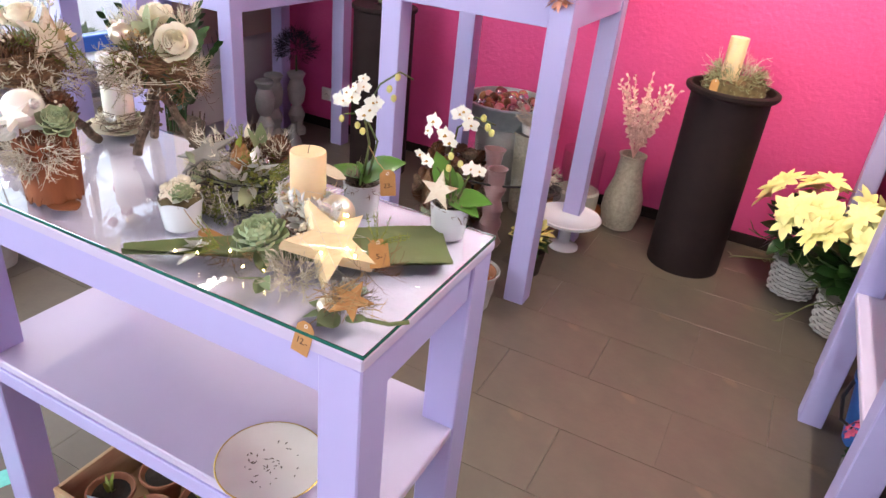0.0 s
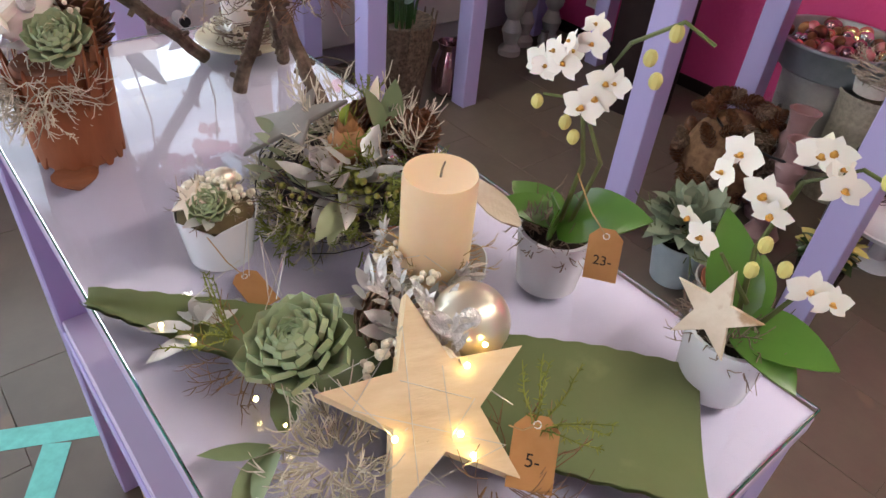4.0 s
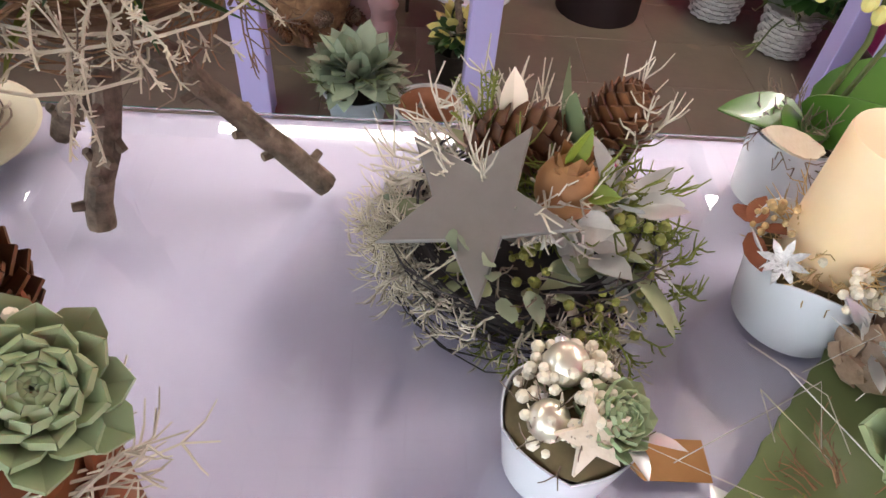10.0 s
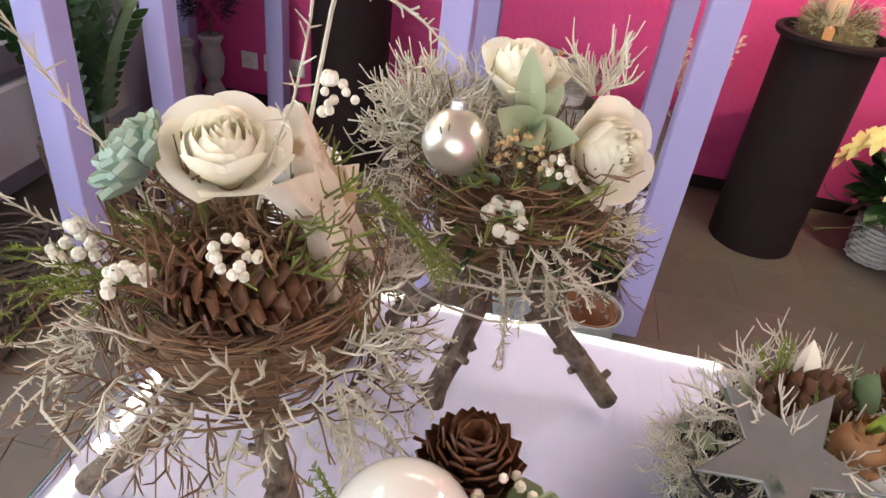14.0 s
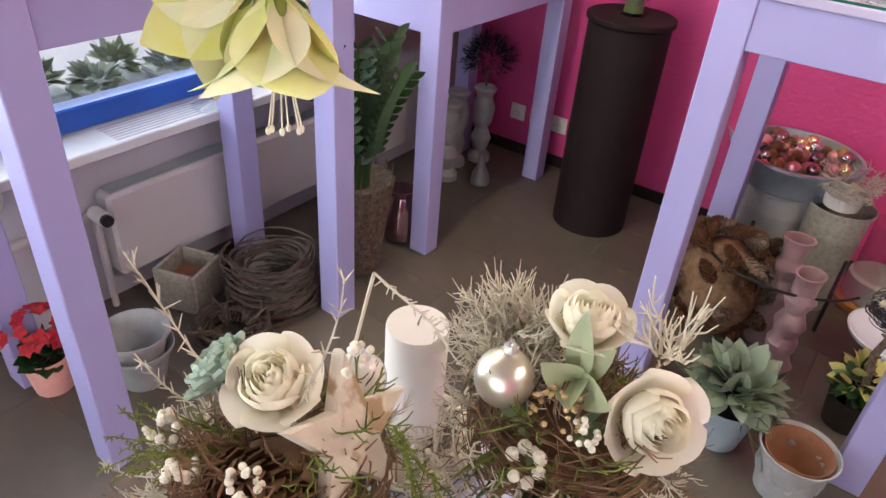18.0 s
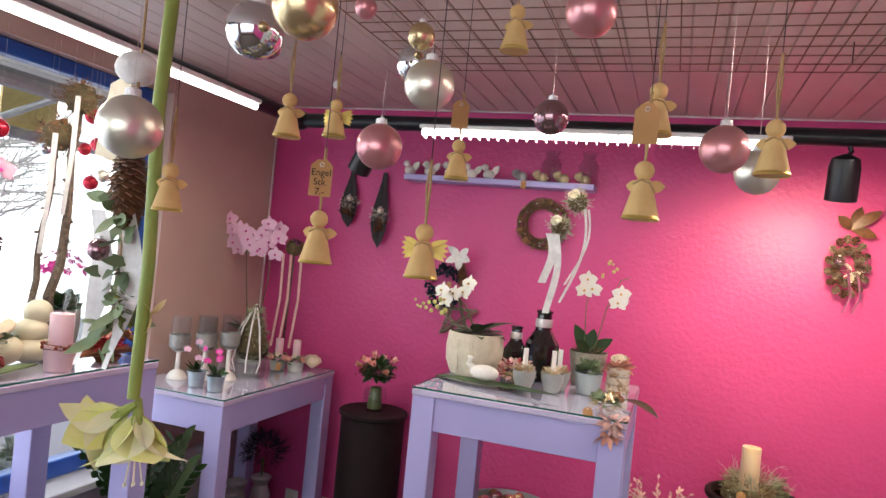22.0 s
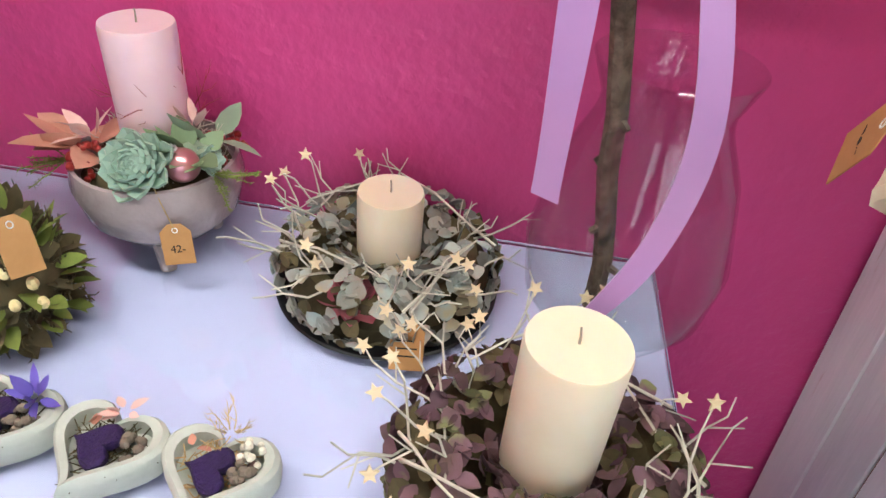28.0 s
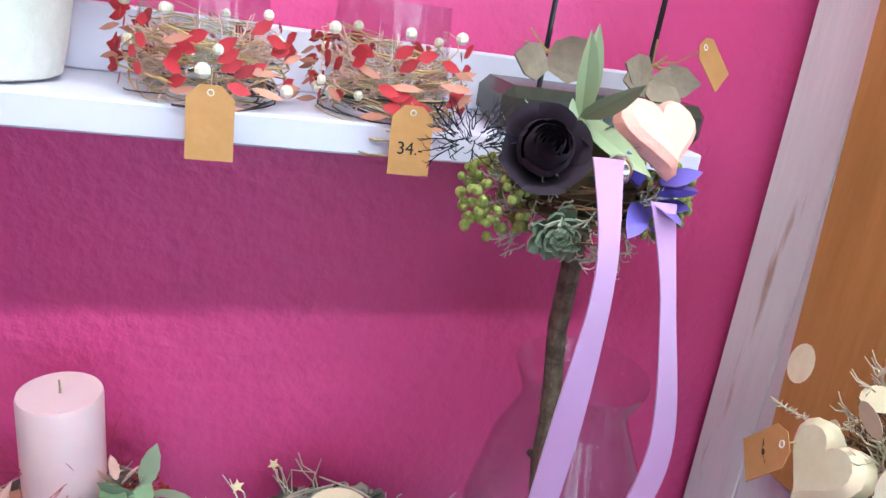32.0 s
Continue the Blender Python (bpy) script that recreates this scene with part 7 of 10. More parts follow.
h = V(-0.07, 0.10, 0.53)
part("core", Geo().ball(h, 0.055, 14, 9, 0.8), M_MOSSD, t)
rose(t, h + V(-0.038, 0.050, 0.022), (-0.75, 0.2, 0.45), 0.040, M_ROSEDK, "black violet rose")
part("felt_heart", Geo().prism(heart_poly(0.036, 28), 0.022, at(h + V(-0.040, -0.036, 0.040), (-0.7, -0.1, 0.65)), 0.2), M_FELTPINK, t, "fuzzy pink felt heart")
blades(t, h + V(-0.045, -0.04, 0.0), 0.035, 26, 0.04, 0.02, M_VIOLETF, "violet_leaf_spray", -0.7, 0.6)
berries(t, h + V(-0.01, -0.07, -0.015), 0.034, 120, 0.0042, M_SEED, "green_seed_cluster", -0.9)
berries(t, h + V(-0.02, 0.072, -0.02), 0.032, 90, 0.0042, M_SEED, "green_seed_cluster", -0.9)
part("bead", Geo().ball(h + V(-0.065, 0.0, 0.02), 0.012, 14, 10), M_CHROME, t, "silver bead")
rosette(t, h + V(-0.045, 0.03, -0.035), (-0.8, 0.1, -0.1), 0.03, M_GREYL, "grey green succulent", n=34)
for d in ((-0.15, 0.1, 1), (-0.3, 0.25, 0.9), (-0.5, -0.4, -0.3), (-0.5, -0.1, 0.3)):
    part("olive_leaf", Geo().leaf(h + V(-0.03, 0.02, 0.05), d, 0.07, 0.018, (-1, 0, 0.2), seg=5, cup=0.3), M_SAGE, t)
blades(t, h, 0.065, 60, 0.024, 0.012, M_GREYL, "foliage", -0.7, 0.8, start=0.75)
sprigs(t, h + V(0, 0, -0.02), 0.075, 80, 0.03, 0.0010, M_LICHEN, "lichen", -0.8, 0.2, kink=0.6, sub=4, start=0.75)
nest(t, h + V(0, 0, -0.03), 0.06, 0.03, 50, 0.0011, M_TWIG)
sprigs(t, h, 0.06, 70, 0.05, 0.0009, M_TWIGG, "dry_twig_tuft", -0.8, 0.3)
sprigs(t, h + V(-0.02, 0.10, 0.02), 0.03, 40, 0.03, 0.0006, M_DRYDARK, "dark_grass", -0.3, 0.9)


def ribbon(parent, pts, w, side):
    pts = [Vector(p) for p in pts]
    sm2 = []
    for i in range(len(pts) - 1):
        p0, p1, p2, p3 = pts[max(i - 1, 0)], pts[i], pts[i + 1], pts[min(i + 2, len(pts) - 1)]
        for k in range(8):
            u = k / 8
            sm2.append(0.5 * ((2 * p1) + (p2 - p0) * u + (2 * p0 - 5 * p1 + 4 * p2 - p3) * u * u + (3 * p1 - p0 - 3 * p2 + p3) * u ** 3))
    sm2.append(pts[-1])
    g = Geo()
    n = len(sm2)
    vs, fs = [], []
    for i, p in enumerate(sm2):
        s = Matrix.Rotation(0.5 * math.sin(i * 0.22), 3, "Z") @ Vector(side)
        vs += [p - s * w / 2, p + s * w / 2, p + s * w / 2 + V(0.0016, 0, 0), p - s * w / 2 + V(0.0016, 0, 0)]
        if i:
            a = (i - 1) * 4
            for k in range(4):
                fs.append((a + k, a + (k + 1) % 4, a + 4 + (k + 1) % 4, a + 4 + k))
    return part("ribbon", g.add(vs, fs), M_RIBBON, parent, "lilac satin ribbon")


ribbon(t, [h + V(-0.075, 0.015, 0.03), h + V(-0.10, 0.01, -0.05), h + V(-0.09, 0.005, -0.18), h + V(-0.075, 0.002, -0.30)], 0.024, (0.1, 1, 0))
ribbon(t, [h + V(-0.075, -0.04, 0.0), h + V(-0.095, -0.055, -0.08), h + V(-0.09, -0.092, -0.22), h + V(-0.07, -0.088, -0.34), h + V(-0.06, -0.055, -0.43)], 0.021, (0.1, 1, 0))

# ---- things on the corner table ----
Z, GROW = ZT5, 0.92
t = thing("cone_candle_ring", "ring of pine cones with ivory candle and glass balls", "candle arrangement", (0.395, 2.8, Z))
g = Geo()
for row, (rr, zz, n) in enumerate(((0.088, 0.03, 11), (0.08, 0.065, 10))):
    for k in range(n):
        a = 6.283 * (k + row * 0.5) / n
        cone(t, (rr * math.cos(a), rr * math.sin(a), zz - 0.01), (math.cos(a), math.sin(a), 0.25), 0.034, 0.026, M_CONE, n=26)
part("core", Geo().lathe([(0.05, 0.0), (0.095, 0.005), (0.09, 0.07), (0.04, 0.08), (0.001, 0.078)], 20), M_CONE, t)
candle(t, (0, 0, 0.075), 0.034, 0.12, M_WAXW, "ivory pillar candle")
bauble(t, (-0.05, -0.05, 0.105), 0.02, M_PEARLW)
bauble(t, (-0.06, 0.04, 0.10), 0.018, M_CHROME)
sprigs(t, (0, 0, 0.085), 0.06, 60, 0.03, 0.0009, M_LICHEN, "lichen", 0.0, 0.7, sub=4)
t = thing("glass_cylinder", "clear glass cylinder vase with green stems", "vase", (0.455, 3.02, Z))
v = part("body", Geo().lathe([(0.06, 0), (0.075, 0.003), (0.075, 0.24), (0.0725, 0.24), (0.0725, 0.008), (0.001, 0.008)], 36), M_GLASS, t)
v.visible_shadow = False
g = Geo()
for k in range(9):
    a = k * 0.7
    g.tube([(0.05 * math.cos(a), 0.05 * math.sin(a), 0.01), (0.02 * math.cos(a + 2), 0.02 * math.sin(a + 2), 0.26)], 0.007, 0.006, 7)
part("stem_tuft", g, M_HANGPL, t)
t = thing("flower_bouquet", "large bouquet of orchids, dark leaves and yellow flowers by pink wall", "bouquet", (0.47, 3.17, Z))
pot(t, (-0.04, 0.22, 0), 0.055, 0.075, 0.14, M_CERGREY, "grey_pot")
sprigs(t, (-0.03, 0.08, 0.25), 0.17, 420, 0.13, 0.0012, M_TWIG, "brown_grass", -0.6, 0.5, kink=0.4, flat=0.6)
blades(t, (-0.03, 0.08, 0.34), 0.20, 120, 0.12, 0.045, M_LEAF, "dark_leaf_spray", -0.3, 0.9, bend=0.3)
blades(t, (0.08, -0.10, 0.30), 0.12, 60, 0.10, 0.04, M_LEAF, "dark_leaf_spray", -0.4, 0.5, bend=0.3)
blades(t, (0.12, -0.16, 0.22), 0.05, 36, 0.06, 0.032, M_GREYL, "eucalyptus_spray", -0.9, 0.3)
sprigs(t, (0.10, -0.12, 0.22), 0.08, 90, 0.14, 0.0011, M_TWIG, "trailing_twig_tuft", -0.8, 0.2)
g = Geo()
for k in range(5):
    g.leaf((-0.02, 0.02, 0.44), (uni(-0.4, 0.4), uni(-0.4, 0.4), 1), 0.11, 0.04, (-1, -1, 0.2), bend=-0.1, cup=0.5, seg=5)
part("lily_bud", g, M_AMAR, t, "pale yellow lily bud")
part("lily_stem", Geo().tube([(0.0, 0.0, 0.2), (-0.02, 0.02, 0.45)], 0.012, 0.01, 8), M_HANGPL, t)
rose(t, (-0.09, 0.0, 0.34), (-0.6, -0.7, 0.5), 0.04, M_BUD, "yellow rose")
berries(t, (0.06, 0.0, 0.44), 0.06, 40, 0.005, M_SEED, "yellow_buds", 0.2)
berries(t, (-0.08, 0.1, 0.40), 0.05, 30, 0.006, M_BUD, "yellow_buds", 0.2)
for k in range(9):
    p = V(-0.13 + uni(-0.05, 0.06), 0.12 + uni(-0.05, 0.05), 0.50 + uni(-0.05, 0.09))
    moth_flower(t, p, (-0.5 + uni(-0.3, 0.3), -0.8, 0.1), 0.042, M_ORCHW if k % 2 else M_ORCHP, M_MAGFL)
for k in range(5):
    p = V(-0.15 + uni(-0.03, 0.03), 0.1, 0.36 + 0.025 * k)
    part("orchid_bud", Geo().ball(p, 0.011, 8, 6), M_MAGFL, t)
part("orchid_stem", Geo().tube([(-0.04, 0.18, 0.14), (-0.06, 0.16, 0.45), (-0.13, 0.1, 0.55)], 0.004, 0.003, 6), M_STEM, t)
t2 = thing("small_rose_ball", "small ball of pink roses on a stick in the bouquet", "flower arrangement", (0.503, 3.206, Z + 0.14))
part("stick", Geo().tube([(0, 0, 0), (0.0, 0.0, 0.46)], 0.007, n=7), M_BARK, t2)
part("core", Geo().ball((0, 0, 0.50), 0.045, 12, 8), M_MOSSD, t2)
for k in range(6):
    d = rdir(-0.2, 1)
    rose(t2, V(0, 0, 0.50) + d * 0.035, d, 0.026, M_FELTPINK if k % 2 else M_ROSEMV)
blades(t2, (0, 0, 0.5), 0.05, 20, 0.03, 0.018, M_GREYL, "foliage")
t = thing("glitter_arrangement", "gold glitter leaves with silver balls and pale star", "flower arrangement", (0.575, 2.745, Z))
blades(t, (0, 0, 0.05), 0.10, 130, 0.045, 0.014, M_GOLDGL, "glitter_leaf_tuft", 0.0, 1.0)
sprigs(t, (0, 0, 0.06), 0.12, 90, 0.05, 0.0016, M_SILVER, "silver_sprig_tuft", 0.0, 0.9, sub=5)
blades(t, (0, 0, 0.02), 0.07, 24, 0.06, 0.035, M_EUCA, "green_leaf_spray", -0.1, 0.5)
part("pale_star", Geo().prism(star_poly(0.06, 0.4, turn=30), 0.008, at((-0.04, -0.02, 0.08), (-0.6, -0.6, 0.7))), M_WOODW, t, "", False)
berries(t, (0, 0, 0.05), 0.07, 24, 0.008, M_GOLDGL, "gold_bead_cluster")
part("core", Geo().ball((0, 0, 0.03), 0.055, 12, 8, 0.6), M_MOSSD, t)
for k in range(5):
    bauble(t, (uni(-0.05, 0.05), uni(-0.06, 0.05), 0.085), 0.014, M_CHROME)


# ---- wall shelves on the pink side wall ----
def wall_shelf(y0, y1, z, depth, label, x=X1, th=0.028):
    s = thing("wall_shelf", label, "shelf", (x, (y0 + y1) / 2, z), group="white wall shelves")
    hl = (y1 - y0) / 2
    part("board", Geo().box((-depth, -hl, -th), (-0.001, hl, 0), 0.002), M_SHELFW, s, smooth=False)
    part("back_rail", Geo().box((-0.018, -hl, 0.0005), (-0.001, hl, 0.06), 0.002), M_SHELFW, s, smooth=False)
    return s


GROW = 0.93
M_SHELFW = mat("lilac_white_shelf_paint", (0.66, 0.62, 0.74), (0.62, 0.58, 0.70), 0.4, scale=6)
wall_shelf(1.45, 2.32, 1.845, 0.195, "long white wall shelf on pink plaster with plants")
wall_shelf(2.50, 3.35, 1.633, 0.195, "short white wall shelf on pink plaster with vases")
wall_shelf(1.505, 2.385, 1.445, 0.142, "long white wall shelf on pink plaster with bowls")


def planted_pot(x, y, z, r, h, potm, label, leaf, flower=None, fl_n=30, spread=0.07, lh=0.08, lw=0.045, n=40, fz=0.1, fr=0.008):
    t = thing("flower_pot", label, "potted plant", (x, y, z))
    pot(t, (0, 0, 0), r * 0.86, r, h, potm, "pot", bulge=r * 0.06)
    part("soil", Geo().lathe([(r * 0.8, h * 0.7), (r * 0.85, h * 0.85), (0.001, h * 0.9)], 16), M_SOIL, t)
    blades(t, (0, 0, h * 0.9), spread, n, lh, lw, leaf, "foliage", 0.0, 0.95)
    if flower:
        g = Geo()
        for _ in range(fl_n):
            d = rdir(0.35, 1)
            c = V(0, 0, h + fz * 0.4) + V(d.x * spread, d.y * spread, d.z * fz)
            for k in range(5):
                m = basis(d)
                g.leaf(c, m @ V(math.cos(k * 1.257), math.sin(k * 1.257), 0.25), fr * 1.3, fr, m @ V(0, 0, 1), seg=2)
        part("blossoms", g, flower, t)
    return t


# upper long shelf
planted_pot(0.628, 2.136, 1.846, 0.10, 0.15, M_GREENPOT, "pale green ceramic pot with trailing plant", M_HANGPL, None, n=26, lh=0.06, lw=0.012)
t = thing("trailing_plant", "long trailing yellow green rhipsalis hanging from a pale green pot", "potted plant", (0.619, 2.317, 1.846))
pot(t, (0, 0, 0), 0.075, 0.09, 0.12, M_GREENPOT, "pot")
part("soil", Geo().lathe([(0.07, 0.08), (0.08, 0.1), (0.001, 0.11)], 16), M_SOIL, t)
for k in range(64):
    a = uni(1.9, 4.4)
    L = uni(0.22, 0.5) if k % 3 else uni(0.5, 0.72)
    p = V(math.cos(a) * 0.06, math.sin(a) * 0.06, 0.11)
    o = V(math.cos(a) * uni(0.07, 0.14), math.sin(a) * uni(0.08, 0.16), 0.13)
    pts = [p, o]
    for j in range(1, 6):
        pts.append(V(o.x * (1 + 0.05 * j) + uni(-0.012, 0.012), o.y + uni(-0.015, 0.015), 0.12 - L * j / 5))
    g = Geo().tube(pts, 0.0028, 0.0018, 5)
    g.tube([pts[-2], pts[-2] + V(uni(-0.03, 0.03), uni(-0.03, 0.03), -0.09)], 0.002, 0.0014, 4)
    part("strand", g, M_HANGPL, t)
sprigs(t, (0, 0, 0.12), 0.08, 26, 0.20, 0.0014, M_HANGPL, "upright_strand_tuft", 0.2, 1.0, kink=0.25)
t = thing("plant_label", "white plant label stuck in a green pot", "label", (0.574, 2.118, 1.960))
part("card", Geo().box((-0.001, -0.02, 0), (0.001, 0.02, 0.06), 0.0004), M_WHITE, t, smooth=False)
part("print", Geo().box((-0.0018, -0.016, 0.012), (-0.0012, 0.016, 0.042)), M_LEAF, t, smooth=False)
t = thing("wooden_tulip", "carved wooden tulip shape on dark base with two rods", "ornament", (0.628, 1.973, 1.846))
part("base", Geo().box((-0.04, -0.09, 0), (0.04, 0.13, 0.03), 0.008), M_DARKSTONE, t, smooth=False)
for k in (-0.015, 0.015):
    part("rod", Geo().tube([(0, k, 0.03), (0, k, 0.11)], 0.003, n=6), M_BLACK, t)
part("carving", Geo().lathe([(0.012, 0.10), (0.04, 0.16), (0.058, 0.24), (0.05, 0.29), (0.03, 0.30), (0.001, 0.28)], 7), M_WOODO, t, "oiled carved wood", False)
tag(t, (-0.046, 0.07, 0.02), (-1, 0.1, 0.2), 0.03, 0.045, 30)
t = thing("price_card", "brown kraft price tag hanging over the shelf edge", "price tag", (0.541, 1.638, 1.846))
tag(t, (-0.002, 0, -0.045), (-1, 0.05, 0.1), 0.04, 0.09, 3)
# short shelf
for dy, hh in ((0.0, 0.33), (0.09, 0.30)):
    t = thing("tall_vase", "tall slim frosted lilac vase", "vase", (0.625, 3.03 + dy * GROW, 1.634), group="frosted vases")
    part("body", Geo().lathe([(0.044, 0), (0.046, 0.004), (0.022, hh), (0.019, hh), (0.04, 0.01), (0.001, 0.01)], 28), M_SANDGL, t)
planted_pot(0.675, 3.296, 1.634, 0.055, 0.10, M_CERAM, "white pot with small white flowers", M_LEAF, M_BERRY, 40, 0.055, 0.05, 0.03, 40, 0.07, 0.006)
t = thing("small_angel", "small white figure of an angel on the shelf", "figurine", (0.647, 2.870, 1.634))
part("figure", Geo().lathe([(0.026, 0), (0.022, 0.03), (0.012, 0.06), (0.017, 0.075), (0.012, 0.09), (0.001, 0.094)], 14), M_CERAM, t)
t = thing("twig_wreath", "small brown twig ring standing on the shelf", "wreath", (0.693, 2.952, 1.602))
nest(t, (0, 0, 0.0), 0.05, 0.012, 26, 0.0014, M_TWIG)
for o in t.children:
    o.matrix_local = pose(0, 0, 0.055, 0, 90, 0)
# lower long shelf
t = thing("sphinx_figure", "white ceramic winged figure on the shelf", "figurine", (0.628, 2.317, 1.446))
g = Geo().ball((0, -0.01, 0.035), 0.045, 16, 10, 0.75)
g.ball((0, 0.02, 0.085), 0.03, 14, 10, 1.15)
g.leaf((0.0, -0.03, 0.03), (0, -0.55, 1), 0.10, 0.05, (-1, 0, 0), bend=0.1, cup=0.3, seg=6, thick=0.012)
g.ball((-0.02, 0.035, 0.02), 0.022, 10, 8, 0.8)
part("figure", g, M_CERAM, t)
for y, hh in ((2.31, 0.13), (2.20, 0.12)):
    t = thing("rose_vase", "pale rose glass bottle vase", "vase", (0.665, y, 1.446), group="rose vases")
    part("body", Geo().lathe([(0.035, 0), (0.042, 0.01), (0.042, hh * 0.6), (0.02, hh * 0.85), (0.024, hh), (0.02, hh), (0.015, hh * 0.85), (0.001, 0.02)], 24), M_WAXPINK, t)
t = thing("heather", "grey violet heather sprigs in a rose vase", "flowers", (0.696, 2.254, 1.540))
for k in range(16):
    frost_fern(t, (0, 0, 0), (uni(-0.4, 0.4), uni(-0.4, 0.4), 1), 0.10, M_ROSEMV if k % 3 else M_TWIGG, "heather_sprig", 1, 0.0014, 0.2)
planted_pot(0.646, 2.136, 1.446, 0.075, 0.125, M_CERAM, "white textured pot with kalanchoe in bud", M_LEAF, M_FELTPINK, 16, 0.08, 0.075, 0.05, 46, 0.09, 0.008)


def lantern_bowl(y, label, text):
    t = thing("glass_lantern", label, "candle holder", (0.635, y, 1.446), group="glass candle holders in dried wreaths")
    t.scale = (0.78,) * 3
    b = part("glass_bowl", Geo().lathe([(0.03, 0), (0.055, 0.006), (0.068, 0.035), (0.062, 0.075), (0.060, 0.118), (0.0585, 0.118), (0.0605, 0.075), (0.0665, 0.035), (0.053, 0.009), (0.001, 0.008)], 36), M_GLASS, t)
    b.visible_shadow = False
    nest(t, (0, 0, 0.0), 0.07, 0.06, 70, 0.0011, M_STRAW)
    nest(t, (0, 0, 0.0), 0.066, 0.02, 14, 0.0012, M_TWIGDK)
    g = Geo()
    for _ in range(60):
        a = uni(0, 6.283)
        p = V(math.cos(a) * 0.08, math.sin(a) * 0.08, uni(0.015, 0.075))
        g.leaf(p, (math.cos(a + 1.5), math.sin(a + 1.5), uni(-0.5, 0.8)), 0.024, 0.012, (math.cos(a), math.sin(a), 0.2), bend=0.2, seg=3)
    part("red_leaf_ring", g, M_REDLEAF, t, "dried red leaves")
    g = Geo()
    for _ in range(26):
        a = uni(0, 6.283)
        g.leaf(V(math.cos(a) * 0.08, math.sin(a) * 0.08, uni(0.0, 0.06)), (math.cos(a + 1.3), math.sin(a + 1.3), uni(-0.4, 0.4)), 0.035, 0.008, (math.cos(a), math.sin(a), 0.3), seg=3)
    part("oat_spray", g, M_PEACH, t)
    berries(t, (0, 0, 0.035), 0.086, 14, 0.0062, M_BERRY, "cotton_bud_cluster", -0.3, 0.6)
    sprigs(t, (0, 0, 0.03), 0.085, 130, 0.035, 0.0011, M_DRYPINK, "pink_twig_tuft", -0.3, 0.6)
    tag(t, (-0.098, -0.01, -0.008), (-1, 0, 0.12), 0.042, 0.068, 0, text, (-0.07, -0.01, 0.05))


M_REDLEAF = mat("dried_red_leaf", (0.48, 0.035, 0.05), (0.36, 0.02, 0.035), 0.6, rand=0.25, island=True)
lantern_bowl(1.972, "clear glass bowl in dried red leaf wreath with price tag", "")
lantern_bowl(1.826, "clear glass bowl in a wreath of dried red leaves and oats", "34.-")
t = thing("stone_stand", "dark polished stone bar with rods and bound cards on the shelf", "ornament", (0.641, 1.624, 1.446))
part("stone", Geo().box((-0.045, -0.105, 0), (0.045, 0.115, 0.042), 0.01), M_DARKSTONE, t)
for yy2 in (0.065, -0.05):
    part("rod", Geo().tube([(0, yy2, 0.042), (0, yy2, 0.22)], 0.003, n=6), M_BLACK, t)
    g = Geo().tube([(-0.004, yy2 - 0.012, 0.07), (-0.012, yy2, 0.075), (-0.004, yy2 + 0.012, 0.07)], 0.0016, n=5)
    for k in range(4):
        g.tube([(-0.006, yy2, 0.072), (-0.014, yy2 + uni(-0.04, 0.04), 0.072 + uni(-0.03, 0.03))], 0.0012, n=4)
    part("raffia_bow", g, M_ROPE, t)
    for k in range(4):
        part("bark_flake", Geo().leaf((-0.012, yy2, 0.06), (-0.2, uni(-1, 1), uni(-0.2, 0.4)), 0.05, 0.035, (-1, 0, 0.3), bend=0.1, seg=3, thick=0.002), M_TWIGG, t)
tag(t, (-0.03, -0.10, 0.085), (-0.9, -0.3, 0.3), 0.03, 0.05, 40, "", (-0.006, -0.05, 0.075))
g = Geo().tube([(0, 0, 0), (-0.004, -0.01, 0.025), (-0.003, 0.004, 0.05)], 0.002, 0.001, 4)
g.tube([(-0.004, -0.01, 0.025), (-0.004, -0.025, 0.045)], 0.0015, 0.001, 4)
ob = solid("wall_scar", g, M_TWIGDK, "dark cracked plug scar in the pink wall", "crack", kind="structure", where=(X1 - 0.002, 2.285, 1.30))

# ---- distressed cabinet ----
GROW = 1.0
CX0, CX1, CY0, CY1 = 0.27, 0.705, 0.37, 1.345
t = thing("shelf_cabinet", "distressed white wooden open cabinet with grey pots on its shelves", "cabinet", ((CX0 + CX1) / 2, (CY0 + CY1) / 2, 0))
hx, hy = (CX1 - CX0) / 2, (CY1 - CY0) / 2
for k in range(5):
    a, b = -hx + 2 * hx * k / 5, -hx + 2 * hx * (k + 1) / 5
    part("side_board", Geo().box((a + (0.003 if k % 2 else 0.0007), hy - 0.022, 0), (b - 0.001, hy, 2.02), 0.002), M_DISTR, t, smooth=False)
for k in (1, 3):
    part("batten", Geo().box((-hx + 2 * hx * k / 5 - 0.0009, hy - 0.010, 0.1), (-hx + 2 * hx * k / 5 + 0.0028, hy - 0.004, 2.0)), M_TWIG, t, "brown bare wood behind the joint", False)
part("side_panel", Geo().box((-hx, -hy, 0), (hx, -hy + 0.022, 2.02), 0.002), M_DISTR, t, smooth=False)
for k in range(8):
    a, b = -hy + 0.022 + (2 * hy - 0.044) * k / 8, -hy + 0.022 + (2 * hy - 0.044) * (k + 1) / 8
    part("back_board", Geo().box((hx - 0.018, a + 0.001, 0), (hx - 0.002, b - 0.001, 2.0), 0.002), M_DISTR, t, smooth=False)
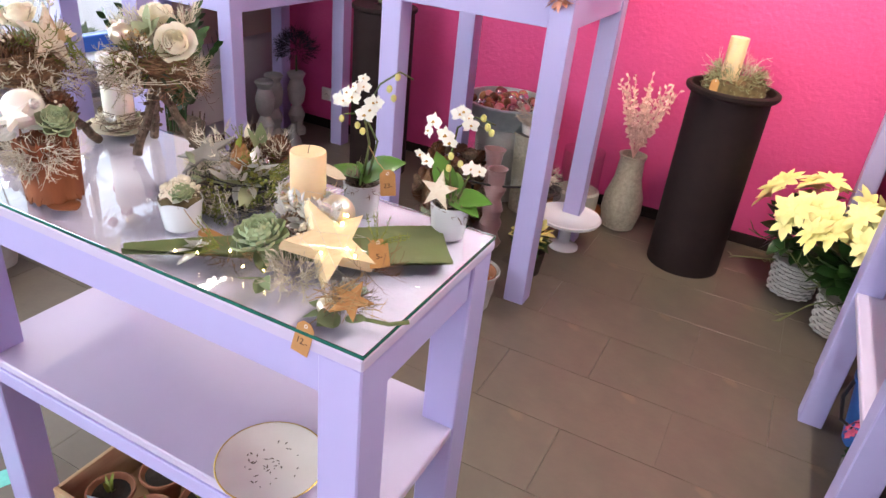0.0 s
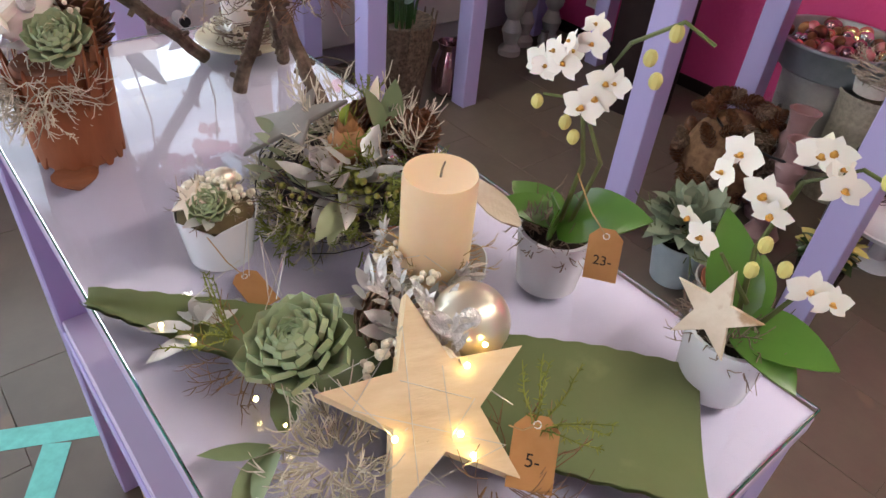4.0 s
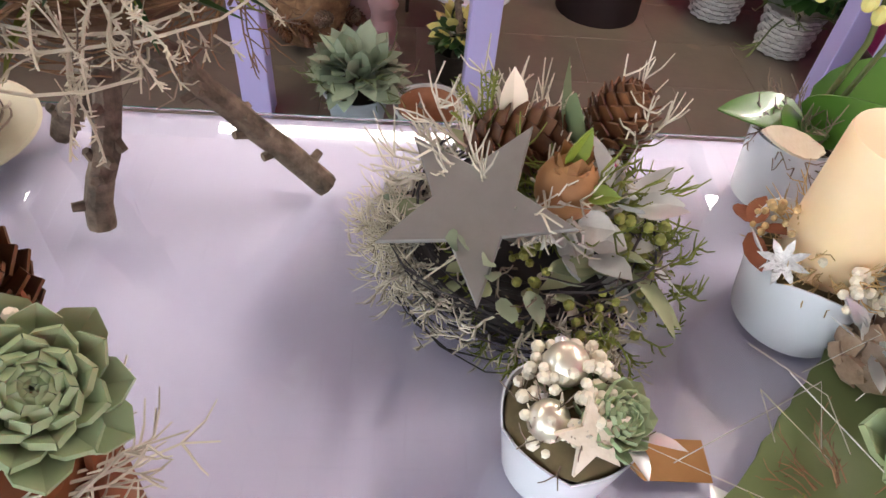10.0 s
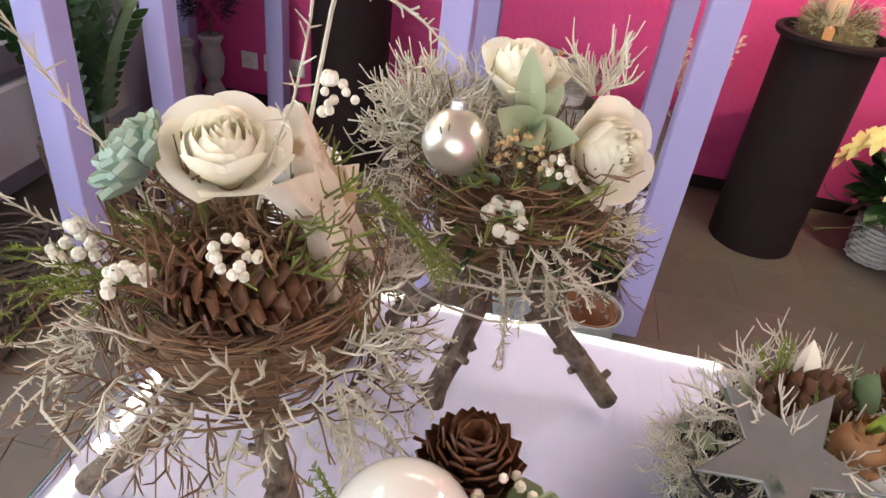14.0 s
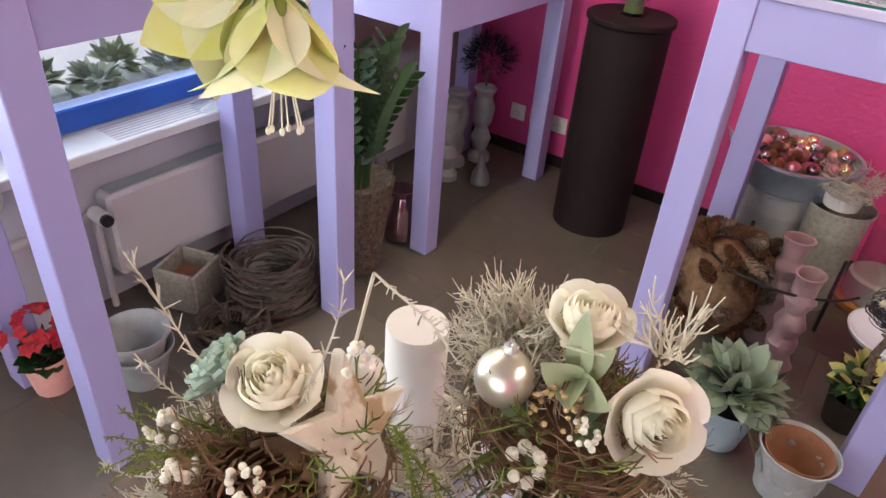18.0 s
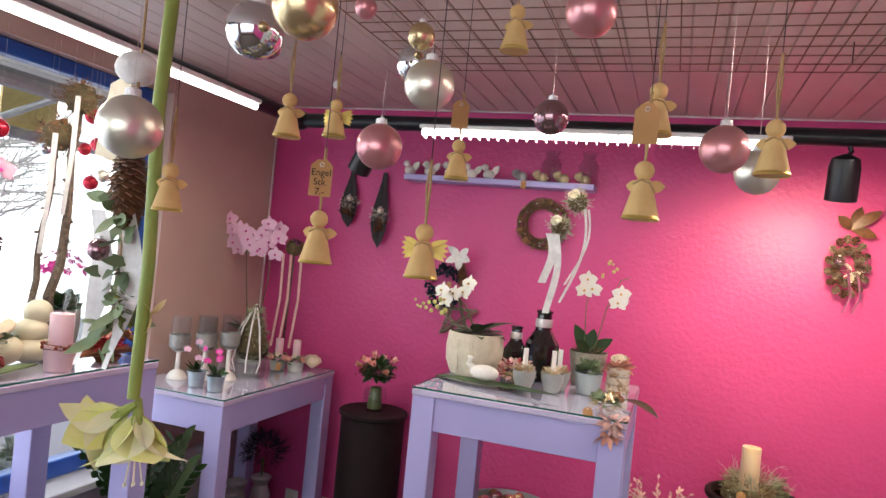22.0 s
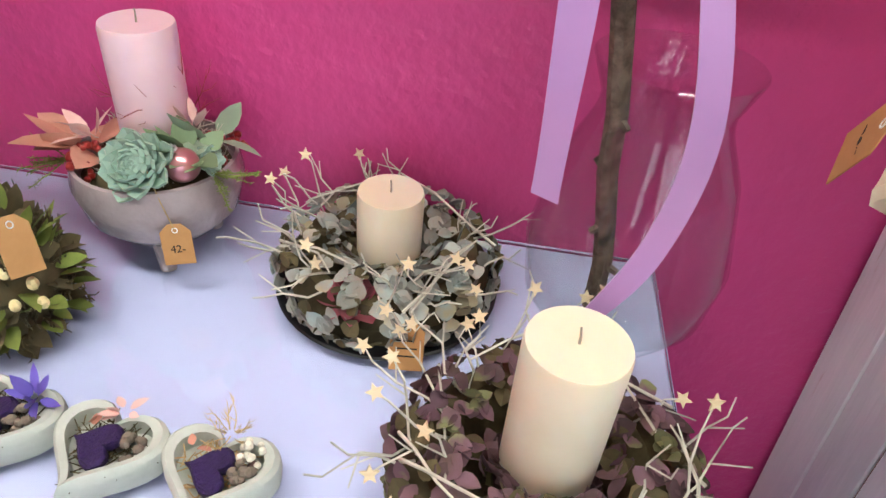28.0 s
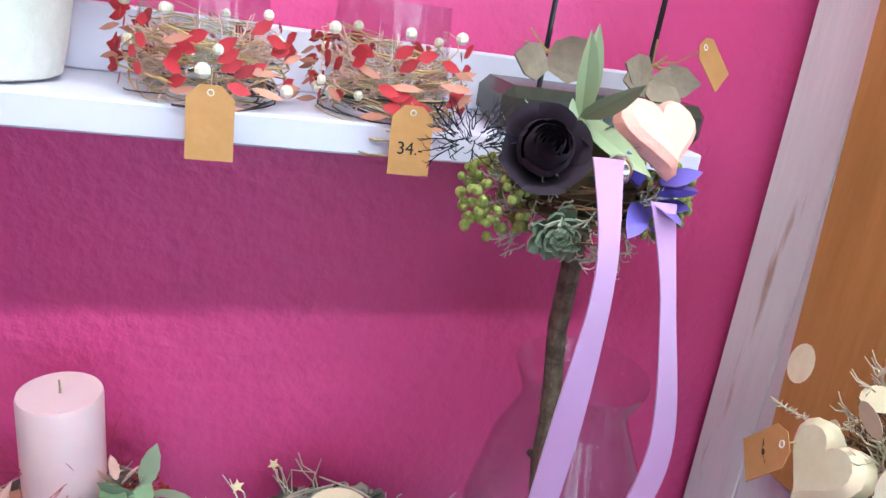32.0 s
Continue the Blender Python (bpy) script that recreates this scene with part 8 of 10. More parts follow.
for z in (0.08, 0.66, 1.175, 1.622):
    part("shelf", Geo().box((-hx + 0.004, -hy + 0.023, z - 0.02), (hx - 0.02, hy - 0.023, z + 0.015), 0.003), M_DISTR, t, smooth=False)
    part("shelf_lip", Geo().box((-hx - 0.012, -hy + 0.045, z - 0.022), (-hx + 0.0035, hy - 0.062, z + 0.018), 0.003), M_DISTR, t, smooth=False)
for y in (-hy, hy - 0.06):
    part("front_post", Geo().box((-hx - 0.02, y, 0), (-hx - 0.001, y + 0.06, 2.02), 0.003), M_DISTR, t, smooth=False)
part("cornice", Geo().box((-hx - 0.05, -hy - 0.03, 2.021), (hx, hy + 0.03, 2.06), 0.006), M_DISTR, t, smooth=False)
cabinet = t
part("cornice_step", Geo().box((-hx - 0.03, -hy - 0.015, 2.0), (-hx - 0.0205, hy + 0.015, 2.0205), 0.003), M_DISTR, t, smooth=False)
# the old cabinet widens a little towards its top
for o in cabinet.children:
    for q in o.data.vertices:
        q.co.y += 0.06 * (q.co.z - 1.45) * max(0.0, q.co.y / hy)
GROW = 0.92
for y, hh in ((1.225, 0.24), (1.08, 0.23)):
    t = thing("milk_can", "grey painted churn shaped pot in the cabinet", "pot", (0.42 if y > 1.2 else 0.47, y, 1.191), group="grey cans in the cabinet")
    part("body", Geo().lathe([(0.058, 0), (0.061, 0.005), (0.061, hh * 0.6), (0.055, hh * 0.78), (0.052, hh * 0.9), (0.062, hh), (0.056, hh), (0.047, hh * 0.88), (0.001, hh * 0.5)], 32), M_GREYCAN, t)
t = thing("dried_glass", "rose glass vase with dried grass in the cabinet", "vase", (0.40, 1.20, 1.638))
v = part("body", Geo().lathe([(0.05, 0), (0.07, 0.01), (0.075, 0.12), (0.05, 0.19), (0.06, 0.22), (0.057, 0.22), (0.047, 0.19), (0.071, 0.12), (0.001, 0.012)], 30), M_GLASS, t)
v.visible_shadow = False
sprigs(t, (-0.04, 0.0, 0.05), 0.07, 70, 0.06, 0.0011, M_STRAW, "dry_grass", -0.5, 0.7)
blades(t, (-0.03, 0.0, 0.04), 0.07, 30, 0.04, 0.018, M_MOSSD, "foliage", -0.2, 0.6)

M_SNAIL = mat("tan_snail_shell", (0.52, 0.37, 0.18), (0.40, 0.26, 0.11), 0.4, scale=14)
# hanging board with dried arrangement on the cabinet side
t = thing("oak_board", "oiled oak board hung on the side of the white cabinet", "board", (0.45, 1.353, 1.30))
part("board", Geo().box((-0.135, 0.0, -0.21), (0.135, 0.02, 0.62), 0.003, pose(0, 0, 0, -3.4, 3.5, 0)), M_WOODO, t, smooth=False)
t = thing("dried_wreath", "dried wreath of oats, honesty, snail shell, white rose and heart", "flower arrangement", (0.335, 1.375, 1.265))
t.scale = (1.0, 1.0, 1.0)
part("backing", Geo().ball((0, 0.035, 0), 0.028, 16, 10, 0.9), M_TWIGDK, t)
sprigs(t, (0, 0.05, -0.01), 0.09, 420, 0.05, 0.0010, M_TWIG, "twig_tuft", -0.95, 0.9, kink=0.5)
sprigs(t, (0.0, 0.06, 0.0), 0.12, 130, 0.045, 0.0012, M_FROST, "white_lichen", -0.9, 0.9, kink=0.5, sub=6)
rose(t, (-0.045, 0.135, 0.03), (-0.35, 0.85, 0.3), 0.045, M_ROSEW, "cream white rose")
part("heart", Geo().prism(heart_poly(0.036, 28), 0.020, at((0.030, 0.140, 0.0), (0.15, 0.9, 0.3)), 0.2), M_LUNARIA, t, "pale felt heart")
shell = Geo()
rows, ring = 44, 12
for k in range(rows + 1):
    q = k / rows
    a, rr, w = q * 15.0, 0.013 * (1 - q) ** 0.9 + 0.001, 0.0120 * (1 - 0.85 * q)
    for j in range(ring):
        b = 6.2832 * j / ring
        e = rr + w * math.cos(b)
        shell.v.append(V(-0.03 + math.cos(a) * e, 0.125 + 0.022 * q + w * math.sin(b), 0.078 + math.sin(a) * e))
g = Geo().add(shell.v, [(i * ring + j, i * ring + (j + 1) % ring, (i + 1) * ring + (j + 1) % ring, (i + 1) * ring + j) for i in range(rows) for j in range(ring)])
part("snail_shell", g, M_SNAIL, t, "large brown snail shell")
g = Geo()
for k in range(44):
    a = uni(0, 6.283)
    q = uni(0.055, 0.10)
    c = V(math.cos(a) * q, 0.165 - 0.9 * q + uni(-0.01, 0.03), math.sin(a) * q)
    n2 = (V(math.cos(a) * 0.4, 1, math.sin(a) * 0.4) + rdir() * 0.7).normalized()
    g.lathe([(0.0002, -0.0004), (0.013, 0), (0.0135, 0.0006), (0.0002, 0.0004)], 14, m=basis(n2) @ Matrix.Diagonal((1.15, 0.9, 1)), c=c)
pieces("honesty_disc", "honesty_disc", g, M_LUNARIA, t, "papery honesty seed disc")
part("stray_disc", Geo().lathe([(0.0002, -0.0004), (0.016, 0), (0.0002, 0.0005)], 16, m=basis(V(0.3, 1, 0.2)), c=V(0.082, 0.15, 0.06)), M_LUNARIA, t, "papery honesty seed disc")
blades(t, (0.03, 0.08, -0.07), 0.045, 70, 0.034, 0.006, M_OATS, "oat_spray", -1.0, -0.2)
blades(t, (-0.02, 0.07, 0.07), 0.05, 46, 0.026, 0.005, M_OATS, "oat_spray", 0.0, 1.0)
blades(t, (0.0, 0.06, 0.0), 0.09, 30, 0.022, 0.012, M_LUNARIA, "dry_leaf_tuft", -0.8, 0.9)
blades(t, (0.0, 0.06, 0.0), 0.10, 80, 0.026, 0.011, M_BULB, "brown_leaf_tuft", -0.8, 0.9)
for p, d in (((0.09, 0.07, -0.02), (1, 0.3, 0.1)), ((-0.06, 0.07, 0.10), (-0.3, 0.3, 1)), ((-0.02, 0.07, -0.10), (-0.4, 0.3, -1)), ((-0.09, 0.07, 0.05), (-1, 0.3, 0.5)), ((0.03, 0.10, 0.09), (0.3, 0.4, 1))):
    frost_fern(t, p, d, 0.06, M_FROST, n=2, spread=0.25)
tag(t, (0.07, 0.165, -0.012), (0.25, 0.9, 0.2), 0.036, 0.052, -35, "49.-", (0.05, 0.1, 0.03))
for o in t.children_recursive:
    for q in o.data.vertices:
        q.co.y = max(q.co.y, 0.002 + 0.004 * abs(math.sin(q.co.x * 90)))

# ---- hanging ornaments ----
GRID, GROW = 2.438, 0.96


def hang_cord(parent, p, top=ZC + 0.002, r=0.0007, material=None):
    part("thread", Geo().tube([p, (p[0], p[1], (top - parent.matrix_world.translation.z) / GROW)], r, n=4), material or M_TWIGDK, parent)


def wood_angel(p, turn, card="", s=1.0, wings=False):
    t = thing("wooden_angel", "small turned wooden angel with jute cord" + (" and handwritten price card" if card else ""), "ornament", (p[0], p[1], p[2]), turn, group="hanging wooden angels")
    b = 0.0
    part("robe", Geo().lathe([(0.026 * s, -0.045 * s), (0.0265 * s, -0.042 * s), (0.012 * s, 0.012 * s), (0.006 * s, 0.016 * s), (0.001, 0.016 * s)], 22), M_CORK, t, "turned wooden robe")
    part("hem", Geo().lathe([(0.0262 * s, -0.0455 * s), (0.0272 * s, -0.043 * s), (0.0262 * s, -0.040 * s)], 22), M_GOLDRIM, t, "gold painted hem")
    part("head", Geo().ball((0, 0, 0.027 * s), 0.0145 * s, 16, 12), M_CORK, t)
    g = Geo()
    for sx in (-1, 1):
        if wings:
            for k in range(5):
                g.leaf((sx * 0.006 * s, 0.006 * s, 0.004 * s), (sx, 0.2, 0.5 - 0.3 * k), 0.034 * s, 0.012 * s, (0, -1, 0), seg=3, thick=0.001)
        else:
            g.leaf((sx * 0.006 * s, 0.006 * s, 0.004 * s), (sx, 0.3, 0.1), 0.024 * s, 0.018 * s, (0, -1, 0), seg=4, thick=0.001)
    part("wing", g, M_GOLDRIM if wings else M_CORK, t, "thin wings")
    g = Geo()
    g.tube([(-0.012 * s, -0.010 * s, 0.006 * s), (0.0, -0.014 * s, 0.012 * s), (0.012 * s, -0.010 * s, 0.008 * s), (0.02 * s, -0.008 * s, -0.006 * s)], 0.0016 * s, n=5)
    g.tube([(0, 0, 0.04 * s), (0.002, 0, 0.085), (0.0, 0, 0.12)], 0.0018, n=5)
    g.tube([(0, 0, 0.055 * s), (-0.003, 0, 0.085), (0.001, 0, 0.12)], 0.0018, n=5)
    part("jute_cord", g, M_ROPE, t)
    hang_cord(t, (0, 0, 0.12))
    if card:
        tag(t, (0.0, -0.012, 0.078), (0.05, -1, 0.05), 0.03, 0.05, 0, "" if card == "plain" else card, (0, 0, 0.12))
    return t


for p, turn, card, w in (((-1.427, 0.922, 1.777), 20, "", False), ((-1.317, 1.043, 1.912), 10, "", False), ((-1.332, 1.220, 1.946), 0, "", True), ((-1.168, 0.908, 1.725), 15, "Engel\nStk.\n7.-", False),
                         ((-1.026, 0.926, 1.720), 8, "", True), ((-1.095, 1.235, 1.884), 5, "plain", False), ((-0.977, 1.095, 2.063), -5, "plain", False), ((-0.764, 1.046, 1.935), -10, "", False),
                         ((-0.767, 0.948, 1.816), -12, "plain", False), ((-0.622, 1.034, 1.888), -15, "", False)):
    wood_angel((p[0], p[1], p[2] + 0.006), turn, card, 0.84, w)


def hung_ball(p, r, material, label):
    t = thing("hanging_bauble", label, "bauble", p, group="hanging baubles")
    bauble(t, (0, 0, 0), r, material, name="ball")
    hang_cord(t, (0, 0, r * 1.2), r=0.0005, material=M_COPPER)


for p, r, m, c in (((-1.456, 0.867, 1.857), 0.046, M_PEARL, "large matt silver"), ((-1.299, 0.912, 2.005), 0.041, M_CHROME, "shiny silver"), ((-1.185, 0.852, 2.013), 0.043, M_GOLDB, "large champagne gold"),
                   ((-1.286, 1.208, 2.148), 0.021, M_PINKB, "small rose"), ((-1.114, 1.064, 2.046), 0.022, M_GOLDB, "small gold"), ((-1.138, 1.116, 2.018), 0.034, M_CHROME, "shiny silver"),
                   ((-1.100, 1.081, 1.977), 0.040, M_PEARL, "large matt silver"), ((-1.096, 0.916, 1.853), 0.031, M_PINKB, "matt rose"), ((-0.942, 1.247, 1.969), 0.031, M_MAUVEB, "mauve glass"),
                   ((-0.848, 0.956, 2.037), 0.033, M_PINKB, "matt rose"), ((-0.675, 1.105, 1.901), 0.034, M_PINKB, "matt rose"), ((-0.616, 1.280, 1.898), 0.036, M_PEARL, "matt silver"),
                   ((-1.439, 1.145, 2.062), 0.026, M_MAUVEB, "mauve glass"), ((-0.705, 1.063, 2.167), 0.03, M_PEARL, "matt silver"), ((-0.637, 1.045, 2.167), 0.032, M_CHROME, "silver")):
    hung_ball(p, r, m, c + " bauble hung from the wire grid")
for k in range(22):
    m, c = ((M_REDB, "red"), (M_CHROME, "shiny silver"), (M_PEARL, "matt silver"), (M_GOLDB, "gold"))[(0, 1, 0, 2, 1, 3)[k % 6]]
    rr = uni(0.022, 0.042)
    t = thing("window_bauble", c + " bauble hung in the shop window", "bauble", (uni(-2.98, -2.72), uni(0.75, 2.4), uni(1.82, 2.2)), group="baubles in the shop window")
    bauble(t, (0, 0, 0), rr, m, name="ball")
    hang_cord(t, (0, 0, rr * 1.2), ZC, 0.0005, M_COPPER)

# hanging amaryllis
t = thing("hanging_amaryllis", "pale yellow green amaryllis hung upside down on its thick stem", "flower", (-1.620, 1.105, 1.41))
t.scale = (0.96,) * 3
part("stem", Geo().tube([(0, 0, 0), (0.004, 0.0, 0.25), (-0.004, -0.005, 0.55), (0.0, 0, 0.8), (0.0, 0, (GRID - 1.41) / 0.96)], 0.0115, 0.0135, 12), M_AMSTEM, t, "thick yellow green stem")
g = Geo()
for k in range(4):
    g.leaf((0.010, 0.013, 0.159), (uni(-0.6, 0.6), uni(-0.6, 0.6), 0.5 if k % 2 else -0.6), 0.045, 0.014, (0, -1, 0.2), bend=0.2, seg=4)
part("bract", g, M_OATS, t, "dry brown bract")


def bloom(parent, p, d, s):
    m = basis(d)
    p = Vector(p)
    g, g2 = Geo(), Geo()
    for k in range(6):
        a = k * 1.047
        o = m @ V(math.cos(a), math.sin(a), 0)
        dd = (m @ V(0.36 * math.cos(a), 0.36 * math.sin(a), 1)).normalized()
        (g if k % 2 else g2).leaf(p, dd, s, s * 0.74, -o, bend=-0.45, cup=0.3, seg=9, tip=0.95)
    part("petal_ring", g, M_AMARW, parent, "pale cream green petals")
    part("petal_ring", g2, M_AMAR, parent, "yellow green petals")
    g = Geo()
    for k in range(6):
        a = k * 1.047 + 0.4
        e = p + m @ V(0.13 * s * math.cos(a), 0.13 * s * math.sin(a), 0.95 * s)
        g.tube([p, p + m @ V(0.05 * s * math.cos(a), 0.05 * s * math.sin(a), 0.5 * s), e], 0.0012, 0.0009, 5)
        g.ball(e, 0.003, 6, 5, 1.5)
    part("stamen_cluster", g, M_ROSEW, parent)
    part("throat", Geo().tube([p - Vector(d).normalized() * 0.03, p + Vector(d).normalized() * 0.02], 0.006, 0.014, 10), M_AMSTEM, parent)


bloom(t, (-0.012, -0.008, -0.025), (-0.72, -0.15, -0.55), 0.112)
bloom(t, (0.01, 0.005, -0.03), (0.22, -0.2, -0.95), 0.13)

# garland behind the amaryllis
t = thing("hanging_garland", "hanging garland of long cone, eucalyptus leaves, silver ball and white ribbon", "garland", (-1.87, 1.3, 1.535))
part("cord", Geo().tube([(0, 0, -0.1), (0, 0, (ZC - 1.535) / GROW)], 0.003, n=6), M_ROPE, t)
cone(t, (0.0, 0.0, 0.36), (0.05, 0, -1), 0.17, 0.046, M_CONE, "long hanging spruce cone", n=150)
bauble(t, (-0.035, -0.03, 0.13), 0.026, M_MAUVEB)
for k in range(46):
    d = rdir(-0.9, 0.1)
    p = V(uni(-0.03, 0.03), uni(-0.03, 0.02), uni(-0.12, 0.26))
    part("eucalyptus_leaf", Geo().leaf(p, d, uni(0.05, 0.09), 0.03, (0, -1, 0.3), bend=0.2, seg=5), M_EUCA, t)
blades(t, (0.02, 0, 0.02), 0.03, 60, 0.03, 0.014, M_MOSS, "small_leaves", -0.9, 0.3, flat=4.0)
part("cream_paper", Geo().prism([(-0.05, -0.09), (0.03, -0.11), (0.055, 0.05), (0.02, 0.10), (-0.04, 0.08)], 0.012, at((-0.057, 0.012, 0.438), (-0.2, -1, 0.1))), M_LUNARIA, t, "cream paper lantern piece", False)
for o in ((-0.06, 0.0), (0.015, 0.01)):
    g = Geo()
    vs, fs = [], []
    for i in range(16):
        u = i / 15
        w = 0.022 + 0.012 * math.sin(5 * u)
        c = V(o[0] + 0.03 * math.sin(4 * u), o[1] - 0.02, 0.22 - 0.36 * u)
        vs += [c + V(-w, 0.006 * math.sin(9 * u), 0), c + V(w, -0.006 * math.sin(7 * u), 0)]
        if i:
            fs.append((2 * i - 2, 2 * i - 1, 2 * i + 1, 2 * i))
    part("white_ribbon", g.add(vs, fs), M_RIBW, t, "white sheer ribbon")
part("white_bow", Geo().ball((-0.019, 0.013, 0.553), 0.05, 10, 8, 0.8), M_RIBW, t)

# ---- pink wall ----
GROW = 0.94
t = thing("wall_shelf", "short lilac wall shelf with white birds and shells", "shelf", (-1.645, Y1, 2.135), group="white wall shelves")
part("board", Geo().box((-0.54, -0.14, -0.032), (0.54, -0.001, 0), 0.002), M_LILAC, t, smooth=False)
for x in (-2.144, -2.027, -1.910, -1.793, -1.694):
    t = thing("white_bird", "small white ceramic bird on the shelf", "figurine", (x, Y1 - 0.07, 2.135), uni(-25, 25), group="white birds")
    g = Geo().ball((0, 0, 0.028), 0.034, 14, 9, 0.8)
    g.ball((-0.028, 0, 0.068), 0.02, 12, 8)
    g.leaf((0.02, 0, 0.03), (0.6, 0, 0.8), 0.06, 0.035, (0, -1, 0), seg=4, thick=0.012)
    g.tube([(-0.045, 0, 0.068), (-0.056, 0, 0.064)], 0.005, 0.001, 6)
    part("body", g, M_CERAM, t)
for k, x in enumerate((-1.542, -1.433, -1.325, -1.217)):
    t = thing("gold_shell", "gold and cream sea shell on the shelf", "shell", (x, Y1 - 0.075, 2.135), group="shells")
    g = Geo()
    for i in range(14):
        q = i / 14
        g.ball((0.03 * (1 - q) * math.cos(6 * q), 0.02 * (1 - q) * math.sin(6 * q), 0.026 + 0.04 * q), 0.027 * (1 - 0.8 * q), 10, 7)
    part("body", g, M_CERGREY if k == 0 else M_SHELL, t)
for x in (-1.370, -1.181):
    t = thing("glass_jar", "clear ribbed glass jar on the shelf", "jar", (x, Y1 - 0.055, 2.135), group="glass jars")
    v = part("body", Geo().lathe([(0.04, 0), (0.05, 0.006), (0.055, 0.10), (0.03, 0.15), (0.045, 0.18), (0.043, 0.18), (0.028, 0.15), (0.053, 0.10), (0.001, 0.008)], 28), M_GLASS, t)
    v.visible_shadow = False
t = thing("price_card", "brown price tag hanging from the lilac shelf", "price tag", (-1.488, Y1 - 0.145, 2.135))
tag(t, (0, -0.001, -0.025), (0, -1, 0.05), 0.028, 0.045)

t = thing("wall_wreath", "brown twig wreath with dried flowers on the pink wall", "wreath", (-1.394, Y1 - 0.03, 1.925))
nest(t, (0, 0, -0.02), 0.125, 0.045, 110, 0.0022, M_TWIG)
blades(t, (0, 0, 0), 0.14, 30, 0.04, 0.02, M_BULB, "dry_leaves", -0.3, 0.4, start=0.8)
berries(t, (0, 0, 0), 0.12, 16, 0.007, M_LICHEN, "pale_pods", -0.2, 0.3)
for o in t.children:
    o.matrix_local = pose(0, 0, 0, 90, 0, 0)
for p, L in (((-2.51, 1.985), 0.36), ((-2.31, 1.93), 0.46)):
    t = thing("wall_pod", "dark dried palm pod with cones and silver ball on wall", "wall decoration", (p[0], Y1 - 0.03, p[1]), uni(-4, 4), group="hanging palm pods")
    part("pod", Geo().leaf((0, 0.01, L / 2), (0.0, 0, -1), L, 0.10, (0, -1, 0), bend=0.05, cup=0.55, seg=8, tip=1.6, thick=0.006), M_TWIGDK, t)
    cone(t, (0.0, -0.02, -0.04), (0.2, -0.4, -1), 0.06, 0.022, M_CONE, n=40)
    bauble(t, (0.005, -0.03, 0.0), 0.02, M_PEARL)
    sprigs(t, (0, -0.02, -0.02), 0.04, 40, 0.05, 0.0012, M_LICHEN, "lichen", -0.9, 0.6)
    blades(t, (0, -0.015, -0.09), 0.03, 12, 0.05, 0.03, M_CONE, "bark_pieces", -0.9, 0.3)
t = thing("star_wreath", "twig star and dark wreath with white bow and long cone", "wall decoration", (-1.84, Y1 - 0.04, 1.53))
g = Geo()
for k in range(5):
    a, b = radians(90 + 144 * k), radians(90 + 144 * (k + 1))
    for j in range(7):
        o = V(uni(-0.01, 0.01), uni(-0.012, 0.012), uni(-0.01, 0.01))
        g.tube([V(0.03 + 0.13 * math.cos(a), 0, -0.14 + 0.13 * math.sin(a)) + o, V(0.03 + 0.13 * math.cos(b), 0, -0.14 + 0.13 * math.sin(b)) + o], 0.004, 0.003, 5)
part("twig_star", g, M_TWIGG, t, "grey twig star")
g = Geo()
for _ in range(160):
    a = uni(0, 6.28)
    c = V(-0.05 + 0.095 * math.cos(a), uni(-0.04, 0.01), 0.02 + 0.095 * math.sin(a)) + rdir() * 0.02
    g.leaf(c, rdir(), 0.028, 0.02, (0, -1, 0.3), seg=3)
part("dark_petals", g, M_DRYDARK, t, "dark violet dried petals")
cone(t, (0.05, -0.03, 0.16), (0.1, 0, -1), 0.15, 0.03, M_CONE, n=100)
g = Geo()
for d in ((-0.8, -0.2, -0.5), (0.8, -0.2, -0.3), (-0.5, -0.2, 0.4), (0.6, -0.2, 0.4), (0.1, -0.1, -1)):
    g.leaf((0.03, -0.04, 0.20), d, 0.09, 0.045, (0, -1, 0.2), bend=0.2, seg=5)
part("white_bow", g, M_RIBW, t, "white ribbon bow")
tag(t, (-0.01, -0.06, 0.02), (0, -1, 0.1), 0.03, 0.06)
t = thing("wall_wreath", "cone and lichen wreath with dark bow and pink ribbon", "wreath", (0.0, Y1 - 0.04, 1.86))
for k in range(30):
    a = 6.283 * k / 15
    q = 1.0 if k < 15 else 0.55
    cone(t, (0.062 * q * math.cos(a), 0, 0.115 * q * math.sin(a) - 0.02), (math.cos(a) * 0.6, -0.7, math.sin(a) * 0.6), 0.045, 0.02, M_CONE if k % 2 else M_CONESILV, n=26)
sprigs(t, (0, -0.01, -0.02), 0.11, 120, 0.05, 0.0011, M_TWIGG, "twig_tuft", -1, 1)
bauble(t, (-0.04, -0.045, 0.0), 0.026, M_MAUVEB)
blades(t, (0.03, -0.03, -0.04), 0.04, 16, 0.05, 0.018, M_ROSEW, "pale_leaves", -1, 0.6)
g = Geo()
for d, L in (((0.7, -0.3, 0.6), 0.16), ((0.9, -0.2, -0.2), 0.12), ((-0.4, -0.3, 0.4), 0.09), ((0.3, -0.2, 0.9), 0.12)):
    g.leaf((0.0, -0.03, 0.16), d, L, 0.05, (0, -1, 0.2), bend=-0.3, seg=6, tip=1.1)
part("dark_bow", g, M_CONE, t, "dark brown bow")
g = Geo()
for x in (0.0, 0.04):
    g.tube([(x, -0.05, -0.05), (x + 0.02, -0.05, -0.16), (x - 0.01, -0.04, -0.24)], 0.006, 0.004, 5)
part("pink_ribbon", g, M_ROSEMV, t)

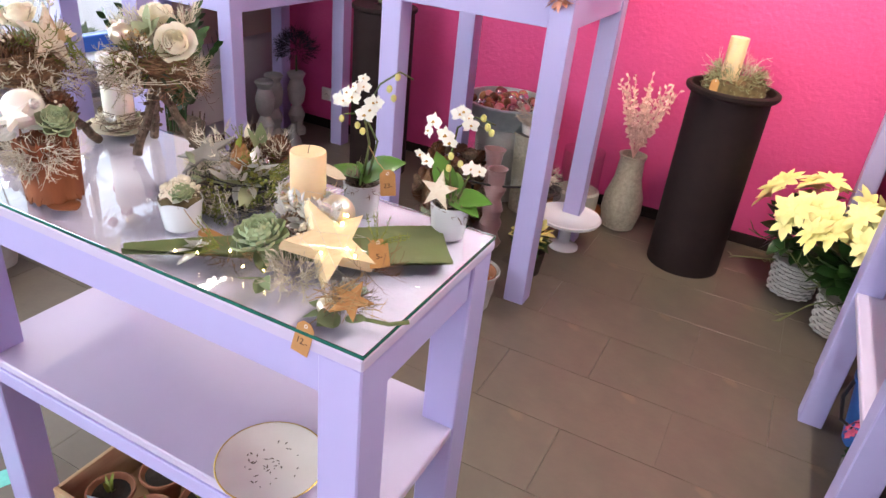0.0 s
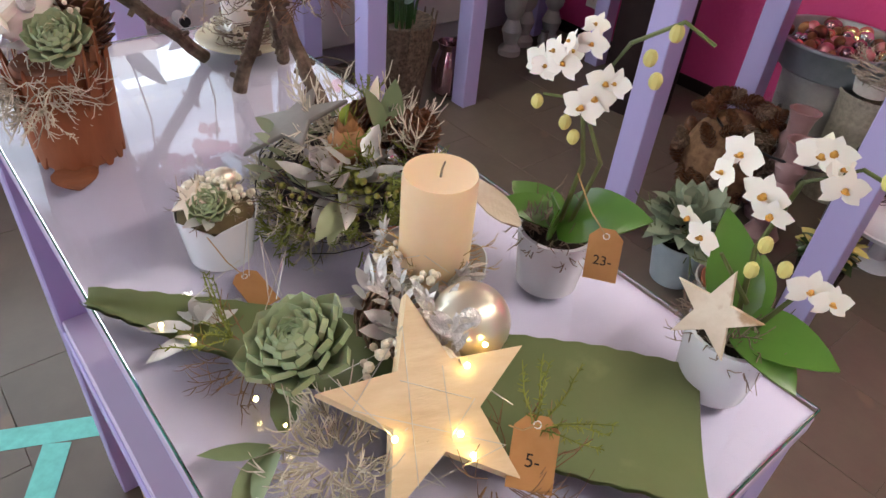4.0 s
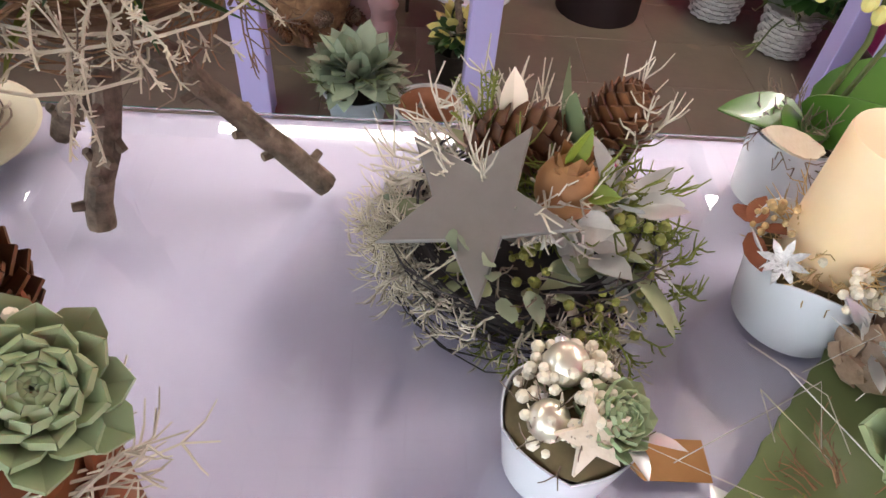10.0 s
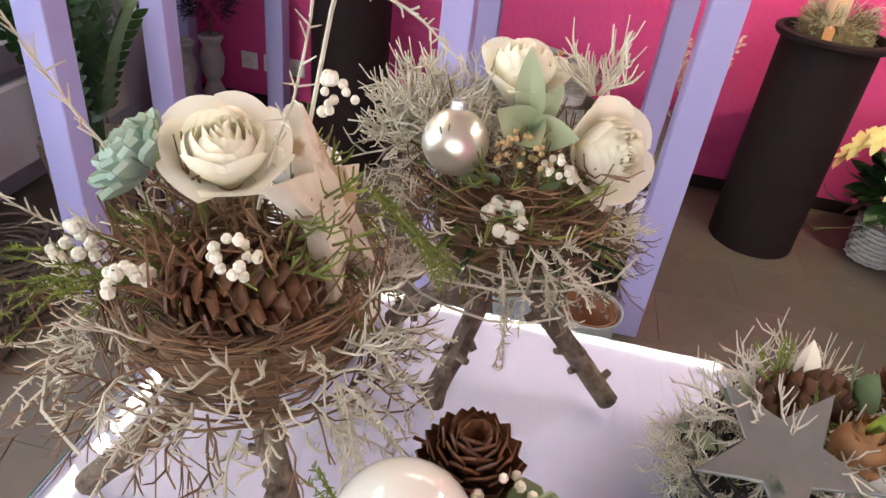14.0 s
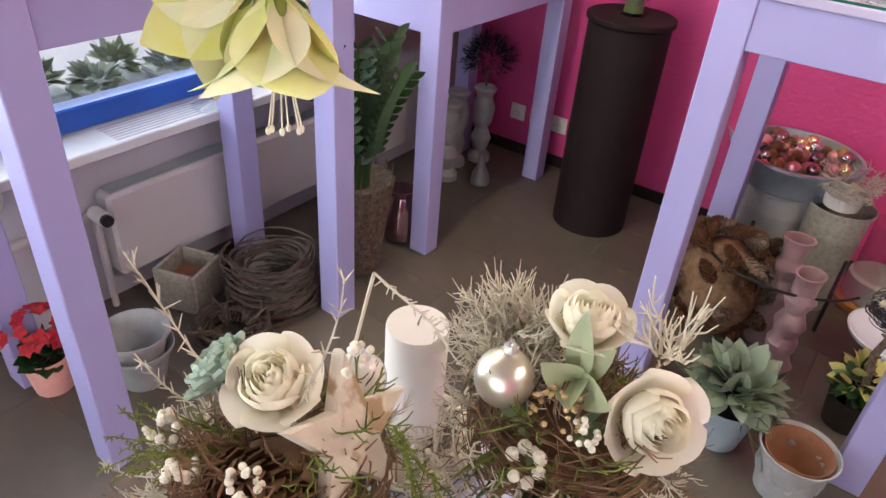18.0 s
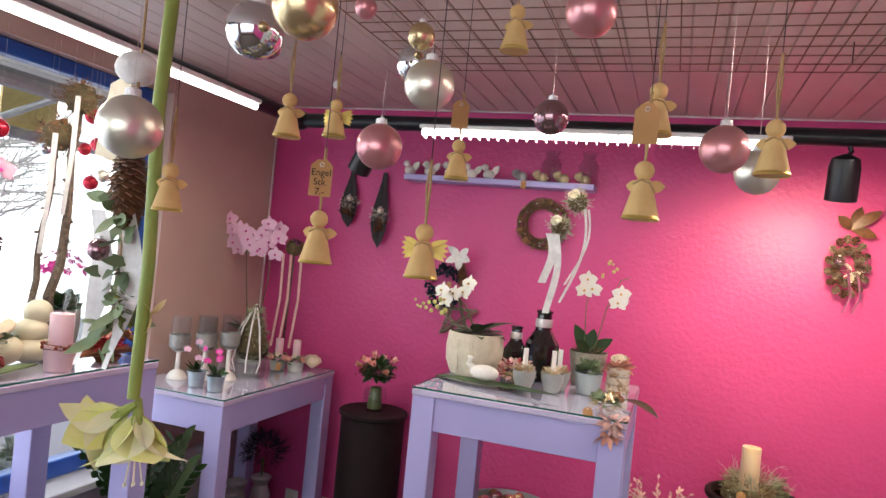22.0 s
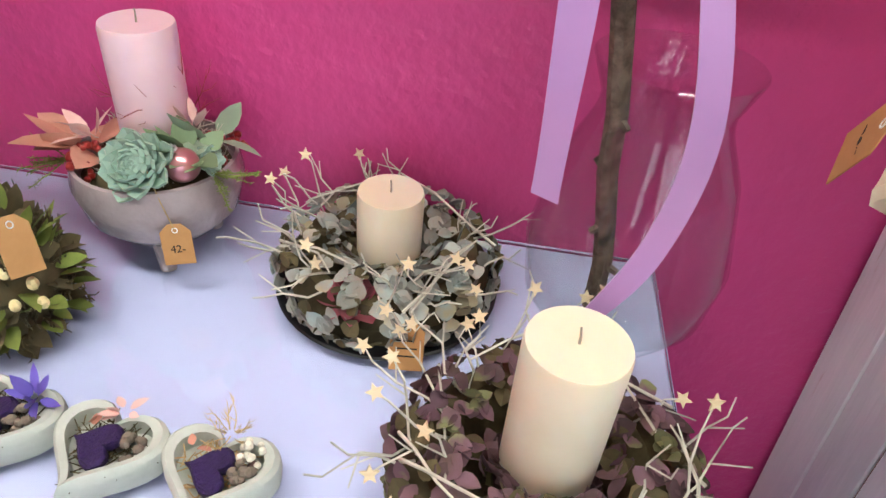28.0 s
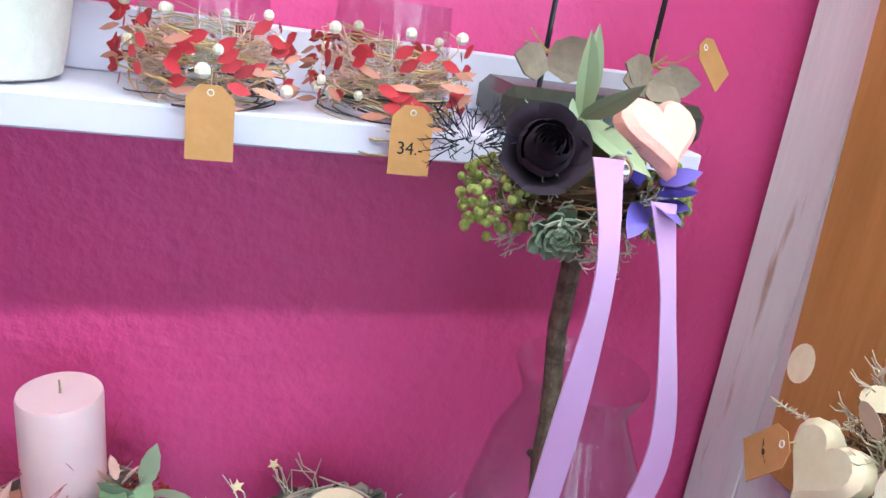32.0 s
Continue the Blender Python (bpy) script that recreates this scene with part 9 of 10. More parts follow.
# ---- column tops ----
t = thing("moss_candle_wreath", "cream candle in grey green moss wreath on dark column", "candle arrangement", (-0.33, 3.24, 0.83))
part("base", Geo().lathe([(0.10, 0), (0.14, 0.004), (0.13, 0.05), (0.001, 0.055)], 24), M_MOSSD, t)
sprigs(t, (0, 0, 0.02), 0.14, 260, 0.055, 0.0012, M_SAGE, "moss_tuft", 0.0, 0.7, sub=3, start=0.7)
sprigs(t, (0, 0, 0.02), 0.14, 160, 0.055, 0.0012, M_MOSSD, "moss_tuft", 0.0, 0.7, sub=3, start=0.7)
sprigs(t, (0, 0, 0.04), 0.13, 24, 0.10, 0.001, M_LICHEN, "grass_tuft", 0.4, 0.8, start=0.7)
candle(t, (-0.03, -0.02, 0.05), 0.04, 0.185, M_CREAM, "cream pillar candle")
tag(t, (-0.07, -0.15, 0.04), (-0.1, -1, 0.2), 0.035, 0.055)
t = thing("flower_jar", "glass jar with round posy of pink tulips and green leaves", "bouquet", (-2.09, 3.27, 0.905))
v = part("jar", Geo().lathe([(0.05, 0), (0.06, 0.005), (0.065, 0.07), (0.055, 0.12), (0.053, 0.12), (0.063, 0.07), (0.001, 0.008)], 28), M_GLASS, t)
v.visible_shadow = False
part("stem_tuft", Geo().lathe([(0.04, 0.012), (0.03, 0.12), (0.001, 0.13)], 12), M_STEM, t)
blades(t, (0, 0, 0.20), 0.09, 150, 0.065, 0.03, M_LEAF, "green_leaf_spray", -0.4, 1.0)
blades(t, (0, 0, 0.20), 0.09, 60, 0.06, 0.03, M_GREYL, "grey_leaves", -0.5, 1.0)
for k in range(9):
    d = rdir(0.2, 1)
    g = Geo()
    for j in range(5):
        m = basis(d)
        g.leaf(V(0, 0, 0.20) + d * 0.09, m @ V(0.35 * math.cos(j * 1.257), 0.35 * math.sin(j * 1.257), 1), 0.05, 0.026, m @ V(-math.cos(j * 1.257), -math.sin(j * 1.257), 0.3), bend=-0.05, cup=0.4, seg=4)
    part("tulip", g, M_FELTPINK if k % 3 else M_PEACH, t, "pink tulip")
berries(t, (0, 0, 0.20), 0.11, 40, 0.006, M_REDBERRY, "berries", -0.2, 0.9)

# ---- things on the table before the pink wall ----
Z, GROW = ZT3, 0.92
t = thing("knit_pot", "cream knit textured pot with white orchid and dark green leaves", "orchid", (-1.472, 2.82, Z))
g = Geo().lathe([(0.085, 0), (0.10, 0.006), (0.122, 0.06), (0.126, 0.12), (0.118, 0.185), (0.113, 0.187), (0.12, 0.12), (0.001, 0.10)], 72, wob=lambda a, z: 1 + 0.022 * abs(math.sin(a * 18)) * (1 if z > 0.002 else 0))
part("pot", g, M_TEXPOT, t, "cream cable knit ceramic pot")
for k in range(3):
    part("bead_strip", Geo().tube([(0.124 * math.cos(-1.9 + k * 0.5), 0.124 * math.sin(-1.9 + k * 0.5), 0.02 + 0.02 * j) for j in range(8)], 0.005, n=6), M_TEXPOT, t)
part("soil", Geo().lathe([(0.10, 0.15), (0.11, 0.175), (0.001, 0.19)], 20), M_SOIL, t)
for k in range(9):
    a = uni(0, 6.28)
    part("leaf", Geo().leaf((0, 0, 0.18), (math.cos(a), math.sin(a), uni(0.1, 0.9)), uni(0.13, 0.2), 0.06, (0, 0, 1), bend=-0.2, cup=0.2, seg=6, thick=0.001), M_LEAF, t, "broad dark green leaf")
sprigs(t, (0, 0, 0.17), 0.10, 60, 0.04, 0.001, M_TWIGG, "moss", 0.0, 0.6)
part("flower_stem", Geo().tube([(0, 0, 0.18), (-0.05, -0.03, 0.30), (-0.12, -0.06, 0.36), (-0.22, -0.10, 0.33)], 0.004, 0.002, 6), M_STEM, t)
for p in ((-0.06, -0.06, 0.36), (-0.10, -0.07, 0.35), (-0.13, -0.09, 0.32), (-0.04, -0.05, 0.40), (-0.15, -0.09, 0.36)):
    moth_flower(t, p, (-0.4, -0.8, 0.2), 0.045, M_ORCHW)
g = Geo()
for k in range(12):
    g.ball((-0.13 - 0.012 * k, -0.08 - 0.003 * k, 0.30 + uni(-0.04, 0.02)), 0.012 * (1 - 0.04 * k), 8, 6)
part("bud_cluster", g, M_BUD, t, "green buds")
for x, y, s in ((-1.216, 2.93, 1.25), (-1.32, 2.90, 0.92)):
    t = thing("black_bottle", "black glass bottle vase with ribbed shoulder", "vase", (x, y, Z), group="black glass bottles")
    part("body", Geo().lathe([(0.058 * s, 0), (0.062 * s, 0.005), (0.062 * s, 0.13 * s), (0.03 * s, 0.18 * s), (0.026 * s, 0.235 * s), (0.032 * s, 0.25 * s), (0.024 * s, 0.25 * s), (0.02 * s, 0.2 * s), (0.001, 0.17 * s)], 12), M_BLACKGL, t, "", False)
    part("collar", Geo().lathe([(0.029 * s, 0.19 * s), (0.031 * s, 0.195 * s), (0.031 * s, 0.215 * s), (0.028 * s, 0.22 * s)], 16), M_SILVER, t)
t = thing("stick_bouquet", "stick with two balls of dried white roses and white ribbons", "bouquet", (-1.216, 2.93, Z + 0.2))
part("stick", twig(Geo(), V(0, 0, 0), V(0.05, -0.04, 0.50), 0.010, 0.008, 6, 0.02), M_BARK, t)
for q, rr in (((0.04, -0.06, 0.47), 0.05), ((0.10, -0.02, 0.59), 0.055)):
    part("core", Geo().ball(q, rr * 0.8, 12, 8), M_MOSSD, t)
    sprigs(t, q, rr, 110, 0.035, 0.001, M_LICHEN, "lichen", -1, 1, sub=3, start=0.7)
    blades(t, q, rr, 24, 0.04, 0.018, M_SAGE, "foliage", -0.8, 1)
    rose(t, Vector(q) + V(-0.01, -0.035, 0.025), (-0.2, -0.9, 0.4), rr * 0.6, M_ROSEW, "dried white rose")
for o, L, w in (((0.03, -0.09, 0.44), 0.35, 0.03), ((0.0, -0.08, 0.44), 0.22, 0.035), ((0.14, -0.05, 0.56), 0.42, 0.012), ((0.155, -0.05, 0.56), 0.34, 0.01)):
    g = Geo()
    vs, fs = [], []
    for i in range(18):
        u = i / 17
        c = Vector(o) + V(0.02 * math.sin(4 * u) - (0.06 * u if w < 0.02 else 0) * u, 0, -L * u)
        vs += [c + V(-w / 2, 0.004 * math.sin(8 * u), 0), c + V(w / 2, -0.004 * math.sin(6 * u), 0)]
        if i:
            fs.append((2 * i - 2, 2 * i - 1, 2 * i + 1, 2 * i))
    part("ribbon", g.add(vs, fs), M_RIBW, t, "sheer white ribbon")
t = thing("textured_orchid_pot", "bark textured pot with white moth orchid and dark leaves", "orchid", (-1.03, 2.98, Z))
pot(t, (0, 0, 0), 0.065, 0.085, 0.15, M_STONEV, "pot")
part("soil", Geo().lathe([(0.07, 0.12), (0.078, 0.14), (0.001, 0.15)], 20), M_SOIL, t)
sprigs(t, (0, 0, 0.13), 0.07, 50, 0.05, 0.001, M_TWIG, "moss", 0.0, 0.7)
for d, L in (((-0.5, 0.1, 0.85), 0.15), ((0.7, 0, 0.6), 0.13), ((-0.3, -0.5, 0.4), 0.11), ((0.1, 0.2, 1), 0.12)):
    part("leaf", Geo().leaf((0, 0, 0.14), d, L, 0.06, (0, -0.8, 0.5), bend=-0.1, cup=0.2, seg=6, thick=0.001), M_LEAF, t, "dark green leaf")
part("flower_stem", Geo().tube([(-0.02, 0, 0.14), (-0.03, 0, 0.35), (-0.01, 0, 0.50)], 0.003, 0.002, 6), M_STEM, t)
part("flower_stem", Geo().tube([(0.02, 0, 0.14), (0.06, 0, 0.35), (0.11, 0, 0.48), (0.15, 0, 0.50)], 0.003, 0.002, 6), M_STEM, t)
for p in ((-0.03, -0.02, 0.47), (-0.005, -0.03, 0.43), (-0.04, -0.02, 0.42), (0.12, -0.02, 0.42), (0.11, -0.02, 0.38)):
    moth_flower(t, p, (-0.2, -0.9, 0.0), 0.045, M_ORCHW)
berries(t, (0.05, 0, 0.52), 0.04, 7, 0.008, M_BUD, "bud_cluster", -1, 1)
t = thing("leaf_runner", "long dark green leaf laid along the table front", "leaf", (-1.326, 2.533, Z))
part("leaf_blade", Geo().leaf((-0.27, 0.14, 0.004), (1, -0.22, 0.02), 0.56, 0.10, (0, 0, 1), bend=0.01, cup=0.15, seg=10, tip=0.9, thick=0.002), M_LEAF, t)
t = thing("white_swan", "small white ceramic swan with shells on a green leaf", "figurine", (-1.37, 2.62, Z + 0.02))
g = Geo().ball((0, 0, 0.03), 0.045, 16, 10, 0.7, Matrix.Diagonal((1.4, 0.8, 1)))
g.tube([(-0.04, 0, 0.04), (-0.07, 0, 0.06), (-0.06, 0, 0.085), (-0.075, 0, 0.085)], 0.014, 0.009, 9)
part("body", g, M_CERAM, t)
t = thing("pink_wreath_glass", "glass bowl in a wreath of dried pink flowers", "candle holder", (-1.272, 2.72, Z + 0.02))
v = part("glass_bowl", Geo().lathe([(0.03, 0), (0.05, 0.006), (0.06, 0.04), (0.055, 0.085), (0.053, 0.085), (0.058, 0.04), (0.001, 0.008)], 28), M_GLASS, t)
v.visible_shadow = False
nest(t, (0, 0, 0), 0.06, 0.05, 40, 0.0012, M_STRAW)
blades(t, (0, 0, 0.03), 0.08, 90, 0.035, 0.016, M_DRYPINK, "pink_petals", -0.2, 0.7, start=0.7)
blades(t, (0, 0, 0.03), 0.08, 40, 0.03, 0.016, M_REDLEAF, "rose_petals", -0.2, 0.7, start=0.7)
for x, y in ((-1.225, 2.66), (-1.122, 2.69), (-1.11, 2.76)):
    t = thing("egg_cup_candle", "ribbed grey cup with white taper candle and dried flowers", "candle arrangement", (x, y, Z), group="grey candle cups")
    part("cup", Geo().lathe([(0.02, 0), (0.03, 0.004), (0.045, 0.05), (0.048, 0.08), (0.045, 0.08), (0.04, 0.05), (0.001, 0.03)], 30, wob=lambda a, z: 1 + 0.03 * math.sin(a * 15)), M_CERGREY, t)
    candle(t, (0, 0, 0.05), 0.010, 0.12, M_WAXWHITE, "white taper candle")
    sprigs(t, (0, 0, 0.07), 0.045, 50, 0.03, 0.001, M_STRAW, "dry_moss", 0.0, 0.7)
    blades(t, (0, 0, 0.075), 0.04, 24, 0.028, 0.014, M_LUNARIA, "dry_petals", 0.0, 0.8)
t = thing("glass_pot_plant", "ribbed glass pot with small green succulent", "potted plant", (-1.0, 2.78, Z))
pot(t, (0, 0, 0), 0.045, 0.06, 0.09, M_GREYCAN, "pot")
blades(t, (0, 0, 0.09), 0.05, 60, 0.05, 0.026, M_EUCA, "foliage", 0.0, 0.9)
part("soil", Geo().lathe([(0.05, 0.07), (0.055, 0.08), (0.001, 0.085)], 16), M_SOIL, t)
t = thing("wood_slice_pile", "stack of wooden pieces with a white rose and dried trimmings", "flower arrangement", (-0.9, 2.92, Z))
for k in range(3):
    part("wood_slice", Geo().lathe([(0.045, 0.035 * k), (0.05, 0.035 * k + 0.004), (0.05, 0.035 * k + 0.03), (0.045, 0.035 * k + 0.034)], 16), M_WOODW, t)
rose(t, (0, 0, 0.135), (-0.1, -0.3, 1), 0.042, M_ROSEW, "white rose")
blades(t, (0, 0, 0.10), 0.05, 30, 0.05, 0.026, M_PEACH, "dry_leaves", -0.3, 0.7)
t = thing("succulent_posy", "posy of succulents, gold star and pink flowers over table edge", "flower arrangement", (-0.905, 2.478, Z))
blades(t, (0, 0, 0.03), 0.06, 60, 0.04, 0.022, M_EUCA, "green_leaf_spray", 0.0, 0.9)
rosette(t, (-0.02, -0.03, 0.06), (-0.2, -0.5, 1), 0.03, M_SUCC)
part("gold_star", Geo().prism(star_poly(0.028), 0.004, at((0.02, -0.05, 0.07), (0, -0.8, 0.6))), M_GOLDGL, t, "", False)
berries(t, (0.03, 0, 0.05), 0.03, 14, 0.009, M_GOLDB, "gold_ball_cluster")
sprigs(t, (0, 0, 0.03), 0.07, 60, 0.04, 0.001, M_STRAW, "dry_thread_tuft", -0.2, 0.6)
blades(t, (0.04, -0.085, -0.01), 0.05, 80, 0.045, 0.02, M_DRYPINK, "hanging_pink_bloom", -1.0, 0.4)
blades(t, (0.03, -0.085, -0.05), 0.04, 30, 0.05, 0.02, M_PEACH, "hanging_petals", -1.0, 0.0)
tag(t, (-0.05, -0.082, 0.0), (0, -1, 0.15), 0.035, 0.055, 8)
t = thing("big_leaf", "dark green leaf reaching over the table side", "leaf", (-0.858, 2.682, Z))
part("blade", Geo().leaf((0.0, 0, 0.02), (0.8, -0.5, 0.1), 0.17, 0.07, (0, 0, 1), bend=-0.3, seg=6, thick=0.001), M_LEAF, t)

# ---- things on the window corner table ----
Z, GROW = ZT4, 0.93
for x, y in ((-2.70, 2.66), (-2.578, 2.635)):
    t = thing("zinc_pail", "small galvanised pail with miniature pink orchid", "potted plant", (x, y, Z), group="small zinc pails")
    pot(t, (0, 0, 0), 0.034, 0.042, 0.075, M_ZINC, "pail", rim=0.005, wall=0.0015)
    blades(t, (0, 0, 0.075), 0.03, 12, 0.06, 0.022, M_LEAF, "foliage", 0.1, 0.8)
    part("soil", Geo().lathe([(0.036, 0.055), (0.038, 0.065), (0.001, 0.07)], 14), M_SOIL, t)
    for k in range(6 if x > -2.63 else 3):
        moth_flower(t, (uni(-0.05, 0.03), uni(-0.04, 0.0), uni(0.14, 0.22)), (uni(-0.4, 0.4), -0.9, 0.2), 0.02, M_MAGFL if x > -2.63 else M_ORCHP)
    part("flower_stem", Geo().tube([(0, 0, 0.07), (-0.01, 0, 0.22)], 0.002, n=5), M_STEM, t)
for x, y, hh in ((-2.871, 2.735, 0.19), (-2.781, 2.808, 0.2), (-2.700, 2.880, 0.21), (-2.844, 2.899, 0.18)):
    t = thing("goblet_lantern", "grey carved goblet with clear glass cylinder", "candle holder", (x, y, Z), group="carved goblets")
    part("stem", Geo().lathe([(0.05, 0), (0.05, 0.006), (0.035, 0.03), (0.012, 0.045), (0.011, hh - 0.06), (0.03, hh - 0.05)], 24), M_CERAM, t)
    part("cup", Geo().lathe([(0.03, hh - 0.05), (0.05, hh - 0.03), (0.052, hh + 0.03), (0.048, hh + 0.03), (0.04, hh - 0.02), (0.001, hh - 0.03)], 28), M_GOBLET, t)
    v = part("glass_cylinder", Geo().lathe([(0.044, hh - 0.015), (0.046, hh - 0.013), (0.046, hh + 0.12), (0.0445, hh + 0.12), (0.0445, hh - 0.01), (0.001, hh - 0.012)], 28), M_GLASS, t)
    v.visible_shadow = False
t = thing("glitter_tree", "small grey fir tree with lights and white ribbons in a glass", "ornament", (-2.653, 3.0, Z))
v = part("glass", Geo().lathe([(0.06, 0), (0.075, 0.004), (0.085, 0.14), (0.083, 0.14), (0.073, 0.008), (0.001, 0.008)], 30), M_GLASS, t)
v.visible_shadow = False
part("core", Geo().lathe([(0.06, 0.10), (0.085, 0.14), (0.05, 0.28), (0.012, 0.38), (0.001, 0.39)], 18), M_MOSSD, t)
for k in range(6):
    zz = 0.12 + k * 0.045
    sprigs(t, (0, 0, zz), 0.095 * (1 - (zz - 0.1) / 0.32), 60, 0.04, 0.0012, M_SAGE, "fir_branching", -0.2, 0.5, start=0.7)
for k in range(22):
    q = uni(0.12, 0.36)
    a = uni(0, 6.28)
    part("light", Geo().ball((math.cos(a) * 0.11 * (1 - (q - 0.1) / 0.32), math.sin(a) * 0.11 * (1 - (q - 0.1) / 0.32), q), 0.006, 8, 6), M_GOLDB, t)
for a in (-1.2, -1.9, -0.6, -2.4):
    g = Geo().tube([(0, 0, 0.39), (0.07 * math.cos(a), 0.07 * math.sin(a), 0.27), (0.12 * math.cos(a), 0.12 * math.sin(a), 0.10), (0.09 * math.cos(a), 0.1 * math.sin(a), 0.04)], 0.005, 0.004, 5)
    part("ribbon", g, M_RIBW, t, "white ribbon")
t = thing("pink_orchid", "tall pale pink moth orchid in a dark glass vase", "orchid", (-2.9, 3.33, Z))
pot(t, (0, 0, 0), 0.07, 0.085, 0.16, M_CERGREY, "pot")
part("soil", Geo().lathe([(0.07, 0.13), (0.08, 0.145), (0.001, 0.15)], 16), M_SOIL, t)
for d in ((-0.8, 0, 0.5), (0.8, -0.2, 0.4), (0.1, -0.7, 0.5), (-0.4, -0.5, 0.8)):
    part("leaf", Geo().leaf((0, 0, 0.15), d, 0.2, 0.07, (0, 0, 1), bend=-0.2, cup=0.2, seg=6, thick=0.001), M_LEAF, t)
for x in (-0.05, 0.10):
    part("flower_stem", Geo().tube([(x * 0.3, 0, 0.15), (x, -0.02, 0.5), (x * 1.2, -0.05, 0.80)], 0.004, 0.003, 6), M_STEM, t)
for k in range(19):
    side = -0.07 if k % 2 else 0.12
    moth_flower(t, (side + uni(-0.09, 0.09), -0.08 + uni(-0.03, 0.03), 0.62 + uni(0, 0.24)), (0.35 + uni(-0.3, 0.3), -0.9, 0.0), 0.052, M_ORCHP, M_MAGFL)
for x, y in ((-2.664, 3.263), (-2.574, 3.290)):
    t = thing("pink_candle_cup", "dark cup with pale pink candle, roses and stars", "candle arrangement", (x, y, Z), group="pink candle cups")
    pot(t, (0, 0, 0), 0.04, 0.05, 0.06, M_CERGREY, "cup")
    candle(t, (0, 0, 0.04), 0.022, 0.14, M_WAXPINK, "pale pink candle")
    blades(t, (0, 0, 0.06), 0.06, 50, 0.035, 0.02, M_EUCA, "foliage", -0.2, 0.7)
    for k in range(4):
        a = uni(3.5, 6)
        rose(t, (0.05 * math.cos(a), 0.05 * math.sin(a), 0.075), (math.cos(a), math.sin(a), 0.6), 0.02, M_FELTPINK)
    part("white_star", Geo().prism(star_poly(0.018), 0.003, at((0.03, -0.06, 0.10), (0, -1, 0.2))), M_WOODW, t, "", False)
tag(t, (-0.06, -0.08, 0.03), (0, -1, 0.3), 0.03, 0.045)
t = thing("white_blossom", "large white silk blossom lying on the table", "flower", (-2.536, 3.4, Z + 0.02))
rose(t, (0, 0, 0.02), (0.2, -0.4, 0.9), 0.06, M_ROSEW, "open white blossom")
t = thing("ribbon_ball_stick", "stick with a ball of dried roses and pink ribbons", "ornament", (-2.72, 3.38, Z))
part("stick", Geo().tube([(0, 0, 0), (0.02, 0, 0.66)], 0.006, n=7), M_BARK, t)
part("core", Geo().ball((0.02, 0, 0.70), 0.05, 12, 8), M_MOSSD, t)
for k in range(7):
    d = rdir(-0.4, 1)
    rose(t, V(0.02, 0, 0.70) + d * 0.04, d, 0.026, M_ROSEMV if k % 2 else M_BULB)
for x in (-0.02, 0.03, 0.10):
    part("ribbon", Geo().tube([(x, -0.05, 0.66), (x + 0.01, -0.06, 0.4), (x - 0.02, -0.06, 0.12)], 0.008, 0.008, 4), M_DRYPINK, t, "pale pink ribbon")

# ---- things on the window table ----
Z, GROW = ZT2, 0.96
for x, y in ((-2.690, 1.258), (-2.730, 1.505)):
    t = thing("carved_pot", "square cream pot with carved vines and an orchid plant", "potted plant", (x, y, Z), uni(-6, 6), group="carved square pots")
    g = Geo().lathe([(0.085, 0), (0.092, 0.006), (0.094, 0.165), (0.086, 0.17), (0.08, 0.16), (0.001, 0.13)], 48, wob=lambda a, z: min(1.22, 1 / max(abs(math.cos(a)), abs(math.sin(a)))))
    part("pot", g, M_CERAM, t, "cream pot with carved relief")
    g = Geo()
    for k in range(44):
        sd = k % 4
        u, w = uni(-0.08, 0.08), uni(0.015, 0.155)
        m = Matrix.Rotation(sd * math.pi / 2, 3, "Z")
        p = m @ V(0.0945, u, w)
        d = m @ V(0, uni(-1, 1), uni(-1, 1))
        g.leaf(p, d, 0.028, 0.013, m @ V(1, 0, 0), seg=3, thick=0.003)
    part("vine_relief", g, M_STONEV, t)
    sprigs(t, (0, 0, 0.15), 0.08, 50, 0.05, 0.001, M_TWIGG, "moss", 0.0, 0.6)
    for k in range(6):
        a = uni(0, 6.28)
        part("leaf", Geo().leaf((0, 0, 0.16), (math.cos(a), math.sin(a), uni(0.2, 1)), uni(0.14, 0.22), 0.065, (0, 0, 1), bend=-0.25, cup=0.2, seg=7, thick=0.001), M_LEAF, t, "thick dark orchid leaf")
    part("flower_stem", Geo().tube([(0, 0, 0.15), (0.02, 0.03, 0.45), (0.06, 0.0, 0.62)], 0.004, 0.003, 6), M_STEM, t)
    for k in range(7):
        moth_flower(t, (0.06 + uni(-0.08, 0.08), uni(-0.1, 0.1), 0.55 + uni(0, 0.15)), (0.8, -0.5, 0), 0.045, M_ORCHP, M_MAGFL)
t = thing("rose_tray", "agave leaf tray with mauve roses, succulent, cones and red berries", "flower arrangement", (-2.510, 1.422, Z))
part("leaf_tray", Geo().leaf((0.02, -0.23, 0.006), (-0.05, 1, 0.02), 0.50, 0.13, (0, 0, 1), bend=0.02, cup=0.2, seg=9, tip=0.7, thick=0.005), M_AGAVE, t)
for y, m in ((-0.10, M_ROSEMV), (-0.02, M_ROSEMV), (0.045, M_ROSEMV)):
    rose(t, (-0.01, y, 0.085), (0.8, -0.4, 0.6), 0.042, m, "mauve rose")
rosette(t, (0.035, 0.06, 0.05), (0.7, -0.2, 0.7), 0.036, M_SUCC)
for k in range(4):
    cone(t, (0.045, -0.13 + 0.05 * k, 0.03), (0.8, 0.3, 0.3), 0.04, 0.02, M_CONE, n=36)
berries(t, (0.03, 0.0, 0.03), 0.06, 70, 0.005, M_REDBERRY, "red_berry_cluster", -0.1, 0.5)
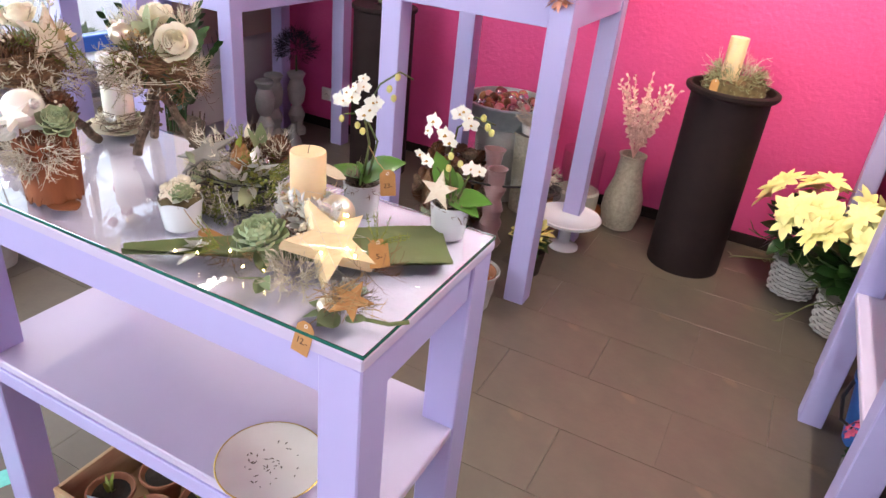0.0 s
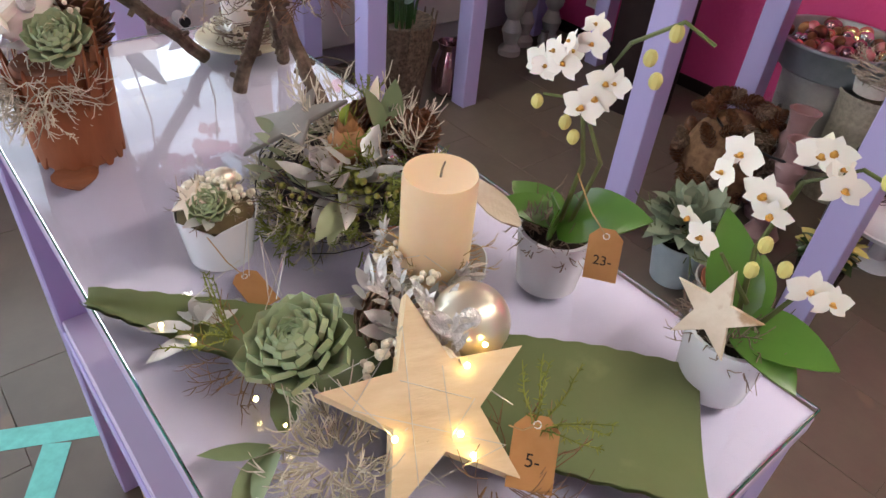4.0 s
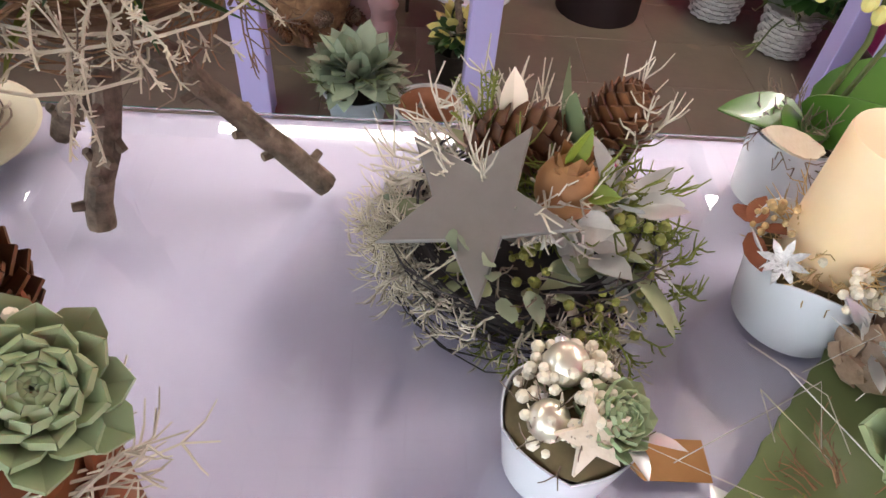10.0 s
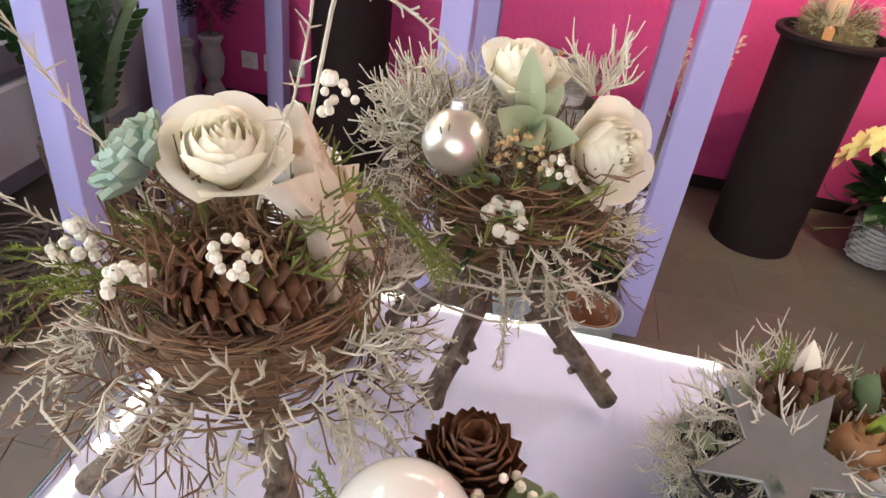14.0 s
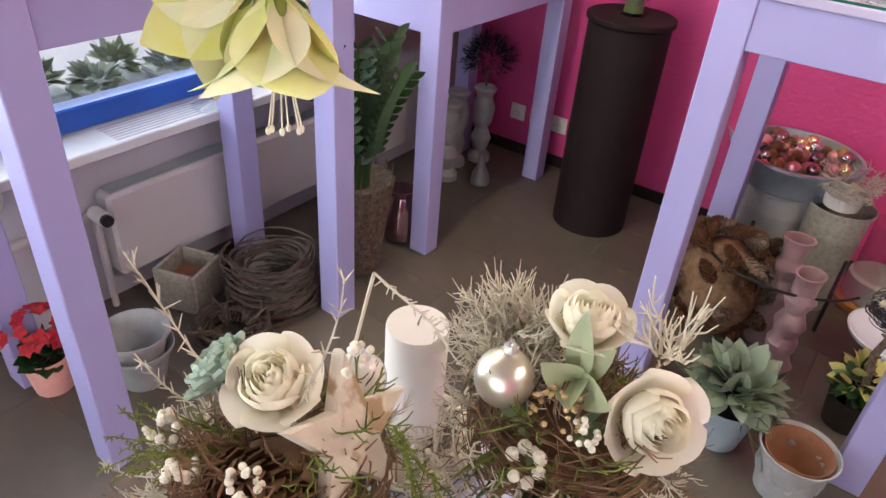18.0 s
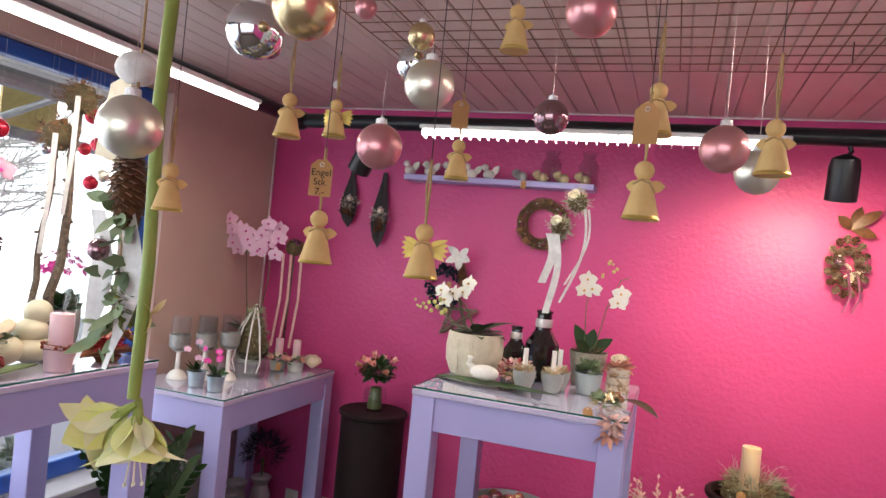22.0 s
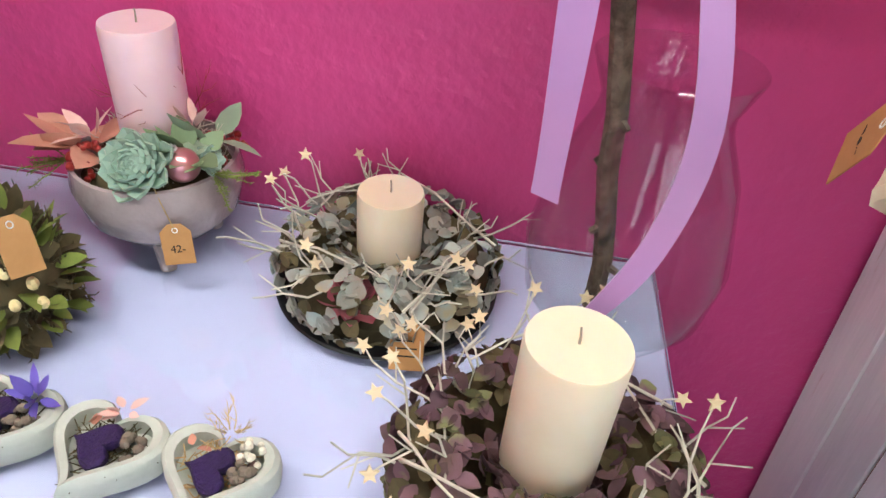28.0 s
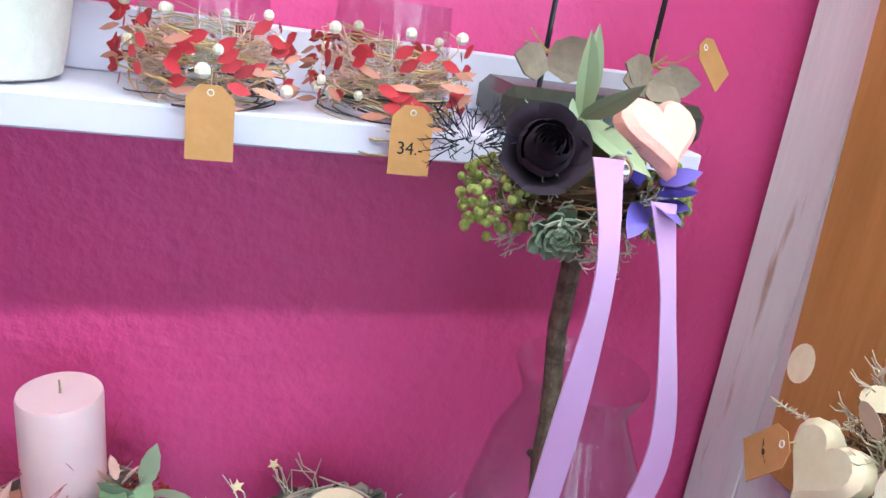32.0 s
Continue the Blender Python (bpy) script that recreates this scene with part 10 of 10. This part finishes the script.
berries(t, (0.0, 0.11, 0.04), 0.03, 40, 0.006, M_REDBERRY, "red_berry_cluster", -0.1, 0.8)
blades(t, (0.0, 0.0, 0.04), 0.09, 40, 0.05, 0.026, M_EUCA, "foliage", 0.0, 0.6)
tag(t, (0.055, -0.17, 0.04), (0.85, -0.4, 0.3), 0.04, 0.055, 12)
t = thing("heart_pail", "small zinc pail with pale felt heart and greenery", "flower arrangement", (-2.66, 1.66, Z))
pot(t, (0, 0, 0), 0.035, 0.045, 0.08, M_ZINC, "pail", rim=0.004, wall=0.0015)
blades(t, (0, 0, 0.08), 0.05, 60, 0.035, 0.02, M_EUCA, "foliage", -0.2, 0.7)
part("felt_heart", Geo().prism(heart_poly(0.045, 26), 0.02, at((0.0, 0, 0.115), (0.6, -0.5, 0.6)), 0.12), M_LUNARIA, t, "pale felt heart")
t = thing("felt_heart_posy", "pale wooden heart on a posy of green leaves", "ornament", (-2.610, 1.558, Z))
blades(t, (0, 0, 0.07), 0.06, 80, 0.04, 0.022, M_EUCA, "foliage", -0.4, 0.9)
pot(t, (0, 0, 0), 0.035, 0.045, 0.07, M_CERGREY, "pot")
part("heart", Geo().prism(heart_poly(0.038, 26), 0.012, at((0.03, -0.01, 0.14), (0.8, -0.5, 0.3)), 0.1), M_WOODW, t)
t = thing("stone_figure", "smooth sand coloured stone figure at the window", "figurine", (-2.65, 1.76, Z))
g = Geo().ball((0, 0, 0.045), 0.075, 18, 12, 0.6)
g.ball((0, 0, 0.105), 0.055, 16, 11, 0.8)
g.ball((0, 0.02, 0.165), 0.045, 16, 11)
g.ball((0, -0.09, 0.05), 0.055, 14, 10, 0.9)
part("figure", g, M_PLATE, t)
t = thing("pink_candle_pot", "pink candle in a pink pot with berry ring", "candle arrangement", (-2.49, 1.73, Z))
pot(t, (0, 0, 0), 0.04, 0.048, 0.085, M_WAXPINK, "pot")
candle(t, (0, 0, 0.06), 0.036, 0.125, M_WAXPINK, "pink pillar candle")
nest(t, (0, 0, 0.075), 0.05, 0.012, 26, 0.0016, M_REDBARK)
berries(t, (0, 0, 0.08), 0.052, 24, 0.006, M_REDBERRY, "berries", -0.1, 0.2)
t = thing("red_bowl", "bark boat bowl with red moss, roses and cones", "flower arrangement", (-2.52, 1.95, Z))
part("bark_boat", Geo().leaf((0, -0.13, 0.03), (0.05, 1, 0), 0.26, 0.12, (0, 0, 1), bend=0.0, cup=0.5, seg=8, tip=0.8, thick=0.008), M_REDBARK, t)
part("base", Geo().lathe([(0.035, 0), (0.05, 0.02), (0.001, 0.03)], 14), M_REDBARK, t)
blades(t, (0, 0, 0.05), 0.08, 120, 0.04, 0.014, M_REDLEAF, "red_moss", 0.0, 0.7)
rose(t, (0.0, -0.03, 0.105), (0.6, -0.5, 0.6), 0.034, M_FELTPINK, "pink rose")
blades(t, (0, 0.07, 0.07), 0.05, 30, 0.05, 0.03, M_BULB, "dry_leaves", 0.0, 0.8)
t = thing("glass_cylinder", "tall clear glass cylinder vase at the window", "vase", (-2.630, 1.927, Z))
v = part("body", Geo().lathe([(0.05, 0), (0.06, 0.004), (0.06, 0.42), (0.058, 0.42), (0.058, 0.008), (0.001, 0.008)], 32), M_GLASS, t)
v.visible_shadow = False
planted_pot(-2.81, 2.0, Z, 0.075, 0.15, M_CERGREY, "grey pot with magenta cyclamen", M_LEAF, M_MAGFL, 26, 0.09, 0.06, 0.045, 60, 0.16, 0.016)
for x, y, hh, r0 in ((-2.790, 1.869, 0.78, 0.014), (-2.750, 1.907, 0.92, 0.02)):
    t = thing("tall_branch", "tall dark branch with ball of dried flowers and pale ribbon", "branch", (x, y, Z), group="tall branches")
    part("branch", twig(Geo(), V(0, 0, 0), V(0.05, 0.0, hh), r0, r0 * 0.6, 9, 0.02), M_BARK, t)
    part("core", Geo().ball((0.05, 0, hh), 0.055, 12, 8), M_MOSSD, t)
    sprigs(t, (0.05, 0, hh), 0.06, 90, 0.05, 0.0013, M_TWIG, "twig_tuft", -1, 1, start=0.7)
    blades(t, (0.05, 0, hh), 0.06, 40, 0.045, 0.022, M_BULB, "dry_leaves", -1, 1)
    part("ribbon", Geo().tube([(0.08, -0.04, hh), (0.09, -0.05, hh - 0.2), (0.06, -0.04, hh - 0.42)], 0.012, 0.01, 4), M_RIBW, t, "pale lilac ribbon")
t = thing("hydrangea_vase", "slim glass vase with dried hydrangea head", "vase", (-2.850, 1.694, Z))
v = part("body", Geo().lathe([(0.04, 0), (0.045, 0.003), (0.03, 0.15), (0.028, 0.15), (0.04, 0.008), (0.001, 0.008)], 24), M_GLASS, t)
v.visible_shadow = False
part("stem", Geo().tube([(0, 0, 0.01), (0, 0, 0.34)], 0.004, n=6), M_STEM, t)
blades(t, (0, 0, 0.38), 0.07, 130, 0.03, 0.024, M_HYDP, "dried_petals", -0.5, 1.0, start=0.8)
# on the sill
t = thing("martini_vase", "tall clear glass goblet vase on the white sill", "vase", (-3.02, 2.03, 0.611))
v = part("body", Geo().lathe([(0.075, 0), (0.076, 0.004), (0.02, 0.014), (0.007, 0.03), (0.007, 0.24), (0.03, 0.29), (0.10, 0.44), (0.098, 0.44), (0.028, 0.295), (0.001, 0.27)], 36), M_GLASS, t)
v.visible_shadow = False
for k in range(7):
    y = 1.28 + 0.17 * k
    t = thing("outside_stand", "stone planter with winter greenery on the pavement outside", "planter", (-3.75 - 0.15 * (k % 2), y + 0.4, -0.12), group="planters outside")
    part("planter", Geo().box((-0.13, -0.08, 0), (0.13, 0.08, 0.62), 0.01), M_CERBL if k % 2 else M_GREYCAN, t, smooth=False)
    blades(t, (0, 0, 0.64), 0.12, 60, 0.08, 0.04, M_GREYL, "greenery", -0.1, 1.0)

# ---- on the floor at the window ----
GROW = 0.95
t = thing("bark_planter", "tall bark clad planter with glossy zamioculcas", "potted plant", (-2.619, 2.305, 0))
g = Geo()
for k in range(18):
    a = 6.283 * k / 18
    g.leaf((0.092 * math.cos(a), 0.092 * math.sin(a), 0), (0.14 * math.cos(a), 0.14 * math.sin(a), 1), uni(0.40, 0.46), 0.05, (math.cos(a), math.sin(a), 0), cup=-0.2, seg=4, tip=0.3, thick=0.008)
part("bark_cladding", g, M_BARK, t, "grey weathered bark strips")
part("pot", Geo().lathe([(0.085, 0), (0.095, 0.01), (0.14, 0.40), (0.13, 0.40), (0.001, 0.36)], 20), M_BARK, t)
for k in range(17):
    a = uni(0, 6.28)
    lean = uni(0.06, 0.26)
    L = uni(0.4, 0.62)
    g = Geo()
    pts = [V(0.05 * math.cos(a), 0.05 * math.sin(a), 0.36) + V(math.cos(a) * lean * u * u, math.sin(a) * lean * u * u, L * u) for u in (0, 0.25, 0.5, 0.75, 1.0)]
    g.tube(pts, 0.008, 0.003, 6)
    for j in range(11):
        u = 0.3 + 0.07 * j
        b = pts[min(4, int(u * 4))].lerp(pts[min(4, int(u * 4) + 1)], (u * 4) % 1) if u < 1 else pts[4]
        for sd in (-1, 1):
            g.leaf(b, V(-math.sin(a) * sd + math.cos(a) * 0.3, math.cos(a) * sd + math.sin(a) * 0.3, 0.6), 0.075, 0.028, (math.cos(a), math.sin(a), 0.6), bend=0.1, seg=4)
    pieces("frond", "leaflet", g, M_LEAF, t, "glossy dark green frond")
t = thing("square_birch_pot", "square birch bark pot on the floor", "pot", (-2.9, 1.76, 0), 20)
for lo, hi in (((-0.085, -0.085, 0), (-0.07, 0.085, 0.17)), ((0.07, -0.085, 0), (0.085, 0.085, 0.17)), ((-0.069, -0.085, 0), (0.069, -0.07, 0.17)), ((-0.069, 0.07, 0), (0.069, 0.085, 0.17)), ((-0.069, -0.069, 0), (0.069, 0.069, 0.06))):
    part("bark_wall", Geo().box(lo, hi, 0.006), M_STONEV, t, smooth=False)
part("inside", Geo().box((-0.066, -0.066, 0.061), (0.066, 0.066, 0.10)), M_TERRA, t, smooth=False)
t = thing("twig_basket", "round grey basket of woven branches on the floor", "basket", (-2.685, 1.95, 0))
nest(t, (0, 0, 0.02), 0.155, 0.15, 150, 0.006, M_ROOT, "woven_branches")
part("liner", Geo().lathe([(0.11, 0), (0.125, 0.01), (0.13, 0.14), (0.12, 0.14), (0.11, 0.03), (0.001, 0.03)], 26), M_CERGREY, t)
t = thing("root_pile", "pile of grey roots and bark rings on the floor", "roots", (-2.62, 1.72, 0))
nest(t, (0, 0, 0.005), 0.11, 0.06, 50, 0.007, M_ROOT, "root_rings", wild=0.6)
sprigs(t, (0, 0, 0.03), 0.10, 50, 0.10, 0.005, M_ROOT, "root_end", -0.1, 0.6)
for k in range(2):
    t = thing("grey_pot", "stacked grey green clay pot on the floor", "pot", (-2.677, 1.425, 0.0 + 0.055 * k * GROW), group="grey clay pots")
    pot(t, (0, 0, 0), 0.065, 0.10 - 0.004 * k, 0.15, M_CERGREY, "pot", rim=0.015)
planted_pot(-2.847, 1.242, 0, 0.065, 0.13, M_FELTPINK, "pink pot with red cyclamen flowers", M_LEAF, M_REDFL, 40, 0.10, 0.06, 0.045, 60, 0.12, 0.02)
for x, y in ((-2.86, 3.29), (-2.80, 3.43), (-2.80, 3.14)):
    t = thing("stone_baluster", "turned white stone baluster candlestick on the floor", "candlestick", (x, y, 0), group="stone balusters")
    part("body", Geo().lathe([(0.06, 0), (0.06, 0.03), (0.035, 0.06), (0.055, 0.13), (0.03, 0.19), (0.05, 0.22), (0.06, 0.30), (0.04, 0.36), (0.06, 0.40), (0.05, 0.41), (0.001, 0.40)], 24), M_CERGREY, t)
t = thing("dark_dried_bloom", "dark blue dried bloom head on a stone baluster", "flower", (-2.8, 3.43, 0.391))
part("stem", Geo().tube([(0, 0, 0), (0, 0, 0.1)], 0.006, n=6), M_STEM, t)
sprigs(t, (0, 0, 0.14), 0.13, 260, 0.07, 0.0016, M_DRYDARK, "bloom", -0.4, 1.0, start=0.6)
t = thing("silver_bottle", "silver grey bottle standing on the floor", "bottle", (-2.644, 3.21, 0))
part("body", Geo().lathe([(0.045, 0), (0.05, 0.01), (0.045, 0.05), (0.02, 0.10), (0.018, 0.16), (0.022, 0.165), (0.001, 0.165)], 20), M_GREYSTAR, t)
t = thing("amber_glass", "dark amber glass vase on the floor", "vase", (-2.612, 2.568, 0))
part("body", Geo().lathe([(0.05, 0), (0.075, 0.02), (0.08, 0.14), (0.05, 0.22), (0.06, 0.25), (0.055, 0.25), (0.045, 0.21), (0.001, 0.1)], 24), M_MAUVEB, t)

# ---- on the floor under and beside the pink wall table ----
GROW = 0.97
t = thing("zinc_tub", "round galvanised tub with handles full of copper and rose baubles", "tub", (-1.385, 3.39, 0.415))
part("tub", Geo().lathe([(0.19, 0), (0.20, 0.008), (0.225, 0.10), (0.24, 0.115), (0.24, 0.125), (0.225, 0.125), (0.20, 0.02), (0.001, 0.015)], 48), M_ZINC, t)
for a in (205, 330):
    c = V(0.24 * math.cos(radians(a)), 0.24 * math.sin(radians(a)), 0.11)
    tn = V(-math.sin(radians(a)), math.cos(radians(a)), 0)
    part("handle", Geo().tube([c - tn * 0.04, c - tn * 0.03 + V(0, 0, 0.05) + c.normalized() * 0.03, c + tn * 0.03 + V(0, 0, 0.05) + c.normalized() * 0.03, c + tn * 0.04], 0.005, n=6), M_ZINC, t)
for k in range(64):
    a, q = uni(0, 6.28), 0.19 * math.sqrt(uni(0, 1))
    m = (M_PINKB, M_CONE, M_GOLDB, M_MAUVEB, M_BULB, M_CHROME)[k % 6]
    part("filling_ball", Geo().ball((q * math.cos(a), q * math.sin(a), 0.10 + uni(-0.01, 0.02)), uni(0.018, 0.03), 12, 9), m, t)
t = thing("stoneware_pot", "grey stoneware pot carrying a zinc tub", "pot", (-1.385, 3.39, 0))
pot(t, (0, 0, 0), 0.13, 0.16, 0.425, M_CERGREY, "pot", rim=0.02)
t = thing("stoneware_pot", "mottled grey stoneware tall pot on the floor", "pot", (-1.175, 3.30, 0))
pot(t, (0, 0, 0), 0.09, 0.11, 0.44, M_STONEV, "pot", rim=0.015)
t = thing("lichen_pot", "white footed pot with a lichen ring on a grey pot", "pot", (-1.18, 3.27, 0.427))
pot(t, (0, 0, 0), 0.06, 0.075, 0.07, M_CERAM, "pot")
nest(t, (0, 0, 0.06), 0.085, 0.04, 60, 0.0022, M_LICHEN)
sprigs(t, (0, 0, 0.08), 0.10, 120, 0.05, 0.0016, M_LICHEN, "lichen", -0.1, 0.6, start=0.8, sub=4)
t = thing("glass_side_shelf", "round glass shelf plate with black edge leaning under the table", "glass plate", (-1.27, 3.05, 0.0))
v = part("plate", Geo().lathe([(0.30, 0.318), (0.30, 0.326)], 48), M_GLASS, t)
v.visible_shadow = False
part("black_edge", Geo().tube([(0.302 * math.cos(a), 0.302 * math.sin(a), 0.322) for a in [-2.6 + 0.09 * k for k in range(24)]], 0.005, n=6), M_BLACK, t)
for a in (20, 140, 260):
    part("leg", Geo().tube([(0.2 * math.cos(radians(a)), 0.2 * math.sin(radians(a)), 0), (0.2 * math.cos(radians(a)), 0.2 * math.sin(radians(a)), 0.317)], 0.008, n=8), M_BLACK, t)
t = thing("cone_heap", "large heap of brown spruce and pine cones on the floor", "cones", (-1.43, 2.9, 0))
part("core", Geo().ball((0, 0, 0.16), 0.155, 16, 10, 1.25), M_TWIG, t)
for k in range(64):
    d = rdir(-0.5, 1)
    p = V(d.x * 0.15, d.y * 0.15, 0.19 + d.z * 0.20)
    cone(t, p, d.cross(rdir()) + d * 0.3, uni(0.075, 0.10), uni(0.024, 0.032), M_CONE if k % 5 else M_CONESILV, n=64)
for x, y, hh in ((-1.165, 2.80, 0.40), (-1.24, 2.93, 0.44)):
    t = thing("spiral_vase", "rose coloured spiral glazed bottle vase", "vase", (x, y, 0), group="spiral vases")
    part("body", Geo().lathe([(0.05, 0)] + [(0.052 + 0.008 * math.sin(z * 8) - 0.006 * z / 6, hh * z / 16) for z in range(1, 16)] + [(0.05, hh), (0.042, hh), (0.036, hh * 0.8), (0.001, hh * 0.5)], 26, wob=lambda a, z: 1 + 0.08 * math.sin(2 * a + z * 45)), M_PVASE, t)
t = thing("grey_pot_plant", "grey blue pot with grey green leafy plant", "potted plant", (-1.22, 2.36, 0))
pot(t, (0, 0, 0), 0.07, 0.098, 0.17, M_CERBL, "pot", rim=0.012)
part("soil", Geo().lathe([(0.08, 0.13), (0.09, 0.15), (0.001, 0.155)], 18), M_SOIL, t)
blades(t, (0, 0, 0.20), 0.14, 110, 0.10, 0.06, M_GREYL, "foliage", -0.1, 0.9, bend=0.4)
sprigs(t, (0, 0, 0.15), 0.10, 24, 0.14, 0.003, M_STEM, "stem_tuft", 0.1, 0.9)
t = thing("relief_pot", "empty grey white pot with leaf relief and brown inside", "pot", (-1.01, 2.29, 0))
pot(t, (0, 0, 0), 0.075, 0.10, 0.17, M_CERGREY, "pot", rim=0.012)
part("inside", Geo().lathe([(0.07, 0.03), (0.092, 0.165), (0.089, 0.165), (0.068, 0.034), (0.001, 0.032)], 28), M_TERRA, t, "brown clay inside")
g = Geo()
for k in range(18):
    a = 6.283 * k / 18
    g.leaf((0.089 * math.cos(a), 0.089 * math.sin(a), 0.07), (uni(-0.4, 0.4) * math.sin(a), uni(-0.4, 0.4), 1), 0.06, 0.03, (math.cos(a), math.sin(a), 0), seg=3, thick=0.004)
part("leaf_relief", g, M_CERGREY, t)
t = thing("nest_standard", "small branch standard with lichen nest and yellow leaves", "flower arrangement", (-0.92, 2.68, 0))
pot(t, (0, 0, 0), 0.06, 0.075, 0.12, M_SOIL, "pot")
part("branch", twig(Geo(), V(0, 0, 0.03), V(0.0, 0.03, 0.40), 0.014, 0.011, 6, 0.03), M_BARK, t)
nest(t, (0, 0.03, 0.40), 0.075, 0.05, 70, 0.002, M_TWIGDK)
sprigs(t, (0, 0.03, 0.44), 0.07, 80, 0.035, 0.0014, M_LICHEN, "lichen", -0.2, 0.7, start=0.7)
berries(t, (0, 0.03, 0.43), 0.05, 12, 0.012, M_BERRY, "egg_cluster", 0.2)
blades(t, (0, 0.0, 0.18), 0.10, 40, 0.07, 0.04, M_BUD, "yellow_leaves", -0.3, 0.8)
blades(t, (0, 0.0, 0.16), 0.10, 60, 0.06, 0.035, M_LEAF, "green_leaf_spray", -0.4, 0.8)
t = thing("cake_stand", "white ceramic footed cake stand on the floor", "cake stand", (-0.86, 3.02, 0))
part("stand", Geo().lathe([(0.075, 0), (0.075, 0.006), (0.03, 0.03), (0.025, 0.10), (0.05, 0.125), (0.155, 0.155), (0.16, 0.17), (0.152, 0.172), (0.13, 0.158), (0.001, 0.15)], 48), M_POTW, t)
t = thing("glass_dome", "clear glass cylinder dome on a wooden disc", "dome", (-0.95, 3.45, 0))
part("wood_disc", Geo().lathe([(0.14, 0), (0.15, 0.006), (0.15, 0.03), (0.14, 0.035), (0.001, 0.035)], 32), M_WOODO, t)
part("stand", Geo().lathe([(0.11, 0.0352), (0.12, 0.04), (0.12, 0.13), (0.11, 0.135), (0.001, 0.135)], 32), M_CERGREY, t)
v = part("dome", Geo().lathe([(0.10, 0.136), (0.11, 0.14), (0.11, 0.36), (0.107, 0.36), (0.107, 0.145), (0.001, 0.145)], 36), M_GLASS, t)
v.visible_shadow = False
t = thing("stone_vase", "tall mottled grey bottle vase with pink dried branches", "vase", (-0.70, 3.42, 0))
part("body", Geo().lathe([(0.06, 0), (0.085, 0.01), (0.105, 0.10), (0.10, 0.18), (0.07, 0.28), (0.062, 0.38), (0.072, 0.41), (0.062, 0.41), (0.052, 0.38), (0.001, 0.2)], 36), M_STONEV, t)
for k in range(42):
    d = V(uni(-0.38, 0.38), uni(-0.3, 0.3), 1)
    L = uni(0.22, 0.42)
    g = Geo()
    p = V(0, 0, 0.39)
    g.tube([p, p + d.normalized() * L], 0.002, 0.001, 4)
    for j in range(16):
        u = 0.3 + 0.7 * j / 15
        g.leaf(p + d.normalized() * L * u, (d + rdir() * 1.6).normalized(), 0.026, 0.012, (0, -1, 0.4), seg=3)
    part("dried_branch", g, M_DRYPINK, t, "pale pink dried ruscus branch")


def poinsettia(x, y, label, n):
    t = thing("poinsettia", label, "potted plant", (x, y, 0), group="poinsettias in wicker pots")
    part("pot", Geo().lathe([(0.06, 0), (0.075, 0.01), (0.088, 0.15), (0.08, 0.15), (0.001, 0.12)], 20), M_WICKER, t)
    for k in range(9):
        z = 0.012 + k * 0.0165
        g = Geo().tube([((0.079 + 0.0009 * k * 1.6 + 0.004 * (1 if (j + k) % 2 else -1)) * math.cos(j * 6.283 / 28), (0.079 + 0.0009 * k * 1.6 + 0.004 * (1 if (j + k) % 2 else -1)) * math.sin(j * 6.283 / 28), z) for j in range(29)], 0.0075, n=5)
        part("wicker_band", g, M_WICKER, t, "grey wicker weave")
    blades(t, (0, 0, 0.27), 0.19, 150, 0.11, 0.06, M_LEAF, "green_leaf_spray", -0.5, 0.6, bend=0.3)
    sprigs(t, (0, 0, 0.12), 0.08, 14, 0.24, 0.004, M_STEM, "stem_tuft", 0.2, 0.9)
    for k in range(n):
        a, q = uni(0, 6.28), 0.23 * math.sqrt(uni(0.03, 1))
        c = V(q * math.cos(a), q * math.sin(a), 0.45 - 1.7 * q * q + uni(-0.03, 0.04))
        d = V(q * math.cos(a) * 5 - 0.1, q * math.sin(a) * 5 - 0.45, 1).normalized()
        m = basis(d)
        g = Geo()
        for j in range(12):
            b = j * 2.4 + uni(-0.15, 0.15)
            L = (0.030 + 0.050 * (j / 11)) * uni(0.9, 1.1)
            g.leaf(c, m @ V(math.cos(b), math.sin(b), 0.55 - 0.5 * j / 11), L, L * 0.44, m @ V(0, 0, 1), bend=-0.12, cup=0.15, seg=4, tip=0.9)
        pieces("bract_star", "bract", g, M_POINS, t, "cream yellow bract star", 3)
    t.scale = (1.12, 1.12, 1.12)
    return t


poinsettia(0.15, 3.25, "cream yellow poinsettia in a grey wicker pot by the pink wall", 26)
poinsettia(0.34, 3.0, "cream yellow poinsettia in a grey wicker pot beside a table leg", 24)
t = thing("blue_bucket", "blue plastic bucket with handle under the low table", "bucket", (0.47, 2.3, 0))
pot(t, (0, 0, 0), 0.105, 0.14, 0.25, M_BLUEPL, "bucket", rim=0.012)
part("handle", Geo().tube([(-0.14, 0.0, 0.23), (-0.16, -0.04, 0.18), (-0.15, -0.10, 0.13), (-0.08, -0.14, 0.12), (0, -0.145, 0.14)], 0.007, n=7), M_BLACK, t, "black handle")
planted_pot(0.40, 2.06, 0, 0.06, 0.11, M_BLACK, "pot of small pink flowers under the low table", M_LEAF, M_PINKFL, 60, 0.09, 0.035, 0.02, 90, 0.10, 0.014)
